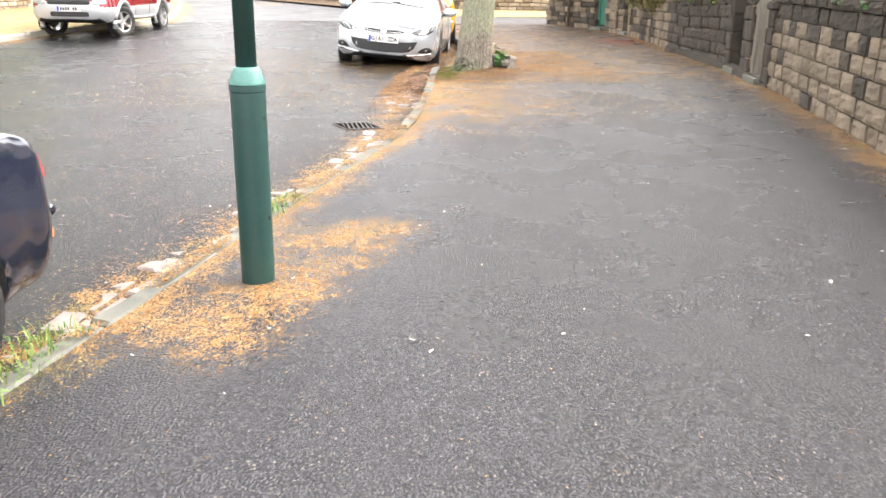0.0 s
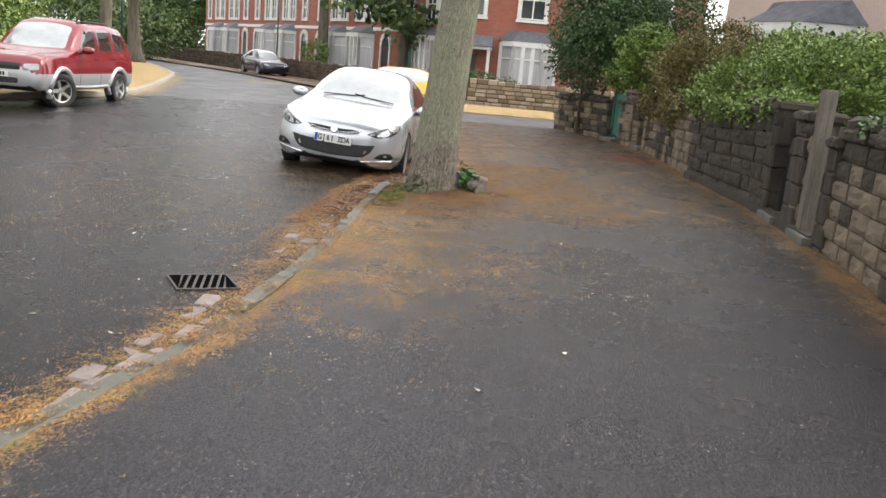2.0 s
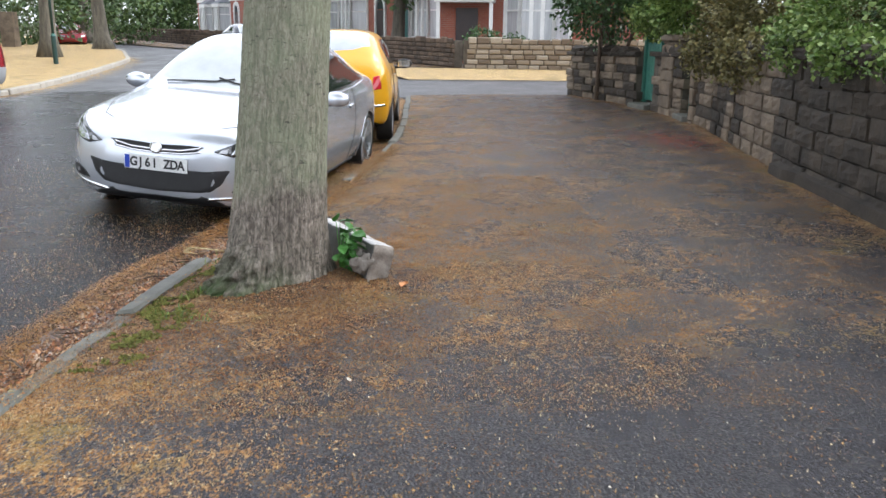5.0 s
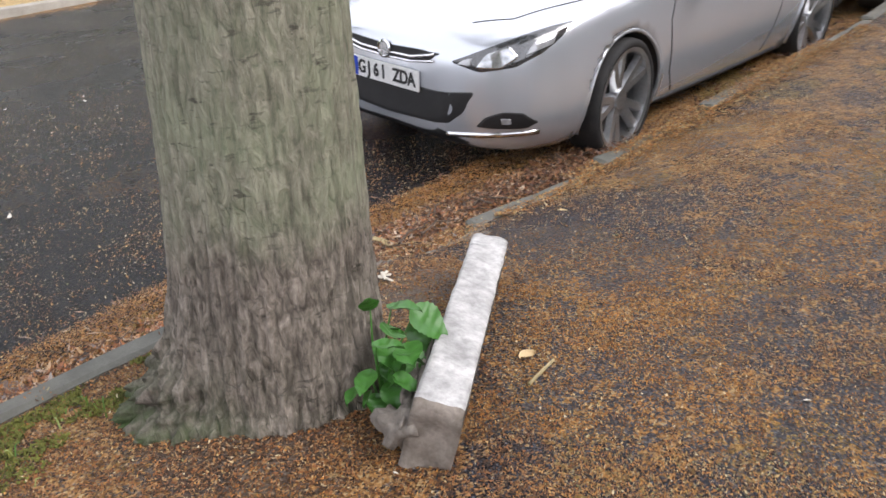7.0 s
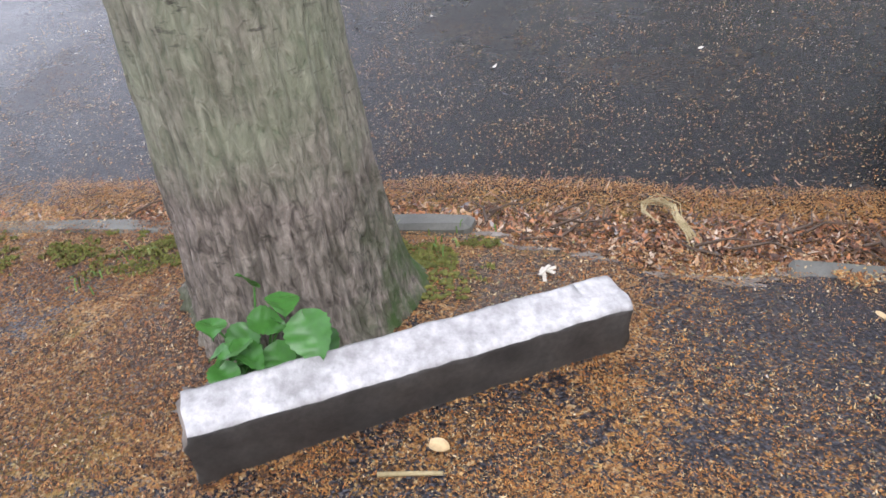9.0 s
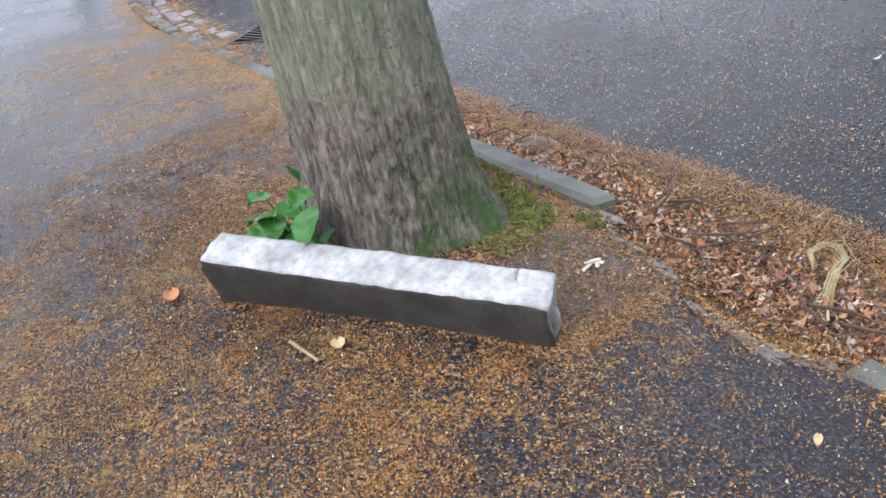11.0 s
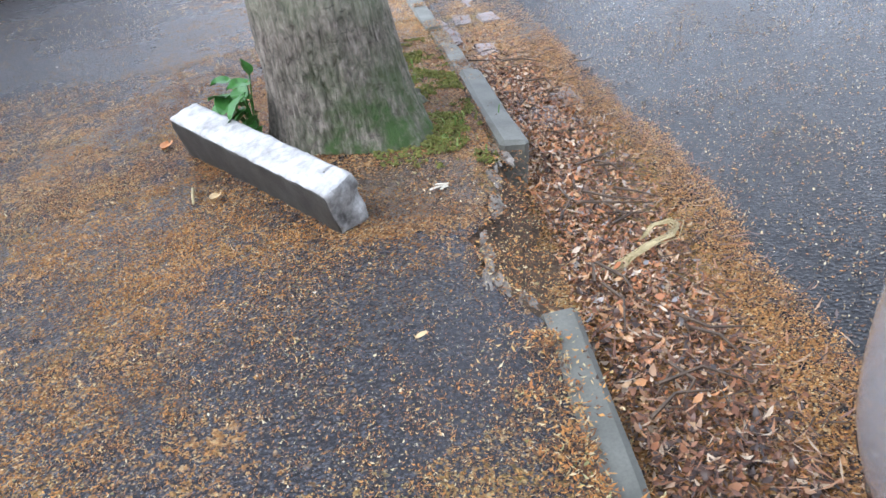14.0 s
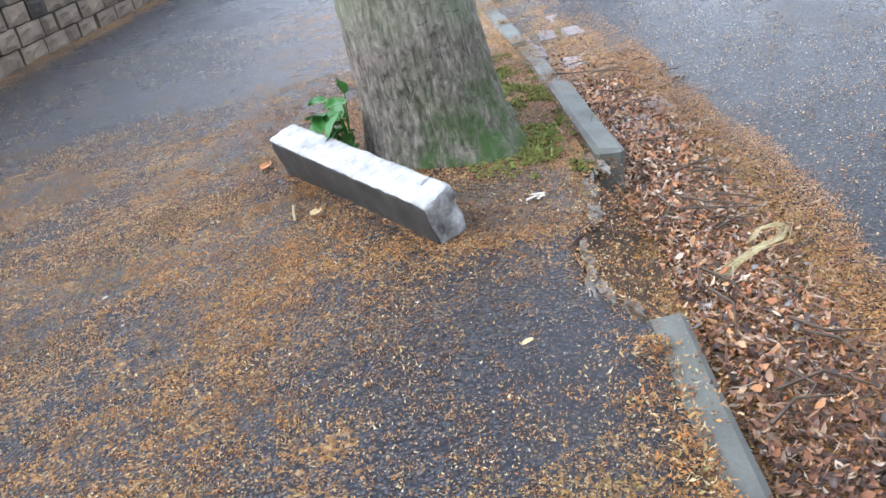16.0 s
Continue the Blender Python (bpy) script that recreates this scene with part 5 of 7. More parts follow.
    hl = c.pair("headlight", [(0.44, 0.655), (0.54, 0.70), (0.67, 0.765), (0.79, 0.825), (0.845, 0.84), (0.858, 0.785), (0.83, 0.71), (0.76, 0.65), (0.6, 0.615)], "front", M_HEADGLASS, off=0.005, label="swept-back clear headlight")
    for k, f in enumerate((False, True)):
        c.patch("lamp", [(0.58, 0.635), (0.62, 0.71), (0.71, 0.755), (0.765, 0.70), (0.7, 0.64)], "front", M_LAMPIN, 0.008, hl[k], "bright headlamp reflector", flip=f)
        c.patch("lamp", [(0.775, 0.7), (0.785, 0.775), (0.832, 0.8), (0.838, 0.745)], "front", M_LENS, 0.008, hl[k], "clear side lamp", flip=f)
        c.patch("lamp", [(0.49, 0.65), (0.52, 0.675), (0.57, 0.69), (0.56, 0.645)], "front", M_LENS, 0.008, hl[k], flip=f)
    c.patch("grille", [(-0.42, 0.69), (-0.3, 0.62), (0, 0.6), (0.3, 0.62), (0.42, 0.69), (0.3, 0.695), (0, 0.68), (-0.3, 0.695)], "front", M_BLACK, 0.004)
    for z0, z1 in ((0.64, 0.68), (0.615, 0.648)):
        c.seam("grille_bar", [(-0.36, z1), (-0.2, z0 + 0.006), (0, z0), (0.2, z0 + 0.006), (0.36, z1)], "front", M_CHROME, 0.008, 0.01, label="chrome grille bar")
    bm = revolve(bmesh.new(), [(0.047, -0.004), (0.05, 0.004), (0.04, 0.008), (0.036, 0.003)], 24)
    ob = part("badge", bm, M_CHROME, c.thing, "round chrome badge")
    ob.matrix_basis = pose(-0.014, 0, 0.655, 0, -85, 0)
    c.patch("lower_intake", [(-0.63, 0.53), (-0.57, 0.41), (-0.46, 0.32), (0, 0.295), (0.46, 0.32), (0.57, 0.41), (0.63, 0.53), (0.4, 0.5), (0, 0.49), (-0.4, 0.5)], "front", M_BLACK, 0.004, label="wide black air intake")
    c.plate("front", 0.525, "GJ61 ZDA", -0.006)
    fg = c.pair("fog_lamp", [(0.58, 0.335), (0.64, 0.40), (0.72, 0.435), (0.8, 0.43), (0.845, 0.37), (0.8, 0.335)], "front", M_BLACK, off=0.004, label="fog lamp in a black surround")
    for k, f in enumerate((False, True)):
        c.patch("lamp", [(0.71, 0.365), (0.71, 0.4), (0.75, 0.4), (0.75, 0.365)], "front", M_LENS, 0.008, fg[k], flip=f)
    for sg in (1, -1):
        c.seam("bumper_blade", [(sg * 0.42, 0.27), (sg * 0.58, 0.29), (sg * 0.72, 0.305), (sg * 0.84, 0.315)], "front", M_CHROME, 0.016, -0.004, label="bright bumper blade")
    c.seam("bonnet_seam", [(0.2, -0.45), (0.34, -0.6), (0.8, -0.76), (1.3, -0.8)], "top", M_BLACK, 0.003)
    c.seam("bonnet_seam", [(0.2, 0.45), (0.34, 0.6), (0.8, 0.76), (1.3, 0.8)], "top", M_BLACK, 0.003)
    for sg in (1, -1):
        c.seam("wiper", [(1.4, sg * 0.55), (1.44, sg * 0.1), (1.5, -sg * 0.1)], "top", M_BLACK, 0.008, 0.014, label="black wiper blade")
    c.mirror_pair(1.72, 1.0, 0.99, M_SILVER)


def yellow_hatch():
    st = [[0.0, 0.3, 0.62, 0.68, 0.45, 0.56, 0.5, 0.3], [0.12, 0.22, 0.72, 0.8, 0.62, 0.7, 0.64, 0.4], [0.45, 0.18, 0.82, 0.93, 0.72, 0.79, 0.74, 0.5], [0.85, 0.18, 0.88, 1.0, 0.75, 0.81, 0.77, 0.58],
          [1.3, 0.18, 0.92, 1.36, 0.75, 0.81, 0.77, 0.58], [1.7, 0.18, 0.94, 1.48, 0.75, 0.81, 0.77, 0.56], [2.3, 0.18, 0.96, 1.49, 0.75, 0.81, 0.77, 0.55], [2.9, 0.2, 0.97, 1.43, 0.75, 0.815, 0.77, 0.52],
          [3.25, 0.24, 0.96, 1.2, 0.73, 0.79, 0.74, 0.52], [3.45, 0.28, 0.88, 0.97, 0.66, 0.72, 0.68, 0.48], [3.54, 0.34, 0.74, 0.8, 0.5, 0.6, 0.55, 0.36]]
    # the tail stands towards the junction's near side, so the car is turned about
    m = pose(0.78, 22.06, -0.16, 0, 0, -93)
    c = Car("yellow_hatchback", "small yellow hatchback parked close to the kerb", st, m, M_YELLOW, (0.66, 2.96), 0.29, 0.81)
    c.wheels(0.2, 7, v_spoke=False)
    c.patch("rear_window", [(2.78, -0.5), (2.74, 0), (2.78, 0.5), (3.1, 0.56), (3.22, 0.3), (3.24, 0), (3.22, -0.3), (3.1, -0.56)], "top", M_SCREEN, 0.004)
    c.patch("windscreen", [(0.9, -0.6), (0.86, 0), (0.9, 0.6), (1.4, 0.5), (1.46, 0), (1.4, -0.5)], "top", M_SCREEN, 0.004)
    c.pair("side_window", [(1.15, 0.98), (1.35, 1.28), (1.8, 1.38), (2.4, 1.38), (2.8, 1.28), (2.85, 1.05), (2.0, 1.0)], "left", M_GLASS, off=0.004)
    c.pair("tail_light", [(0.56, 0.72), (0.57, 0.9), (0.66, 0.92), (0.69, 0.74)], "rear", M_REDLENS, off=0.01, label="red tail light in chrome rim")
    for sg in (1, -1):
        c.seam("bumper_trim", [(sg * 0.35, 0.52), (sg * 0.6, 0.52), (sg * 0.74, 0.53)], "rear", M_CHROME, 0.018, 0.006, label="chrome bumper strip")
    for sd in ("left", "right"):
        c.seam("door_seam", [(1.2, 0.95), (1.2, 0.5), (1.3, 0.25)], sd, M_BLACK)
        c.seam("door_seam", [(2.25, 1.0), (2.3, 0.6), (2.2, 0.25)], sd, M_BLACK)
        c.seam("door_handle", [(2.02, 0.86), (2.16, 0.86)], sd, M_CHROME, 0.014, 0.012)
    c.plate("rear", 0.62, "", -0.03, mat=M_YELLOW)
    c.mirror_pair(1.2, 0.92, 0.98, M_BLACK)


def red_offroader():
    st = [[0.0, 0.42, 0.74, 0.8, 0.66, 0.72, 0.66, 0.5], [0.08, 0.36, 0.86, 0.93, 0.76, 0.83, 0.77, 0.58], [0.3, 0.34, 0.96, 1.03, 0.8, 0.875, 0.82, 0.62], [0.9, 0.34, 1.03, 1.1, 0.82, 0.89, 0.84, 0.66],
          [1.25, 0.34, 1.06, 1.15, 0.82, 0.89, 0.84, 0.7], [1.65, 0.34, 1.08, 1.5, 0.82, 0.885, 0.84, 0.68], [1.95, 0.34, 1.09, 1.7, 0.82, 0.885, 0.84, 0.66], [2.6, 0.34, 1.1, 1.74, 0.82, 0.885, 0.84, 0.66],
          [3.5, 0.34, 1.11, 1.72, 0.82, 0.885, 0.84, 0.66], [3.85, 0.36, 1.1, 1.62, 0.81, 0.88, 0.83, 0.66], [4.05, 0.38, 1.05, 1.25, 0.8, 0.86, 0.82, 0.66], [4.15, 0.42, 0.9, 0.98, 0.72, 0.8, 0.75, 0.6]]
    u = Vector((0.15, 0.989)).normalized()
    n = Vector((-u.y, u.x))
    ax = Vector((-6.5, 20.55)) + n * 0.86
    fr = ax - u * 0.82
    m = pose(fr.x, fr.y, -0.17, 0, 0, math.degrees(math.atan2(u.y, u.x))) @ Matrix.Diagonal((1.07, 1.05, 1.06, 1))
    c = Car("red_offroad_car", "red and silver off-road car parked facing along the street", st, m, M_RED, (0.82, 3.32), 0.345, 0.9, (0.68, M_CLAD, False))
    c.wheels(0.22, 5, v_spoke=False, steer=-24)
    c.arches(M_CLAD, 0.065, 1.26)
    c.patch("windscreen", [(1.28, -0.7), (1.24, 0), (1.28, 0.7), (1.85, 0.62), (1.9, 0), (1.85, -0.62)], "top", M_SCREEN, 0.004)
    for o in ([(1.62, 1.14), (1.9, 1.56), (2.35, 1.62), (2.38, 1.14)], [(2.46, 1.14), (2.46, 1.62), (3.05, 1.62), (3.1, 1.14)], [(3.2, 1.14), (3.16, 1.6), (3.7, 1.56), (3.8, 1.2)]):
        c.pair("side_window", o, "left", M_GLASS, off=0.004)
    c.patch("grille", [(-0.5, 0.72), (-0.5, 0.86), (0.5, 0.86), (0.5, 0.72)], "front", M_BLACK, 0.006)
    c.pair("headlight", [(0.52, 0.72), (0.52, 0.85), (0.8, 0.87), (0.82, 0.74)], "front", M_LENS, off=0.008, label="rectangular headlight")
    c.patch("lower_intake", [(-0.45, 0.47), (-0.45, 0.58), (0.45, 0.58), (0.45, 0.47)], "front", M_BLACK, 0.006)
    c.plate("front", 0.64, "", -0.01)
    for sd in ("left", "right"):
        for x in (1.52, 2.42, 3.14):
            c.seam("door_seam", [(x, 1.1), (x, 0.7), (x + 0.02, 0.42)], sd, M_BLACK)
        for x in (2.2, 2.95):
            c.seam("door_handle", [(x, 1.0), (x + 0.14, 1.0)], sd, M_BLACK, 0.016, 0.012)
        c.seam("sill_step", [(1.25, 0.42), (2.1, 0.4), (2.9, 0.42)], sd, M_CLAD, 0.035, 0.01)
        c.seam("roof_rail", [(1.95, 1.7), (2.8, 1.73), (3.6, 1.7)], sd, M_BLACK, 0.018, 0.02)
    c.mirror_pair(1.62, 1.0, 1.16, M_RED, 1.1)
    c.seam("bonnet_seam", [(0.12, 0.5), (0.5, 0.66), (1.25, 0.74)], "top", M_BLACK, 0.004)
    c.seam("bonnet_seam", [(0.12, -0.5), (0.5, -0.66), (1.25, -0.74)], "top", M_BLACK, 0.004)


def saloon(name, label, m, mat, plate="rear"):
    st = [[0.0, 0.26, 0.56, 0.62, 0.45, 0.56, 0.5, 0.32], [0.15, 0.2, 0.66, 0.73, 0.66, 0.75, 0.68, 0.44], [0.6, 0.18, 0.76, 0.85, 0.78, 0.84, 0.79, 0.52], [1.15, 0.18, 0.86, 0.95, 0.79, 0.85, 0.81, 0.6],
          [1.7, 0.18, 0.9, 1.3, 0.79, 0.85, 0.81, 0.6], [2.1, 0.18, 0.92, 1.43, 0.79, 0.85, 0.81, 0.57], [2.9, 0.18, 0.94, 1.42, 0.79, 0.85, 0.81, 0.55], [3.5, 0.2, 0.95, 1.22, 0.79, 0.85, 0.8, 0.54],
          [3.85, 0.24, 0.92, 1.0, 0.74, 0.81, 0.75, 0.5], [4.05, 0.28, 0.82, 0.88, 0.68, 0.75, 0.7, 0.45], [4.12, 0.34, 0.72, 0.76, 0.56, 0.64, 0.58, 0.38]]
    c = Car(name, label, st, m, mat, (0.85, 3.35), 0.31, 0.85)
    c.wheels(0.2, 6, v_spoke=False)
    c.patch("windscreen", [(1.2, -0.62), (1.16, 0), (1.2, 0.62), (1.95, 0.5), (2.0, 0), (1.95, -0.5)], "top", M_SCREEN, 0.004)
    c.patch("rear_window", [(3.0, -0.46), (2.98, 0), (3.0, 0.46), (3.55, 0.52), (3.62, 0), (3.55, -0.52)], "top", M_SCREEN, 0.004)
    c.pair("side_window", [(1.55, 0.97), (2.0, 1.28), (2.5, 1.35), (3.0, 1.3), (3.4, 1.1), (3.3, 1.0), (2.2, 0.98)], "left", M_GLASS, off=0.004)
    c.pair("tail_light", [(0.5, 0.68), (0.52, 0.82), (0.72, 0.85), (0.78, 0.72)], "rear", M_REDLENS, off=0.008, label="red tail light")
    c.pair("indicator", [(0.6, 0.44), (0.6, 0.5), (0.74, 0.52), (0.77, 0.45)], "rear", M_AMBER, off=0.008, label="amber bumper lamp")
    c.pair("headlight", [(0.42, 0.56), (0.46, 0.66), (0.7, 0.7), (0.72, 0.6)], "front", M_LENS, off=0.008, label="clear headlight")
    for sg in (1, -1):
        c.seam("bumper_ledge", [(0.0, 0.56), (sg * 0.5, 0.56), (sg * 0.74, 0.56)], "rear", mat, 0.03, 0.01)
    c.plate("rear", 0.66, "", -0.02)
    return c


silver_coupe()
yellow_hatch()
red_offroader()
saloon("dark_blue_car", "glossy dark blue car parked beside the leafy gutter", pose(-5.0, -0.6, -0.2, 2, 0, 67), M_NAVY)
saloon("dark_hatchback", "dark parked car near the terrace wall", pose(-5.0, 50.5, -0.02, 0, 0, 117), M_NAVY)
saloon("red_hatchback", "red parked car under the far trees", pose(-17.5, 60.0, -0.02, 0, 0, 117), M_RED)

# ---- houses ----
def brick_mat(name, c1, c2, mortar, scale=1.0):
    m = Mat(name, 0.85)
    b = m.t.nodes.new("ShaderNodeTexBrick")
    mp = m.t.nodes.new("ShaderNodeMapping")
    mp.inputs["Rotation"].default_value = (radians(90), 0, 0)
    m.link(m.obj, mp.inputs[0])
    m.link(mp.outputs[0], b.inputs["Vector"])
    b.inputs["Color1"].default_value, b.inputs["Color2"].default_value, b.inputs["Mortar"].default_value = (*c1, 1), (*c2, 1), (*mortar, 1)
    b.inputs["Scale"].default_value = 1.0
    b.inputs["Brick Width"].default_value, b.inputs["Row Height"].default_value, b.inputs["Mortar Size"].default_value = 0.225, 0.075, 0.008
    n = m.noise(0.8, 5, 0.6)
    c = m.mix(m.ramp(n, (0.35, 0.0), (0.75, 0.4)), b.outputs["Color"], [v * 0.5 for v in c1])
    m.color(c).bump(b.outputs["Fac"], -0.3, 0.005)
    return m.m


M_BRICK = brick_mat("red_facing_brick", (0.3, 0.075, 0.045), (0.38, 0.11, 0.06), (0.3, 0.22, 0.18))
M_WHITEPAINT = simple("white_painted_trim", (0.72, 0.71, 0.68), (0.82, 0.81, 0.78), 3, 0.6, 0.15, 40)
M_PINK = simple("pale_pink_render", (0.5, 0.38, 0.33), (0.6, 0.47, 0.41), 1.5, 0.9, 0.3, 50)
M_SLATE = simple("blue_grey_slate", (0.08, 0.085, 0.1), (0.15, 0.16, 0.18), 5, 0.6, 0.5, 30)
M_WINGLASS = simple("house_window_glass", (0.03, 0.035, 0.04), (0.06, 0.07, 0.075), 1, 0.08, 0.0, 4, spec=0.8)
# Terrace and corner bay panes get a pale streaked base colour.
M_PALEPANE = simple("pale_streaked_window_glass", (0.42, 0.43, 0.44), (0.6, 0.61, 0.62), 1.5, 0.1, 0.0, 6, spec=0.8, coat=0.6, stretch=(6, 6, 0.4))
M_BLIND = simple("pale_blue_blind", (0.4, 0.55, 0.62), (0.5, 0.65, 0.7), 4, 0.7, 0.2, 60, stretch=(1, 1, 20))
M_DOOR = simple("teal_front_door", (0.05, 0.24, 0.22), (0.07, 0.3, 0.27), 4, 0.4, 0.1, 40)
M_DARKDOOR = simple("dark_front_door", (0.03, 0.02, 0.02), (0.05, 0.03, 0.025), 4, 0.4, 0.1, 40)


def sash(parent, x0, x1, z0, z1, y, arched=False, bars=2, surround=0.16):
    """A white-framed window standing on a wall's face at y; outside is -y."""
    w = new("window")
    w.parent = parent
    w.matrix_basis = pose((x0 + x1) / 2, y, z0)
    hw, h = (x1 - x0) / 2, z1 - z0
    bm = bmesh.new()
    for a, b, c, d in ((-hw - surround, -hw, -0.05, h), (hw, hw + surround, -0.05, h), (-hw - surround, hw + surround, h, h + surround * 1.3), (-hw - surround * 1.3, hw + surround * 1.3, -0.17, -0.05)):
        box(bm, a, b, -0.09, 0.02, c, d, 0.01)
    if arched:
        for k in range(9):
            a = math.pi * k / 8
            box(bm, -0.06, 0.06, -0.09, 0.02, -0.12, 0.12, 0.0, Matrix.Translation((math.cos(a) * (hw + surround / 2), 0, h + math.sin(a) * (hw + surround / 2))) @ pose(0, 0, 0, 0, 90 - math.degrees(a), 0))
    part("window_frame", bm, M_WHITEPAINT, w)
    part("pane", box_bm(-hw, hw, -0.012, 0.0, 0, h), M_WINGLASS, w)
    bm = bmesh.new()
    for k in range(bars + 1):
        xx = -hw + 2 * hw * k / bars
        box(bm, xx - 0.035, xx + 0.035, -0.05, -0.013, 0, h)
    for zz in (0.0, h * 0.5, h):
        box(bm, -hw, hw, -0.048, -0.014, zz - 0.03, zz + 0.03)
    part("glazing_bar", bm, M_WHITEPAINT, w)
    return w


def bay(parent, x, y, w, d, z0, z1, glass=M_WINGLASS, roof=M_SLATE, base_mat=None):
    b = new("bay_window")
    b.parent = parent
    b.matrix_basis = pose(x, y, 0)
    hw, iw = w / 2, w / 2 - d * 0.7
    P = [(-hw, 0.0), (-iw, -d), (iw, -d), (hw, 0.0)]
    def prism(z0, z1, grow=0.0):
        bm = bmesh.new()
        q = [(px * (1 + grow / hw), py - (grow if py < 0 else 0)) for px, py in P]
        lo, hi = [bm.verts.new((*p, z0)) for p in q], [bm.verts.new((*p, z1)) for p in q]
        for i in range(4):
            bm.faces.new((lo[i], lo[(i + 1) % 4], hi[(i + 1) % 4], hi[i]))
        bm.faces.new(lo[::-1])
        bm.faces.new(hi)
        return bm
    part("bay_base", prism(0, z0 - 0.08), base_mat or M_BRICK, b)
    part("bay_sill", prism(z0 - 0.08, z0, 0.06), M_WHITEPAINT, b)
    part("pane", prism(z0, z1, -0.05), glass, b)
    for (ax, ay), (bx, by) in zip(P, P[1:]):
        n = 3 if abs(bx - ax) > w * 0.35 else 1
        for k in range(n + 1):
            s = k / n
            px, py = ax + (bx - ax) * s, ay + (by - ay) * s
            part("mullion", box_bm(px - 0.08, px + 0.08, py - 0.07, py + 0.06, z0, z1), M_WHITEPAINT, b)
    part("transom", prism(z0 + (z1 - z0) * 0.66, z0 + (z1 - z0) * 0.66 + 0.07, 0.0), M_WHITEPAINT, b)
    part("bay_head", prism(z1, z1 + 0.25, 0.08), M_WHITEPAINT, b)
    bm = bmesh.new()
    q = [(px * 1.12, py * 1.12) for px, py in P]
    lo = [bm.verts.new((*p, z1 + 0.25)) for p in q]
    hi = [bm.verts.new((px * 0.75, py * 0.15, z1 + 0.75)) for px, py in P]
    for i in range(4):
        bm.faces.new((lo[i], lo[(i + 1) % 4], hi[(i + 1) % 4], hi[i]))
    bm.faces.new(lo[::-1])
    bm.faces.new(hi)
    part("bay_roof", bm, roof, b)


def gable_roof(x0, x1, y0, y1, z, rise, over=0.3):
    bm = bmesh.new()
    ym = (y0 + y1) / 2
    v = [bm.verts.new(p) for p in ((x0 - over, y0 - over, z), (x1 + over, y0 - over, z), (x1 + over, ym, z + rise), (x0 - over, ym, z + rise), (x0 - over, y1 + over, z), (x1 + over, y1 + over, z))]
    bm.faces.new((v[0], v[1], v[2], v[3]))
    bm.faces.new((v[3], v[2], v[5], v[4]))
    bm.faces.new((v[0], v[3], v[4]))
    bm.faces.new((v[1], v[5], v[2]))
    bm.faces.new((v[0], v[4], v[5], v[1]))
    return bm


def terrace_house(m, w, label, door=M_DOOR, flip=False):
    h = empty("terraced_house", m, label, "house", "terraced houses")
    part("wall", box_bm(-w / 2, w / 2, 0, 8, -0.3, 6.4), M_BRICK, h)
    part("roof", gable_roof(-w / 2, w / 2, 0, 8, 6.4, 2.6, 0.05), M_SLATE, h)
    s = -1 if flip else 1
    bay(h, s * w * 0.2, -0.003, 2.6, 0.8, 0.9, 2.7, M_PALEPANE)
    part("band", box_bm(-w / 2, w / 2, -0.06, 0, 3.15, 3.35), M_WHITEPAINT, h, "white string course")
    for x in (s * w * 0.2 - 0.65, s * w * 0.2 + 0.65):
        sash(h, x - 0.45, x + 0.45, 3.85, 5.5, -0.003)
    sash(h, -s * w * 0.28 - 0.32, -s * w * 0.28 + 0.32, 3.85, 5.4, -0.003, True, 1)
    d = part("door", box_bm(-0.45, 0.45, -0.05, -0.003, 0.15, 2.2, bevel=0.01), door, h, "painted front door")
    d.matrix_basis = pose(-s * w * 0.28, 0, 0)
    bm = bmesh.new()
    box(bm, -0.62, -0.47, -0.1, -0.003, 0, 2.4)
    box(bm, 0.47, 0.62, -0.1, -0.003, 0, 2.4)
    for k in range(9):
        a = math.pi * k / 8
        box(bm, -0.09, 0.09, -0.1, -0.003, -0.13, 0.13, 0.0, Matrix.Translation((math.cos(a) * 0.545, 0, 2.4 + math.sin(a) * 0.545)) @ pose(0, 0, 0, 0, 90 - math.degrees(a), 0))
    f = part("door_surround", bm, M_WHITEPAINT, h, "white arched door surround")
    f.matrix_basis = pose(-s * w * 0.28, 0, 0)
    fl = part("fanlight", box_bm(-0.45, 0.45, -0.03, -0.002, 2.24, 2.75), M_WINGLASS, h)
    fl.matrix_basis = pose(-s * w * 0.28, 0, 0)
    part("chimney", box_bm(w / 2 - 0.9, w / 2 - 0.1, 3.4, 4.6, 8.0, 10.2, bevel=0.03), M_BRICK, h)
    return h


# terrace behind the far wall; its front looks to the street
u = Vector((-0.47, 0.883))
ang = math.degrees(math.atan2(-u.y, -u.x))
for i in range(7):
    c = Vector((4.6, 47.0)) + u * (3.0 + 6.0 * i)
    terrace_house(pose(c.x, c.y, 0.05, 0, 0, ang), 5.98, "two-storey red brick terraced house with white bay window", M_DOOR if i % 2 == 0 else M_DARKDOOR, i % 2 == 1)

# corner house
ch = empty("corner_house", pose(8.6, 40.6, 0, 0, 0, -13), "red brick corner house with white-framed bays and slate porch", "house")
part("wall", box_bm(-5.2, 6.5, 0, 9, -0.3, 6.6), M_BRICK, ch)
part("roof", gable_roof(-5.2, 6.5, 0, 9, 6.6, 3.0), M_SLATE, ch)
bay(ch, -1.2, -0.003, 2.6, 0.9, 0.9, 2.6, M_PALEPANE)
bay(ch, 4.4, -0.003, 2.6, 0.9, 0.9, 2.6, M_PALEPANE)
for x in (-4.0, -1.2, 4.4):
    sash(ch, x - 0.55, x + 0.55, 3.9, 5.6, -0.003)
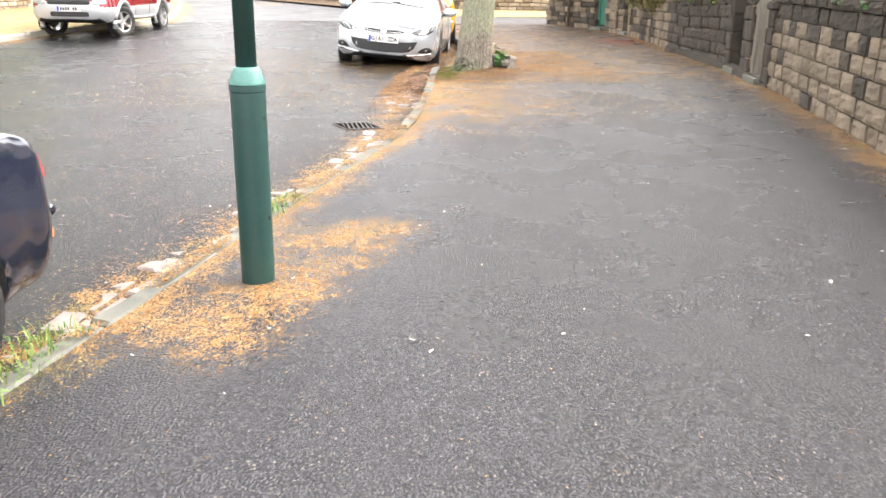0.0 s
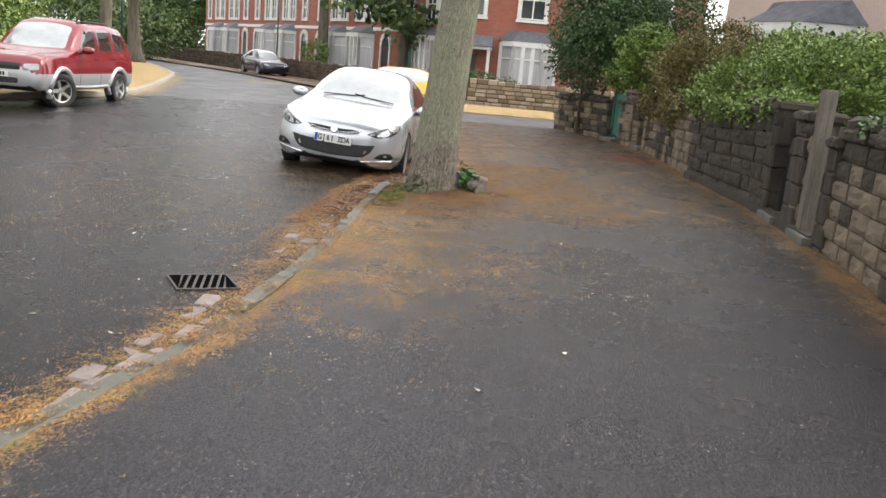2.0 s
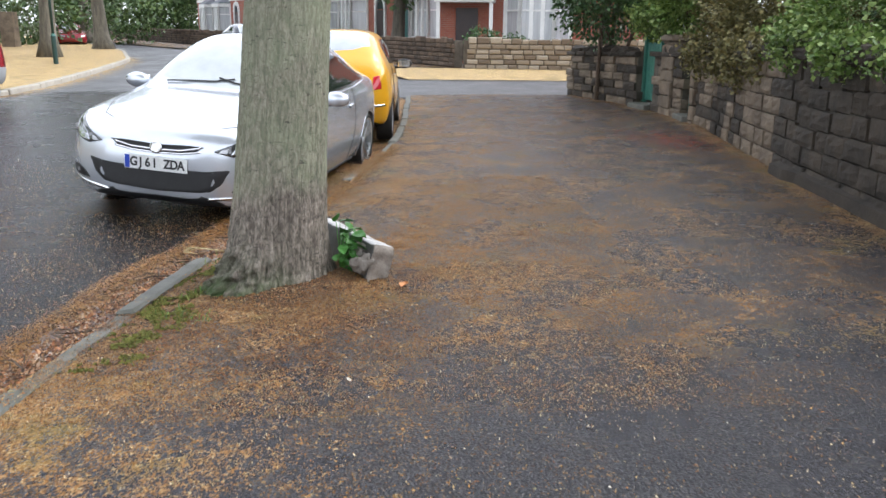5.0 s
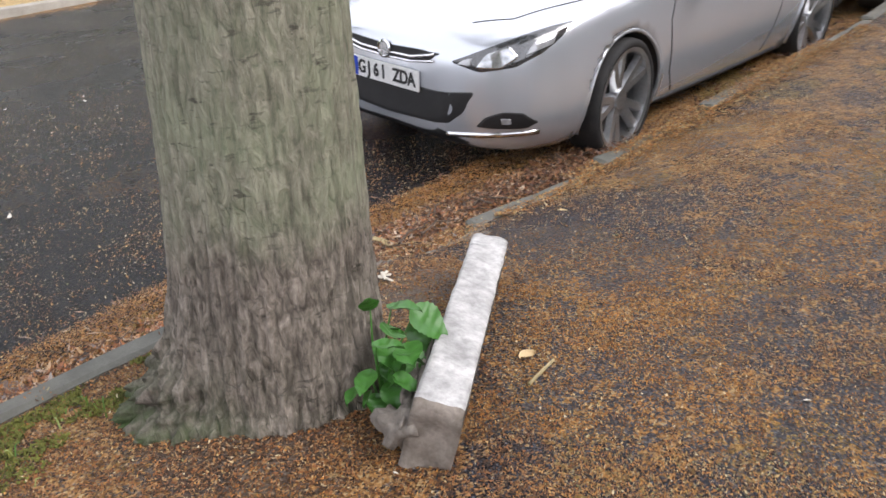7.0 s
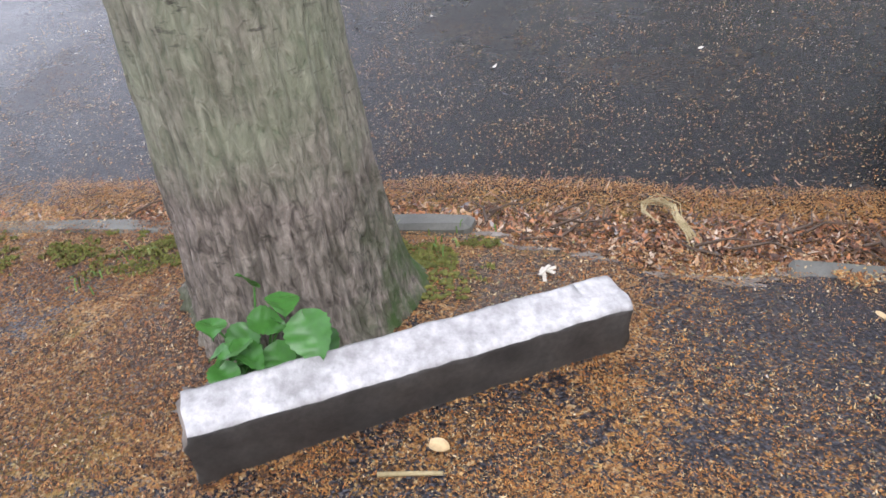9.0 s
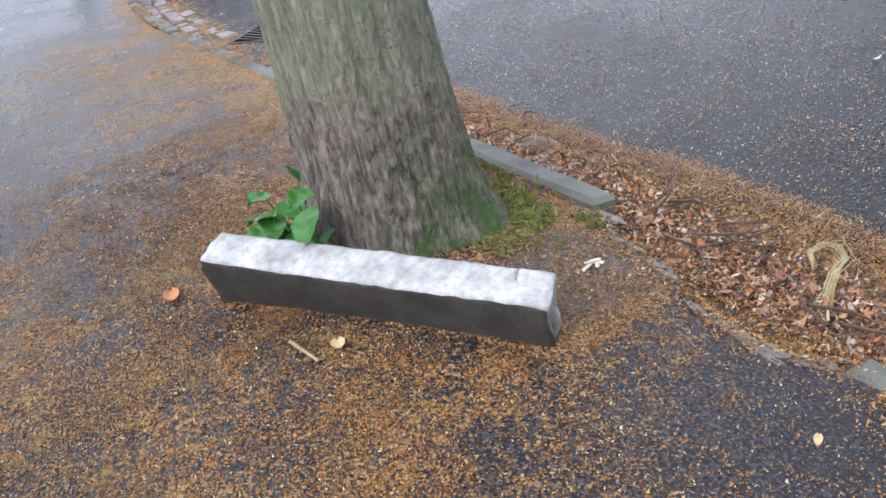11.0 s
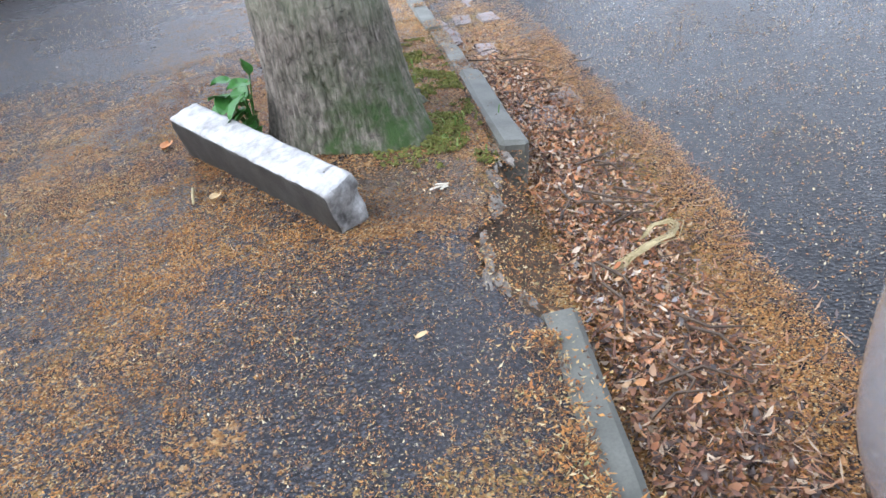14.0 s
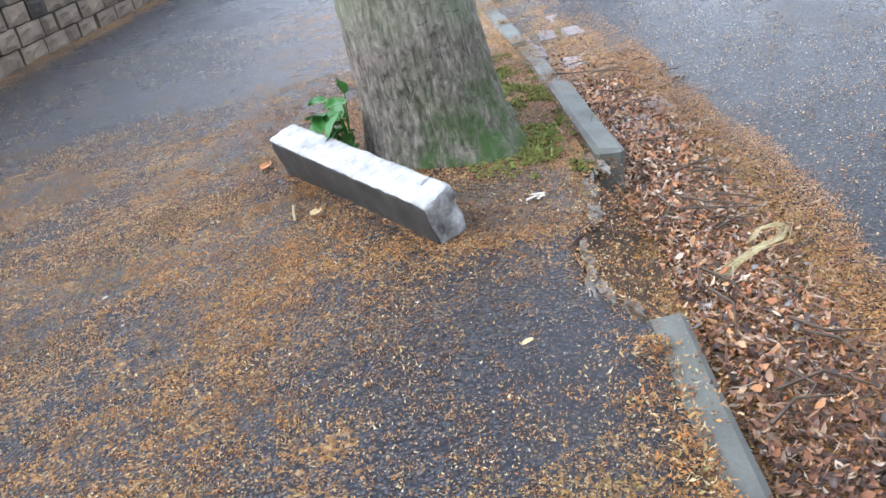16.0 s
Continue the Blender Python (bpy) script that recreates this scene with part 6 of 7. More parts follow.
part("porch", box_bm(-5.25, -2.9, -0.9, -0.003, 2.35, 2.5, bevel=0.02), M_WHITEPAINT, ch, "white porch beam")
part("porch_roof", gable_roof(-5.2, -2.95, -0.9, -0.1, 2.5, 0.5, 0.1), M_SLATE, ch)
for x in (-5.1, -3.0):
    part("porch_post", box_bm(x - 0.07, x + 0.07, -0.85, -0.7, 0.0, 2.35, bevel=0.01), M_WHITEPAINT, ch)
part("door", box_bm(-4.5, -3.6, -0.06, -0.003, 0.1, 2.15, bevel=0.01), M_DARKDOOR, ch, "dark front door in shade")
part("drainpipe", tube(bmesh.new(), [(1.4, -0.07, 0), (1.4, -0.07, 6.4)], 0.05, 10), M_DARKDOOR, ch)

# villa behind the shrubs
vh = empty("rendered_villa", pose(9.4, 18.6, 0.4, 0, 0, -68), "pink rendered villa with slate-roofed bay and pale window blind", "house")
part("wall", box_bm(-3.2, 9.0, 0, 8, -0.6, 6.5), M_PINK, vh)
part("roof", gable_roof(-3.2, 9.0, 0, 8, 6.5, 3.0), M_SLATE, vh)
bay(vh, -0.9, -0.003, 2.6, 0.9, 0.8, 2.3, M_BLIND, M_SLATE, M_PINK)
bay(vh, 4.6, -0.003, 3.0, 0.9, 0.7, 2.9, M_BLIND, M_SLATE, M_PINK)
for x in (-0.9, 4.6):
    sash(vh, x - 0.6, x + 0.6, 3.8, 5.4, -0.003)
part("eave_board", box_bm(-3.4, 9.1, -0.35, -0.004, 6.2, 6.45), simple("yellow_timber", (0.5, 0.33, 0.05), (0.6, 0.4, 0.08), 4, 0.6, 0.1), vh)
part("door", box_bm(1.4, 2.4, -0.06, -0.003, 0.2, 2.2, bevel=0.01), M_DARKDOOR, vh)

# ---- far walls ----
def rubble_wall(name, pts, h, label, seed, mat=None):
    thing = empty(name, pose(0, 0, 0), label, "wall", kind="structure")
    rs = random.Random(seed)
    bits_v, bits_f = [], []
    for (ax, ay, az), (bx, by, bz) in zip(pts, pts[1:]):
        a, b = Vector((ax, ay)), Vector((bx, by))
        L = (b - a).length
        d = (b - a) / L
        n = Vector((d.y, -d.x))
        bm = box_bm(0, L, -0.16, 0.16, -0.2, h - 0.05, m=Matrix.Translation((ax, ay, az)) @ pose(0, 0, 0, 0, 0, math.degrees(math.atan2(d.y, d.x))))
        part("core", bm, M_JOINT, thing)
        for c in range(6):
            s = rs.uniform(0, 0.2)
            ch = h / 6
            while s < L - 0.1:
                w = min(rs.uniform(0.25, 0.5), L - s)
                z0, z1 = az + c * ch + 0.008, az + (c + 1) * ch - 0.008 + (rs.uniform(0, 0.08) if c == 5 else 0)
                o = 0.16 + rs.uniform(0.015, 0.05)
                k = len(bits_v)
                for q, zz, oo in ((s + 0.01, z0, o - 0.02), (s + w - 0.01, z0, o - 0.02), (s + w - 0.01, z1, o - 0.02), (s + 0.01, z1, o - 0.02)):
                    for sg in (1,):
                        p = a + d * q + n * sg * oo
                        bits_v.append((p.x, p.y, zz))
                for q, zz in ((s + 0.04, z0 + 0.03), (s + w - 0.04, z0 + 0.03), (s + w - 0.04, z1 - 0.03), (s + 0.04, z1 - 0.03)):
                    p = a + d * q + n * (o + 0.02)
                    bits_v.append((p.x, p.y, zz))
                bits_f += [(k + 4, k + 5, k + 6, k + 7)] + [(k + i, k + (i + 1) % 4, k + 4 + (i + 1) % 4, k + 4 + i) for i in range(4)]
                s += w
    m = island_mat("rubble_stone_faces_" + name, ((0.0, (0.16, 0.12, 0.085)), (0.5, (0.3, 0.24, 0.17)), (1.0, (0.42, 0.36, 0.28))), 0.9) if mat is None else mat
    ob = put_mat(new("stones", mesh_from("stones", bits_v, bits_f)), m)
    ob.parent = thing
    tagged(ob, kind="stuff")


rubble_wall("wall_corner", [(4.05, 36.3, 0), (12.5, 35.0, 0), (30, 32.5, 0)], 1.02, "buff rubble stone garden wall with upright copings", 3)
rubble_wall("wall_terrace", [(-25, 90, 0.05), (-14.2, 71, 0.05), (-8.6, 61, 0.05), (-3.8, 53, 0.05), (3.9, 36.5, 0)], 0.95, "dark brown stone wall before the terrace", 4,
            island_mat("dark_terrace_stone", ((0.0, (0.06, 0.045, 0.035)), (1.0, (0.17, 0.12, 0.085))), 0.9))
rubble_wall("wall_left", [(-20, 2, -0.1), (-14.2, 22, -0.05), (-12.6, 32, 0), (-14, 40, 0), (-20, 52, 0), (-30, 66, 0)], 1.0, "stone garden wall across the street", 5)

# ---- shrubs ----
def shrub(name, label, x, y, z, blobs, n, size, mat, seed, stems=6, droop=0.2):
    """Stems from one root with leaves thick round their ends. blobs: centre and radii."""
    t = empty(name, pose(x, y, z), label, "shrub")
    r = np.random.RandomState(seed)
    P = []
    tot = sum(b[3] * b[4] for b in blobs)
    for bx, by, bz, rx, rz in blobs:
        k = int(n * rx * rz / tot)
        d = r.normal(size=(k, 3))
        d /= np.linalg.norm(d, axis=1)[:, None]
        rad = r.uniform(0.25, 1, k) ** 0.45
        lump = np.array([1 + 0.45 * noise.noise(Vector(q * 3 + bx)) for q in d])
        P.append(np.array([bx, by, bz]) + d * (rad * lump)[:, None] * np.array([rx, rx, rz]))
        bm = bmesh.new()
        a = r.uniform(-0.15, 0.15, 2)
        part("stem", tube(bm, [(bx * 0.3 + a[0], by * 0.3 + a[1], -z - 0.1), (bx * 0.6, by * 0.6, bz * 0.5), (bx, by, bz)], [0.05, 0.035, 0.012], 6), M_TWIG, t)
    ob = put_mat(new("foliage", leaf_cloud(np.concatenate(P), size, seed, droop)), mat)
    ob.parent = t
    return t


# each stands behind the boundary wall, some leaning over it
shrub("evergreen_tree", "dense dark evergreen leaning over the wall end", 5.75, 24.4, 0.0, [(0, 0, 1.9, 1.0, 0.8), (0.1, -0.3, 2.9, 1.25, 1.0), (0.5, 0.2, 4.0, 1.2, 1.1), (-0.3, -1.0, 2.3, 0.9, 0.8), (0.6, -1.6, 2.7, 1.0, 1.0), (1.6, -1, 3.2, 1.4, 1.4)], 34000, 0.07, M_DARKLEAF, 21)
shrub("laurel_shrub", "bright glossy green shrub over the gates", 6.5, 21.4, 0.0, [(-0.1, 0, 1.75, 0.6, 0.5), (0, 0.3, 2.2, 0.75, 0.6), (0.3, -0.4, 2.0, 0.6, 0.55), (-0.3, 1.0, 1.6, 0.5, 0.4)], 16000, 0.065, M_LIGHTLEAF, 22)
shrub("bronze_shrub", "feathery bronze-green shrub spilling over the wall", 6.5, 18.2, 0.0, [(-0.2, 0, 1.65, 0.8, 0.55), (0, 0.8, 1.8, 0.8, 0.6), (0.2, -0.9, 1.8, 0.85, 0.6), (0.3, 0, 2.3, 0.8, 0.5), (-0.55, -0.2, 1.35, 0.4, 0.35), (-0.75, 0.5, 1.1, 0.38, 0.34), (-0.8, -0.9, 1.05, 0.4, 0.36), (-0.8, -1.7, 1.1, 0.4, 0.32)], 36000, 0.045, M_BROWNLEAF, 23)
shrub("green_shrub", "loose bright green shrub arching over the dark wall", 5.9, 14.4, 0.0, [(-0.2, 0.4, 1.5, 0.65, 0.42), (0.1, -0.6, 1.7, 0.75, 0.5), (0.5, -1.4, 1.85, 0.8, 0.55), (-0.45, 1.0, 1.3, 0.42, 0.32), (0.5, 0.4, 2.0, 0.6, 0.5), (0.6, -2.4, 1.8, 0.8, 0.55), (-0.7, -0.3, 1.22, 0.4, 0.22), (-0.72, -1.3, 1.25, 0.42, 0.24), (-0.75, -2.2, 1.3, 0.4, 0.24)], 42000, 0.045, M_LIGHTLEAF, 24)
shrub("garden_shrub", "dark green garden shrub behind the wall", 8.0, 16.6, 0.0, [(0, 0, 1.5, 1.0, 0.9), (0.5, 1.5, 1.7, 1.1, 1.0), (0.8, -1.6, 1.4, 0.9, 0.8)], 8000, 0.09, M_DARKLEAF, 25)
shrub("ivy", "grey-green ivy trailing over the wall top", 3.55, 6.2, 0.0, [(0, 0, 1.22, 0.3, 0.14), (0.2, 0.8, 1.24, 0.32, 0.14), (-0.25, -0.8, 1.22, 0.3, 0.14), (0.5, 1.8, 1.25, 0.3, 0.13), (0.75, 2.7, 1.25, 0.3, 0.13)], 2200, 0.05, M_DARKLEAF, 26)
shrub("yellow_shrub", "yellow-green shrub by the terrace wall", -3.2, 56.0, 0.0, [(0, 0, 1.5, 0.8, 0.7)], 900, 0.14, M_LIGHTLEAF, 27)
shrub("hedge", "thick green hedge behind the wall across the street", -13.6, 30, 0.0, [(0, 0, 2.0, 1.9, 1.6), (-0.6, -4, 2.0, 2.0, 1.7), (-1.4, -8, 2.0, 2.2, 1.8), (-0.8, 4, 2.0, 2.0, 1.7), (-1.8, 8.5, 2.2, 2.4, 1.9), (-3, -12, 2.0, 2.4, 1.9), (-4.5, -17, 2, 2.4, 1.9)], 24000, 0.14, M_LIGHTLEAF, 28)
shrub("hedge", "dark overgrown hedge under the far trees", -20, 60, 0.0, [(0, 0, 2, 3, 2), (-5, 4, 2, 3, 2.2), (4, 6, 2, 3, 2), (-10, 8, 2.4, 4, 2.6), (-2, 12, 3, 4, 3), (-4, -8, 2, 3, 2)], 16000, 0.25, M_CROWN, 29)
shrub("hedge", "tall dark shrubbery where the street bends away", -16.6, 92, 0.0, [(0, 0, 2.5, 3, 2.5), (-3.5, 1, 2.5, 3, 2.5), (-7.5, 2, 2.5, 3.2, 2.6), (1.5, 2, 5.5, 3, 2.5), (-3, 3, 6, 3.4, 2.8)], 14000, 0.3, M_CROWN, 33)
shrub("hedge", "clipped shrubs in the corner garden", 6.5, 38.2, 0.0, [(-1.6, 0, 0.9, 0.7, 0.5), (-0.4, 0, 0.8, 0.6, 0.4)], 1200, 0.09, M_DARKLEAF, 30)
bin_ = empty("wheelie_bin", pose(-20.0, 54.5, 0.05, 0, 0, 20), "brown wheeled refuse bin by a gate pillar", "bin")
part("bin_body", box_bm(-0.3, 0.3, -0.36, 0.36, 0.05, 1.0, bevel=0.04), simple("brown_plastic", (0.06, 0.03, 0.02), (0.09, 0.045, 0.03), 4, 0.5, 0.1), bin_)
part("lid", box_bm(-0.32, 0.32, -0.4, 0.38, 1.005, 1.08, bevel=0.03), M_BLACK, bin_)
pl = part("gate_pillar", box_bm(-0.35, 0.35, -0.35, 0.35, -0.1, 1.9, bevel=0.03), M_WALL)
pl.matrix_world = pose(-18.6, 54.0, 0)
tagged(pl, "square sandstone gate pillar across the street", "gate pillar")

# ---- fallen blossom, leaves and twigs ----
def bits(name, pts, zs, sizes, seed, mat, label, category, aspect=0.45, tilt=0.5, curl=0.25, pts_per=4):
    """Many small curled bits lying at the points, as one mesh."""
    r = np.random.RandomState(seed)
    n = len(pts)
    a = r.uniform(0, 2 * np.pi, n)
    d = np.stack([np.cos(a), np.sin(a), r.normal(0, tilt * 0.4, n)], 1)
    u = np.stack([-np.sin(a), np.cos(a), r.normal(0, tilt * 0.4, n)], 1)
    c = np.column_stack([pts, zs])
    s = sizes[:, None]
    w = s * aspect * r.uniform(0.5, 1.3, (n, 1))
    up = np.zeros((n, 3))
    up[:, 2] = 1
    k = s * curl * r.uniform(-0.4, 1.2, (n, 1))
    if pts_per == 4:
        v = np.stack([c - d * s * 0.5 + up * k, c + u * w * 0.5, c + d * s * 0.5 + up * k, c - u * w * 0.5], 1).reshape(-1, 3)
        loc = np.array([0, 1, 3, 1, 2, 3])
    else:
        v = np.stack([c - d * s * 0.5 + up * k, c - d * s * 0.15 + u * w * 0.5 + up * k * 0.3, c + d * s * 0.2 + u * w * 0.42 + up * k * 0.4, c + d * s * 0.55 + up * k * 1.2,
                      c + d * s * 0.2 - u * w * 0.42 + up * k * 0.6, c - d * s * 0.15 - u * w * 0.5 + up * k * 0.5, c], 1).reshape(-1, 3)
        loc = np.array([0, 1, 6, 1, 2, 6, 2, 3, 6, 3, 4, 6, 4, 5, 6, 5, 0, 6])
    m = 4 if pts_per == 4 else 7
    tri = (np.arange(n)[:, None] * m + loc).reshape(-1).astype(np.int32)
    nt = len(tri) // 3
    me = bpy.data.meshes.new(name)
    me.vertices.add(len(v))
    me.vertices.foreach_set("co", v.ravel())
    me.loops.add(len(tri))
    me.loops.foreach_set("vertex_index", tri)
    me.polygons.add(nt)
    me.polygons.foreach_set("loop_start", np.arange(nt, dtype=np.int32) * 3)
    me.polygons.foreach_set("loop_total", np.full(nt, 3, dtype=np.int32))
    me.update(calc_edges=True)
    ob = put_mat(new(name, me), mat)
    return tagged(ob, label, category, kind="stuff")


def patchy(x, y, f=1.0, seed=0.0):
    return np.array([0.5 + 0.5 * noise.fractal(Vector((a * 1.9 * f + seed, b * 1.9 * f, seed)), 0.7, 2.0, 4) for a, b in zip(x, y)])


r = np.random.RandomState(77)


def scatter(n, x0, x1, y0, y1, power, seed, base=0.0):
    x, y = r.uniform(x0, x1, n), r.uniform(y0, y1, n)
    keep = (x > kerb(y) + 0.0) & (x < wall_x(y) - 0.02) & (np.hypot(x - TREE[0], y - TREE[1]) > 0.25)
    x, y = x[keep], y[keep]
    p = np.minimum(litter(x, y), 1) * smooth(0.44, 0.59, 0.5 * patchy(x, y, 1.2, seed) + 0.5 * patchy(x, y, 7.0, seed + 4) + 0.28 * (litter(x, y) - 0.5)) + base
    keep = r.uniform(0, 1, len(x)) < p ** power
    return np.stack([x[keep], y[keep]], 1)


near = scatter(760000, -0.2, 2.9, 10.2, 15.2, 1.0, 3.0, 0.15)
extra = np.stack([r.normal(1.5, 0.5, 95000), r.normal(12.65, 0.75, 95000)], 1)
keep = (extra[:, 0] > kerb(extra[:, 1]) + 0.25) & (np.hypot(extra[:, 0] - TREE[0], extra[:, 1] - TREE[1]) > 0.4) & (extra[:, 0] < wall_x(extra[:, 1]) - 0.1) & (np.hypot(extra[:, 0] - 1.0, extra[:, 1] - 13.45) > 0.4)
keep &= r.uniform(0, 1, len(extra)) < smooth(0.47, 0.58, 0.5 * patchy(extra[:, 0], extra[:, 1], 1.6, 51.0) + 0.5 * patchy(extra[:, 0], extra[:, 1], 5.0, 52.0))
extra = extra[keep]
bits("fallen_blossom", extra, pave_z(extra[:, 0], extra[:, 1]) + 0.005, r.uniform(0.003, 0.011, len(extra)), 36, M_FLAKEORANGE, "orange clumps of fresh blossom on the asphalt", "blossom", 0.3, 0.9, 0.5)
foot = np.hypot(near[:, 0] - 0.7, near[:, 1] - 11.5) + 0.35 * (patchy(near[:, 0], near[:, 1], 2.5, 21.0) - 0.5) < 0.95
soil = np.hypot((near[:, 0] - 0.62) / 1.1, near[:, 1] - 12.65) + 0.2 * (patchy(near[:, 0], near[:, 1], 4.0, 22.0) - 0.5) < 0.42
brown, near = near[(foot | soil) & (r.uniform(0, 1, len(near)) < np.where(soil, 0.3, 0.7))], near[~(foot | soil)]
bits("fallen_blossom", near, pave_z(near[:, 0], near[:, 1]) + 0.003, r.uniform(0.003, 0.0095, len(near)), 1, M_FLAKE, "ochre and tan fallen blossom strewn on asphalt", "blossom", 0.34, 0.8, 0.4)
bits("fallen_blossom", brown, pave_z(brown[:, 0], brown[:, 1]) + 0.003, r.uniform(0.004, 0.015, len(brown)), 31, M_FLAKEBROWN, "brown sodden blossom and leaf bits round the tree foot", "blossom")
mid = scatter(480000, -3.2, 6.0, 1.0, 22.0, 1.0, 3.0, 0.06)
first = mid[(mid[:, 1] < 6.5 + r.normal(0, 1.0, len(mid))) & (r.uniform(0, 1, len(mid)) < 0.75)]
mid = mid[mid[:, 1] > 5.8]
bits("fallen_blossom", first, pave_z(first[:, 0], first[:, 1]) + 0.003, r.uniform(0.004, 0.012, len(first)), 32, M_FLAKEOLIVE, "olive and ochre damp blossom beside the lamp post", "blossom")
dull = (mid[:, 1] < 11.2) & (r.uniform(0, 1, len(mid)) < 0.85 - 0.75 * smooth(0.5, 0.6, patchy(mid[:, 0], mid[:, 1], 1.4, 25.0)))
faded, mid = mid[dull], mid[~dull]
bits("fallen_blossom", faded, pave_z(faded[:, 0], faded[:, 1]) + 0.003, r.uniform(0.005, 0.014, len(faded)), 34, M_FLAKEBROWN, "brown trodden blossom on the pavement", "blossom")
bits("fallen_blossom", mid, pave_z(mid[:, 0], mid[:, 1]) + 0.003, r.uniform(0.006, 0.015, len(mid)), 2, M_FLAKE, "ochre and tan fallen blossom strewn on asphalt", "blossom")

# pale stray specks, standing a little proud of the asphalt
n = 46000
x, y = r.uniform(-0.3, 5.2, n), r.uniform(7.5, 15.8, n)
k = (x > kerb(y) + 0.12) & (x < wall_x(y) - 0.1) & (np.hypot(x - TREE[0], y - TREE[1]) > 0.36) & (r.uniform(0, 1, n) < 0.25 + 0.75 * smooth(0.4, 0.6, patchy(x, y, 2.0, 61.0)))
x, y = x[k], y[k]
bits("fallen_blossom", np.stack([x, y], 1), pave_z(x, y) + 0.005, r.uniform(0.004, 0.011, len(x)), 62, M_SPECK, "pale cream and ochre blossom specks on dark asphalt", "blossom", 0.5, 1.6, 0.7)
n = 22000
y = r.uniform(9.0, 16.5, n)
x = kerb(y) - 0.6 - 4.2 * r.beta(1.0, 1.4, n)
k = r.uniform(0, 1, n) < 0.3 + 0.7 * smooth(0.4, 0.6, patchy(x, y, 1.6, 64.0))
x, y = x[k], y[k]
bits("road_blossom", np.stack([x, y], 1), road_z(x, y) + 0.005, r.uniform(0.004, 0.012, len(x)), 65, M_SPECK, "pale blossom specks on the wet road", "blossom", 0.5, 1.6, 0.7)

# leaf drift in the gutter
n = 44000
y = r.uniform(1.0, 18.5, n)
y[: n // 2] = r.uniform(11.0, 14.8, n // 2)
wdt = np.interp(y, [1, 9, 11, 13, 15, 18.5], [0.68, 0.62, 0.54, 0.56, 0.6, 0.5])
e = r.beta(1.3, 1.5, n) * wdt
x = kerb(y) - 0.01 - e
far = (np.hypot(x + 1.13, y - 8.12) > 0.24) & ((y > 9.5) | (r.uniform(0, 1, n) < np.where(y < 7.8, 0.3, 0.8)))
x, y, e = x[far], y[far], e[far]
n = len(x)
z = gutter_z(y) + 0.012 + np.where(y < 9.5, 0.025, 0.07) * r.uniform(0, 1, n) * np.exp(-((e - 0.15) / 0.3) ** 2)
size = np.where(y < 10, 0.55, 0.9) * np.where(r.uniform(0, 1, n) < 0.5, 0.45, 1.0) * r.uniform(0.01, 0.038, n)
rot = (np.abs(y - 8.7) < 1.4 + r.normal(0, 0.4, n)) | (y > 13.65 + r.normal(0, 0.3, n)) | (r.uniform(0, 1, n) < 0.15)
bits("leaf_litter", np.stack([x, y], 1)[rot], z[rot], size[rot], 35, M_LEAFDARK, "dark rotting leaf litter in the gutter", "leaf litter", 0.48, 1.0, 0.45, 7)
x, y, z, size = x[~rot], y[~rot], z[~rot], size[~rot]
bits("leaf_litter", np.stack([x, y], 1), z, size, 4, M_LEAFLITTER, "damp brown leaf litter drifted in the gutter", "leaf litter", 0.44, 1.1, 0.45, 7)
n = 64000
y = r.uniform(1.0, 17.5, n)
y[: n // 2] = r.uniform(10.5, 14.8, n // 2)
e = np.interp(y, [1, 9, 11, 13, 15, 18.5], [0.78, 0.7, 0.6, 0.61, 0.66, 0.5]) + 0.02 * np.sin(3.1 * y) + 0.014 * np.sin(9.7 * y + 1) + 0.02 * patchy(0 * y, y, 6.0, 3.0) + r.normal(0, 0.02, n) - np.abs(r.normal(0, 0.12, n))
k = (np.hypot(kerb(y) - e + 1.13, y - 8.12) > 0.24) & ((y > 9) | (r.uniform(0, 1, n) < 0.12 + 0.45 * smooth(0.5, 0.6, patchy(y * 0, y, 1.5, 5.0))))
e, y = e[k], y[k]
n = len(y)
for sel, mat, tone in ((y < 9.5, M_FLAKEBROWN, "brown"), (y >= 9.5, M_FLAKEORANGE, "orange")):
    q, w = y[sel], e[sel]
    bits("fallen_blossom", np.stack([kerb(q) - w, q], 1), road_z(kerb(q) - w, q) + 0.012 + 0.02 * r.uniform(0, 1, len(q)), r.uniform(0.004, 0.011, len(q)), 5, mat, tone + " blossom drift edging the road", "blossom")
n = 16000
x, y = r.uniform(-6, 0.6, n), r.uniform(1, 17, n)
k = (x < kerb(y) - 0.7)
x, y = x[k], y[k]
bits("road_blossom", np.stack([x, y], 1), road_z(x, y) + 0.004, r.uniform(0.005, 0.018, len(x)), 6, M_FLAKE, "stray blossom bits on the wet road", "blossom")
# shredded stems and bark among the leaves
n = 5000
y = np.where(r.uniform(0, 1, n) < 0.6, r.uniform(10.6, 15.0, n), r.uniform(1, 18, n))
e = r.uniform(0.02, 0.66, n)
x = kerb(y) - e
k = np.hypot(x + 1.13, y - 8.12) > 0.26
x, y, e = x[k], y[k], e[k]
n = len(x)
bits("shredded_stems", np.stack([x, y], 1), gutter_z(y) + 0.03 + 0.06 * r.uniform(0, 1, n), r.uniform(0.02, 0.075, n), 18, M_LEAFDARK, "shredded stems and bark in the gutter", "leaf litter", 0.1, 0.7, 0.15)
n = 42000
y = r.uniform(9.5, 15.5, n)
x = kerb(y) - 0.62 - 2.7 * r.beta(1.0, 1.7, n)
k = r.uniform(0, 1, n) < 0.15 + smooth(0.48, 0.62, patchy(x, y, 1.5, 11.0))
x, y = x[k], y[k]
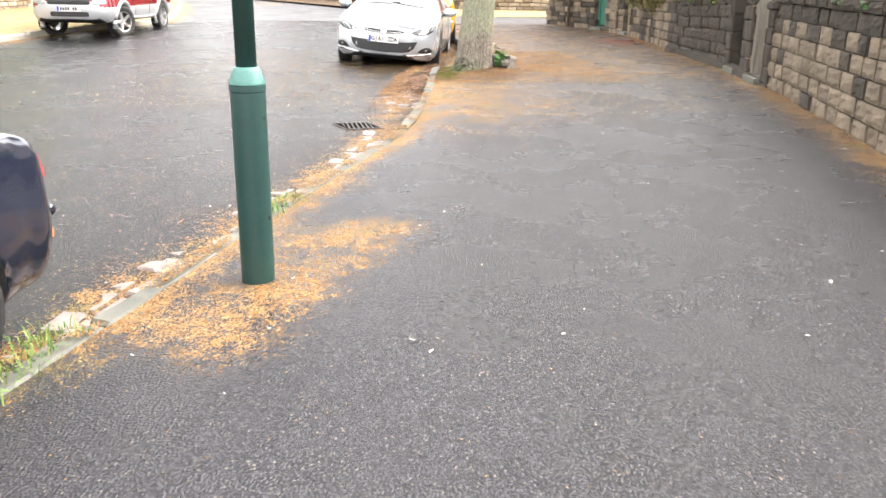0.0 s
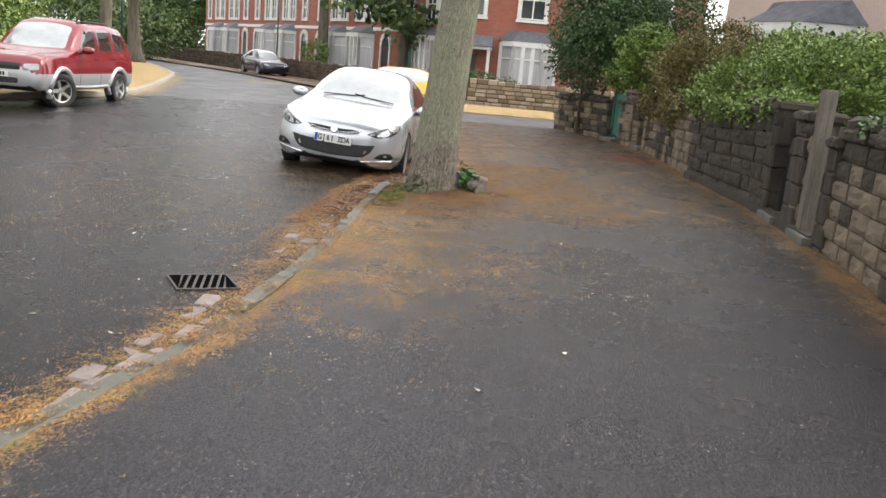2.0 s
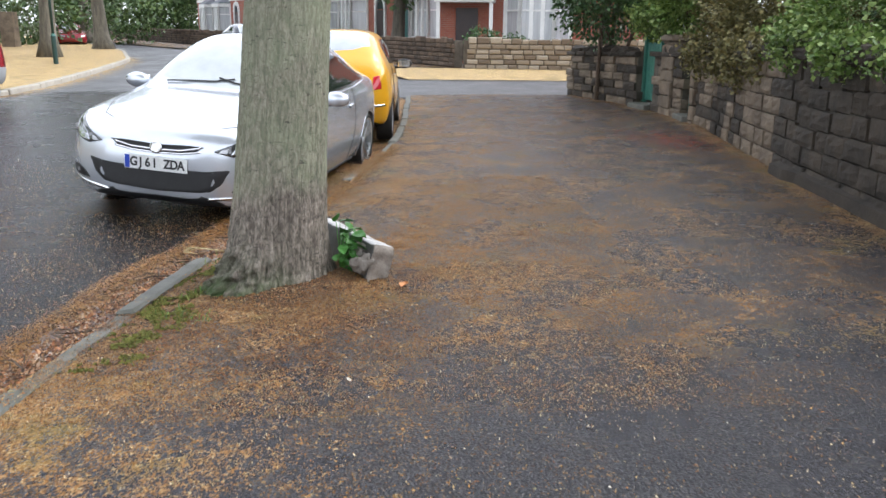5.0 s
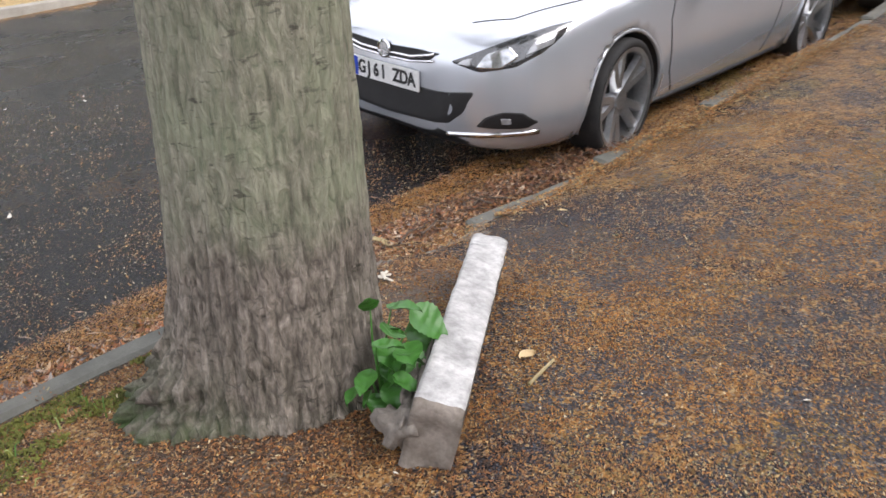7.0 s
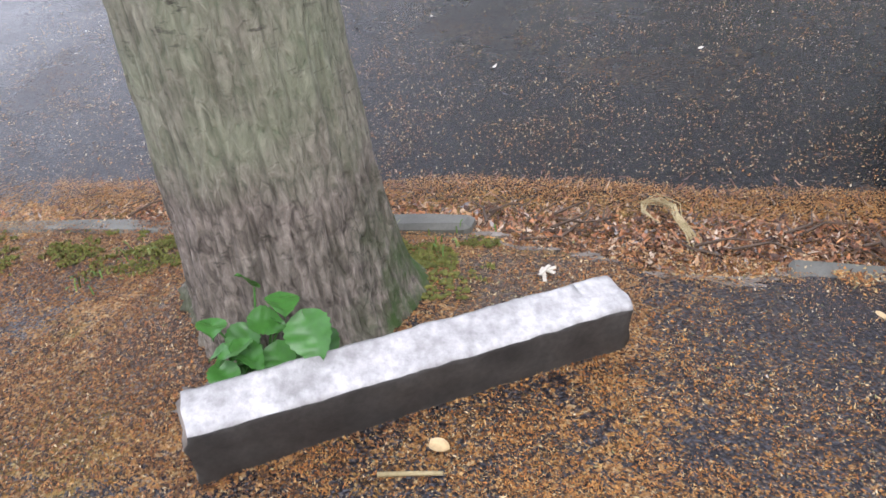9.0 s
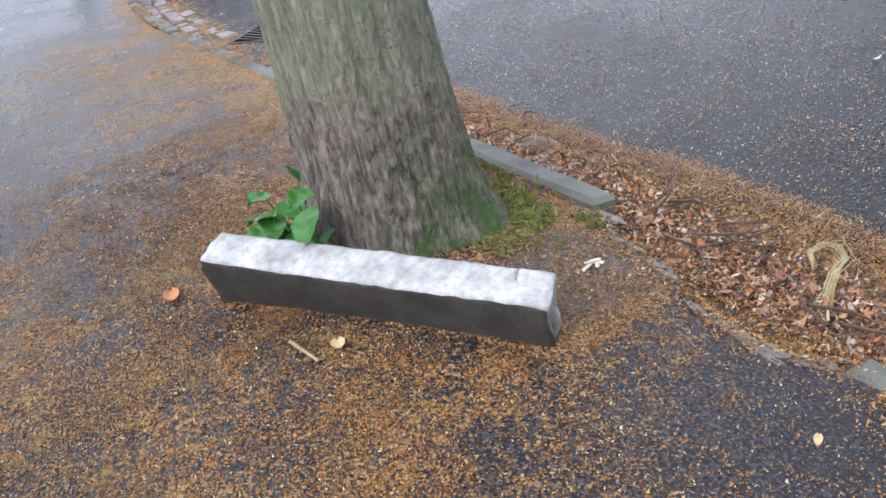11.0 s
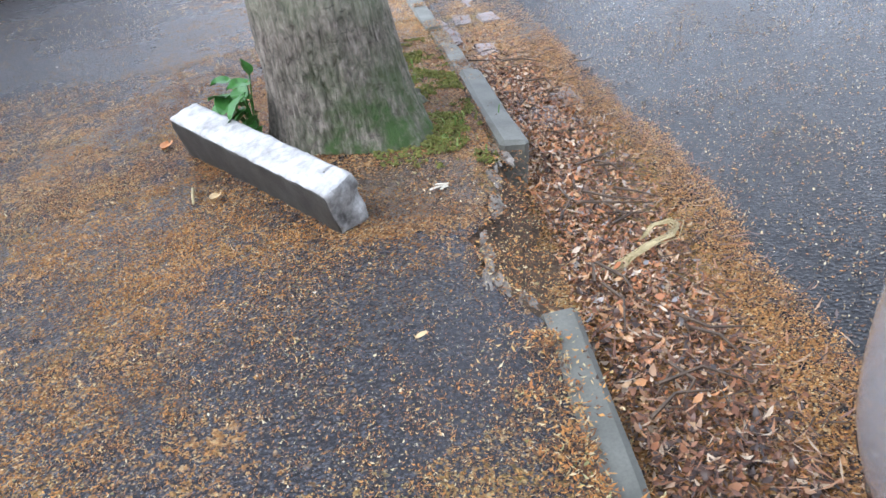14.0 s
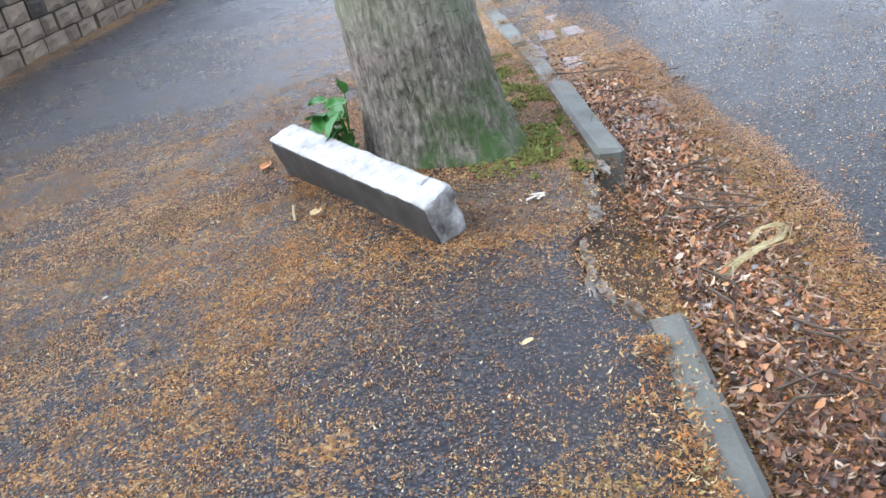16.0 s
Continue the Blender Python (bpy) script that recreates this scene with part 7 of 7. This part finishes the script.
bits("road_blossom", np.stack([x, y], 1), road_z(x, y) + 0.004, r.uniform(0.004, 0.013, len(x)), 19, M_FLAKE, "stray blossom bits on the wet road", "blossom")
# litter on the soil bank
n = 1500
y = r.uniform(12.47, 13.36, n)
s = r.uniform(0, 1, n)
x0, x1 = kerb(y) - 0.16, np.array([pave_edge(q) for q in y])
zb = gutter_z(y) + (pave_z(x1, y) - gutter_z(y)) * smooth(0.4, 1.0, s)
bits("bank_litter", np.stack([x0 + (x1 - x0) * s, y], 1), zb + 0.012, r.uniform(0.006, 0.02, n), 8, M_FLAKE, "blossom bits on the soil bank", "blossom")
# blossom lying over the kerb
n = 60000
y = r.uniform(0.5, 17.0, n)
p = np.interp(y, [0.5, 10, 11, 13.3, 13.9, 14.3, 17], [0.6, 0.55, 0.12, 0.05, 0.1, 1.0, 1.0]) * np.maximum(smooth(0.46, 0.6, patchy(kerb(y), y, 1.5, 7.0)), 0.9 * smooth(14.0, 14.4, y))
k = (r.uniform(0, 1, n) < p) & ((y < 12.44) | (y > 13.4))
y = y[k]
x = kerb(y) + 0.11 * r.uniform(0, 1, len(y))
bits("kerb_blossom", np.stack([x, y], 1), pave_z(kerb(y) + 0.1, y) + 0.012 + 0.012 * r.uniform(0, 1, len(y)), r.uniform(0.006, 0.02, len(y)), 14, M_FLAKE, "ochre blossom drifted over the kerb top", "blossom")
n = 16000
y = r.uniform(13.5, 17.6, n)
x = kerb(y) + 0.1 + np.abs(r.normal(0, 0.07, n)) - 0.02 * r.uniform(0, 1, n)
k = r.uniform(0, 1, n) < 0.3 + 0.7 * smooth(0.4, 0.55, patchy(x, y, 3.0, 9.0))
x, y = x[k], y[k]
bits("fallen_blossom", np.stack([x, y], 1), pave_z(x, y) + 0.012 + 0.012 * r.uniform(0, 1, len(x)), r.uniform(0.008, 0.022, len(x)), 33, M_FLAKE, "pale ochre blossom heaped along the kerb edge", "blossom", 0.3, 0.8)
# pale petals
n = 170
x, y = r.uniform(-2.5, 5.0, n), r.uniform(0.5, 20, n)
k = (x > kerb(y) + 0.2) & (x < wall_x(y) - 0.1) & (np.hypot(x - TREE[0], y - TREE[1]) > 0.45)
x, y = x[k], y[k]
bits("white_petals", np.stack([x, y], 1), pave_z(x, y) + 0.004, r.uniform(0.012, 0.032, len(x)), 9, M_WHITEBIT, "scattered pale petals on the pavement", "petals", 0.5, 0.5, 0.3, 7)
n = 130
x, y = r.uniform(-6, 0, n), r.uniform(2, 18, n)
k = (x < kerb(y) - 0.5)
x, y = x[k], y[k]
bits("white_petals", np.stack([x, y], 1), road_z(x, y) + 0.004, r.uniform(0.015, 0.045, len(x)), 10, M_WHITEBIT, "scattered pale petals on the road", "petals", 0.5, 0.5, 0.3, 7)

n = 1500
x, y = r.normal(5.05, 0.3, n), r.normal(17.9, 0.5, n)
k = x < wall_x(y) - 0.08
bits("red_petals", np.stack([x[k], y[k]], 1), pave_z(x[k], y[k]) + 0.004, r.uniform(0.012, 0.03, int(k.sum())), 16, island_mat("red_petal", ((0.0, (0.25, 0.03, 0.02)), (1.0, (0.5, 0.1, 0.06))), 0.7), "drift of red petals by the wall foot", "petals")
# twigs in the drift
rs = random.Random(31)
bm = bmesh.new()
for i in range(280):
    y = rs.uniform(10.6, 15.2)
    x = float(kerb(y)) - rs.uniform(0.05, 0.6)
    a, L = rs.uniform(0, math.pi), rs.uniform(0.04, 0.15)
    z = float(gutter_z(y)) + rs.uniform(0.03, 0.08)
    tube(bm, [(x, y, z), (x + math.cos(a) * L * 0.5 + rs.uniform(-0.02, 0.02), y + math.sin(a) * L * 0.5, z + rs.uniform(-0.01, 0.02)), (x + math.cos(a + 0.3) * L, y + math.sin(a + 0.3) * L, z + rs.uniform(-0.02, 0.01))], [0.003, 0.0022, 0.0012], 4)
for i in range(30):
    y = rs.choice((rs.uniform(12.5, 12.9), rs.uniform(13.4, 15.0), rs.uniform(13.4, 15.0), rs.uniform(10.8, 13.4)))
    x = float(kerb(y)) - rs.uniform(0.0, 0.3)
    a, L = rs.gauss(2.3, 0.9), rs.uniform(0.12, 0.3)
    z = float(gutter_z(y)) + rs.uniform(0.06, 0.1)
    bend = rs.uniform(-0.05, 0.05)
    mid_p = (x + math.cos(a) * L * 0.5 - math.sin(a) * bend, y + math.sin(a) * L * 0.5 + math.cos(a) * bend, z + rs.uniform(0, 0.015))
    tube(bm, [(x, y, z), mid_p, (x + math.cos(a) * L, y + math.sin(a) * L, z - 0.01)], [0.006, 0.0045, 0.002], 5)
tagged(part("twigs", bm, M_TWIG), "thin wet twigs among the leaf litter", "twigs", kind="stuff")

# straw bundle: a spread of stalks bent round into a loop at one end
st = empty("straw_bundle", pose(0.05, 13.16, float(gutter_z(13.1)) + 0.07, 0, 0, 203), "bent bundle of dry straw on the leaf litter", "straw")
for i in range(13):
    bm = bmesh.new()
    o, s, q = rs.uniform(-0.02, 0.02), rs.uniform(0.75, 1.1), rs.uniform(0, 1)
    pts = [(-0.2 * s, 0.03 + o * 2.2, -0.015), (-0.1, 0.005 + o, 0.012), (0.0, -0.012 + o, 0.025), (0.08, -0.035 - 0.03 * q + o, 0.035), (0.15 + 0.03 * q, -0.02 + o, 0.03 + rs.uniform(-0.01, 0.02))]
    if i % 3:
        pts += [(0.17 + 0.03 * q, 0.03 + o, 0.03), (0.13, 0.06 + 0.02 * q, 0.025), (0.07 - 0.05 * q, 0.055, 0.01)]
    tube(bm, [(0.85 * px, 0.85 * py, pz) for px, py, pz in pts], 0.0015, 5)
    part("straw", bm, M_STRAW, st, smooth_it=True)

# single finds near the stone
ob = part("stick", tube(bmesh.new(), [(1.344, 12.262, 0.02), (1.349, 12.33, 0.022), (1.351, 12.4, 0.019)], [0.006, 0.0055, 0.005], 6), M_STRAW, smooth_it=True)
tagged(ob, "short pale peeled stick on the pavement", "stick")


def fallen_leaf(name, x, y, z, L, w, ang, mat, label):
    bm = bmesh.new()
    rows = []
    for k in range(9):
        s = k / 8
        hw = w / 2 * math.sin(math.pi * min(1, 0.06 + s * 0.94)) ** 0.7
        rows.append([bm.verts.new(((s - 0.5) * L, hw * j, 0.004 + 0.25 * w * abs(j) * abs(j) + 0.02 * L * math.sin(s * 5))) for j in (-1, -0.5, 0, 0.5, 1)])
    for p, q in zip(rows, rows[1:]):
        for i in range(4):
            bm.faces.new((p[i], q[i], q[i + 1], p[i + 1]))
    bmesh.ops.remove_doubles(bm, verts=bm.verts, dist=0.0004)
    ob = part(name, bm, mat, smooth_it=True)
    ob.matrix_world = pose(x, y, z, 0, 0, ang)
    return tagged(ob, label, "leaf")


fallen_leaf("fallen_leaf", 1.275, 12.39, 0.012, 0.055, 0.04, 60, M_TAN, "single tan curled leaf beside a stick")
fallen_leaf("fallen_leaf", 1.42, 11.72, 0.012, 0.085, 0.05, 70, M_ORANGE, "bright orange dead leaf on the pavement")
fallen_leaf("fallen_leaf", 0.872, 13.483, -0.03, 0.04, 0.018, 20, M_TAN, "pale narrow leaf on dark asphalt")
bm = bmesh.new()
for i in range(4):
    box(bm, -0.025, 0.025, -0.006, 0.006, 0, 0.004, 0.0015, pose(rs.uniform(-0.02, 0.02), rs.uniform(-0.015, 0.015), 0.003 + 0.003 * i, rs.uniform(-12, 12), rs.uniform(-12, 12), i * 47))
ob = part("litter_scrap", bm, M_WHITEBIT)
ob.matrix_world = pose(0.552, 12.669, float(pave_z(0.55, 12.67)) + 0.004)
tagged(ob, "torn white scrap of litter on the soil", "litter")

# ---- seedling by the stone ----
def heart_leaf(parent, base, tip_dir, size, roll, seed):
    bm = bmesh.new()
    n = 18
    rows = []
    for k in range(n + 1):
        s = k / n
        hw = (0.5 - 0.045 * (k % 2)) * (math.sin(math.pi * s ** 0.66) ** 0.85 if 0 < s < 1 else 0.0)
        back = -0.14 * (1 - s) ** 3
        rows.append([bm.verts.new((hw * j, s + back * abs(j), -0.3 * s * s + 0.12 * abs(j) + 0.03 * math.sin(9 * s + 3 * j + seed) - 0.02 * abs(math.sin(14 * s)))) for j in (-1, -0.66, -0.33, 0, 0.33, 0.66, 1)])
    for p, q in zip(rows, rows[1:]):
        for i in range(6):
            bm.faces.new((p[i], p[i + 1], q[i + 1], q[i]))
    bmesh.ops.remove_doubles(bm, verts=bm.verts, dist=0.001)
    ob = part("leaf", bm, M_LEAF, parent, smooth_it=True)
    ob.matrix_basis = Matrix.Translation(base) @ Vector(tip_dir).to_track_quat("Y", "Z").to_matrix().to_4x4() @ pose(0, 0, 0, 0, roll, 0) @ Matrix.Diagonal((size, size, size, 1))
    part("petiole", tube(bmesh.new(), [(0.02 * seed % 0.03, 0.01, 0.02), (base[0] * 0.6, base[1] * 0.6, base[2] * 0.7), base], [0.004, 0.003, 0.002], 5), M_LEAF, parent)


seed = empty("tree_seedling", pose(1.06, 11.96, 0.03), "young lime shoots with heart-shaped green leaves", "seedling")
rs = random.Random(4)
for i, (bx, by, bz, dx, dy, dz, s) in enumerate([(0.0, 0.13, 0.28, 0.5, 0.2, 0.1, 0.085), (0.03, 0.2, 0.24, 0.8, 0.3, -0.5, 0.12), (0.03, 0.1, 0.16, 0.8, 0.1, -0.4, 0.1), (0.02, 0.02, 0.21, 0.7, -0.3, -0.2, 0.09),
                                                 (0.06, -0.02, 0.12, 0.6, -0.4, -0.4, 0.075), (0.05, 0.05, 0.08, 0.8, 0.2, -0.3, 0.075), (0.02, -0.05, 0.16, 0.1, -0.9, -0.2, 0.07), (0.06, 0.0, 0.05, 0.6, -0.6, -0.2, 0.06),
                                                 (-0.02, 0.05, 0.3, 0.1, -0.2, 0.6, 0.06), (0.09, 0.04, 0.22, 0.5, -0.5, 0.1, 0.085), (0.02, 0.15, 0.12, 0.4, 0.7, -0.2, 0.07)]):
    heart_leaf(seed, (bx, by * 0.75, bz * 0.95), (dx, dy, dz), s * 0.95, rs.uniform(-25, 25), i)
    heart_leaf(seed, (bx + rs.uniform(-0.02, 0.04), by + rs.uniform(-0.02, 0.06), bz * rs.uniform(0.3, 0.7)), (dx + rs.uniform(-0.5, 0.4), dy + rs.uniform(-0.6, 0.4), dz - 0.2), s * 0.6, rs.uniform(-40, 40), i + 40)
    if i in (1, 2, 3, 4, 6, 9):
        heart_leaf(seed, (bx - 0.02 + rs.uniform(-0.02, 0.02), by * 0.75 + rs.uniform(-0.02, 0.04), bz * 0.65), (dx + rs.uniform(-0.3, 0.3), dy - 0.4, dz), s * 0.75, rs.uniform(-35, 35), i + 20)

for i, (bx, by, bz, dx, dy, dz, s) in enumerate([(0.08, 0.0, 0.2, 0.4, 0.7, -0.35, 0.085), (0.03, 0.03, 0.23, 0.0, 0.8, -0.2, 0.08), (0.1, -0.04, 0.16, 0.8, 0.4, -0.3, 0.075), (0.06, -0.05, 0.25, 0.5, 0.2, 0.15, 0.07)]):
    heart_leaf(seed, (bx, by, bz), (dx, dy, dz), s, rs.uniform(-20, 20), i + 70)

# ---- grass tufts and moss ----
def tuft(name, spots, blades, h, seed, label, spread=0.06):
    rr = random.Random(seed)
    bm = bmesh.new()
    for (x, y, z) in spots:
        for i in range(blades):
            a = rr.uniform(0, 6.28)
            px, py = x + rr.gauss(0, spread), y + rr.gauss(0, spread)
            L, lean = h * rr.uniform(0.5, 1.2), rr.uniform(0.1, 0.9)
            dx, dy = math.cos(a), math.sin(a)
            w = 0.0025
            p = [(px, py, z), (px + dx * L * lean * 0.4, py + dy * L * lean * 0.4, z + L * 0.6), (px + dx * L * lean, py + dy * L * lean, z + L * (0.9 if lean < 0.6 else 0.5))]
            vs = [[bm.verts.new((q[0] - dy * w * k, q[1] + dx * w * k, q[2])) for k in (-1, 1)] for q in p]
            for a0, b0 in zip(vs, vs[1:]):
                bm.faces.new((a0[0], a0[1], b0[1], b0[0]))
    return tagged(part(name, bm, M_GRASS), label, "grass", kind="stuff")


spots = []
rs = random.Random(6)
for yy in (1.7, 1.85, 2.05, 2.2, 2.35, 4.1, 4.25, 4.4):
    spots.append((float(kerb(yy)) + 0.02 + rs.uniform(-0.06, 0.06), yy, -0.05))
spots += [(float(kerb(2.95)) - 0.1, 2.95, -0.24)] * 2
tuft("grass_tufts", spots, 50, 0.06, 1, "fresh green grass tufts along the kerb")
tuft("grass_tufts", [(0.25, 11.35, 0.0), (0.42, 11.25, 0.0), (0.3, 11.6, 0.01), (0.28, 12.2, 0.0), (0.36, 12.4, 0.0), (1.75, 20.5, -0.03), (1.7, 19.6, -0.03)], 10, 0.04, 2, "small grass tufts round the tree roots", 0.05)
rs = random.Random(15)
bm = bmesh.new()
for i in range(420):
    a = rs.uniform(1.6, 3.1)
    rr = rs.uniform(0.32, 0.46)
    x, y = TREE[0] + math.cos(a) * rr, TREE[1] + math.sin(a) * rr
    if x < kerb(y) + 0.14:
        continue
    g = bmesh.ops.create_icosphere(bm, subdivisions=1, radius=rs.uniform(0.005, 0.014))
    for v in g["verts"]:
        v.co.z *= 0.45
        v.co *= 0.8 + 0.4 * noise.noise(v.co * 40 + Vector((i, 0, 0)))
    bmesh.ops.translate(bm, verts=g["verts"], vec=(x, y, float(pave_z(x, y)) + 0.005))
n = 16000
y = r.uniform(10.7, 12.55, n)
x = kerb(y) + 0.1 + 0.34 * r.beta(1.2, 1.6, n)
k = (patchy(x, y, 2.2, 15.0) > 0.53) & (np.hypot(x - TREE[0], y - TREE[1]) > 0.3)
bits("moss_carpet", np.stack([x[k], y[k]], 1), pave_z(x[k], y[k]) + 0.006, r.uniform(0.006, 0.016, int(k.sum())), 41, M_MOSS, "thin yellow-green moss between kerb and tree", "moss", 0.7, 1.0, 0.6)
tagged(part("moss", bm, M_MOSS, smooth_it=True), "cushions of green moss at the tree foot", "moss", kind="stuff")
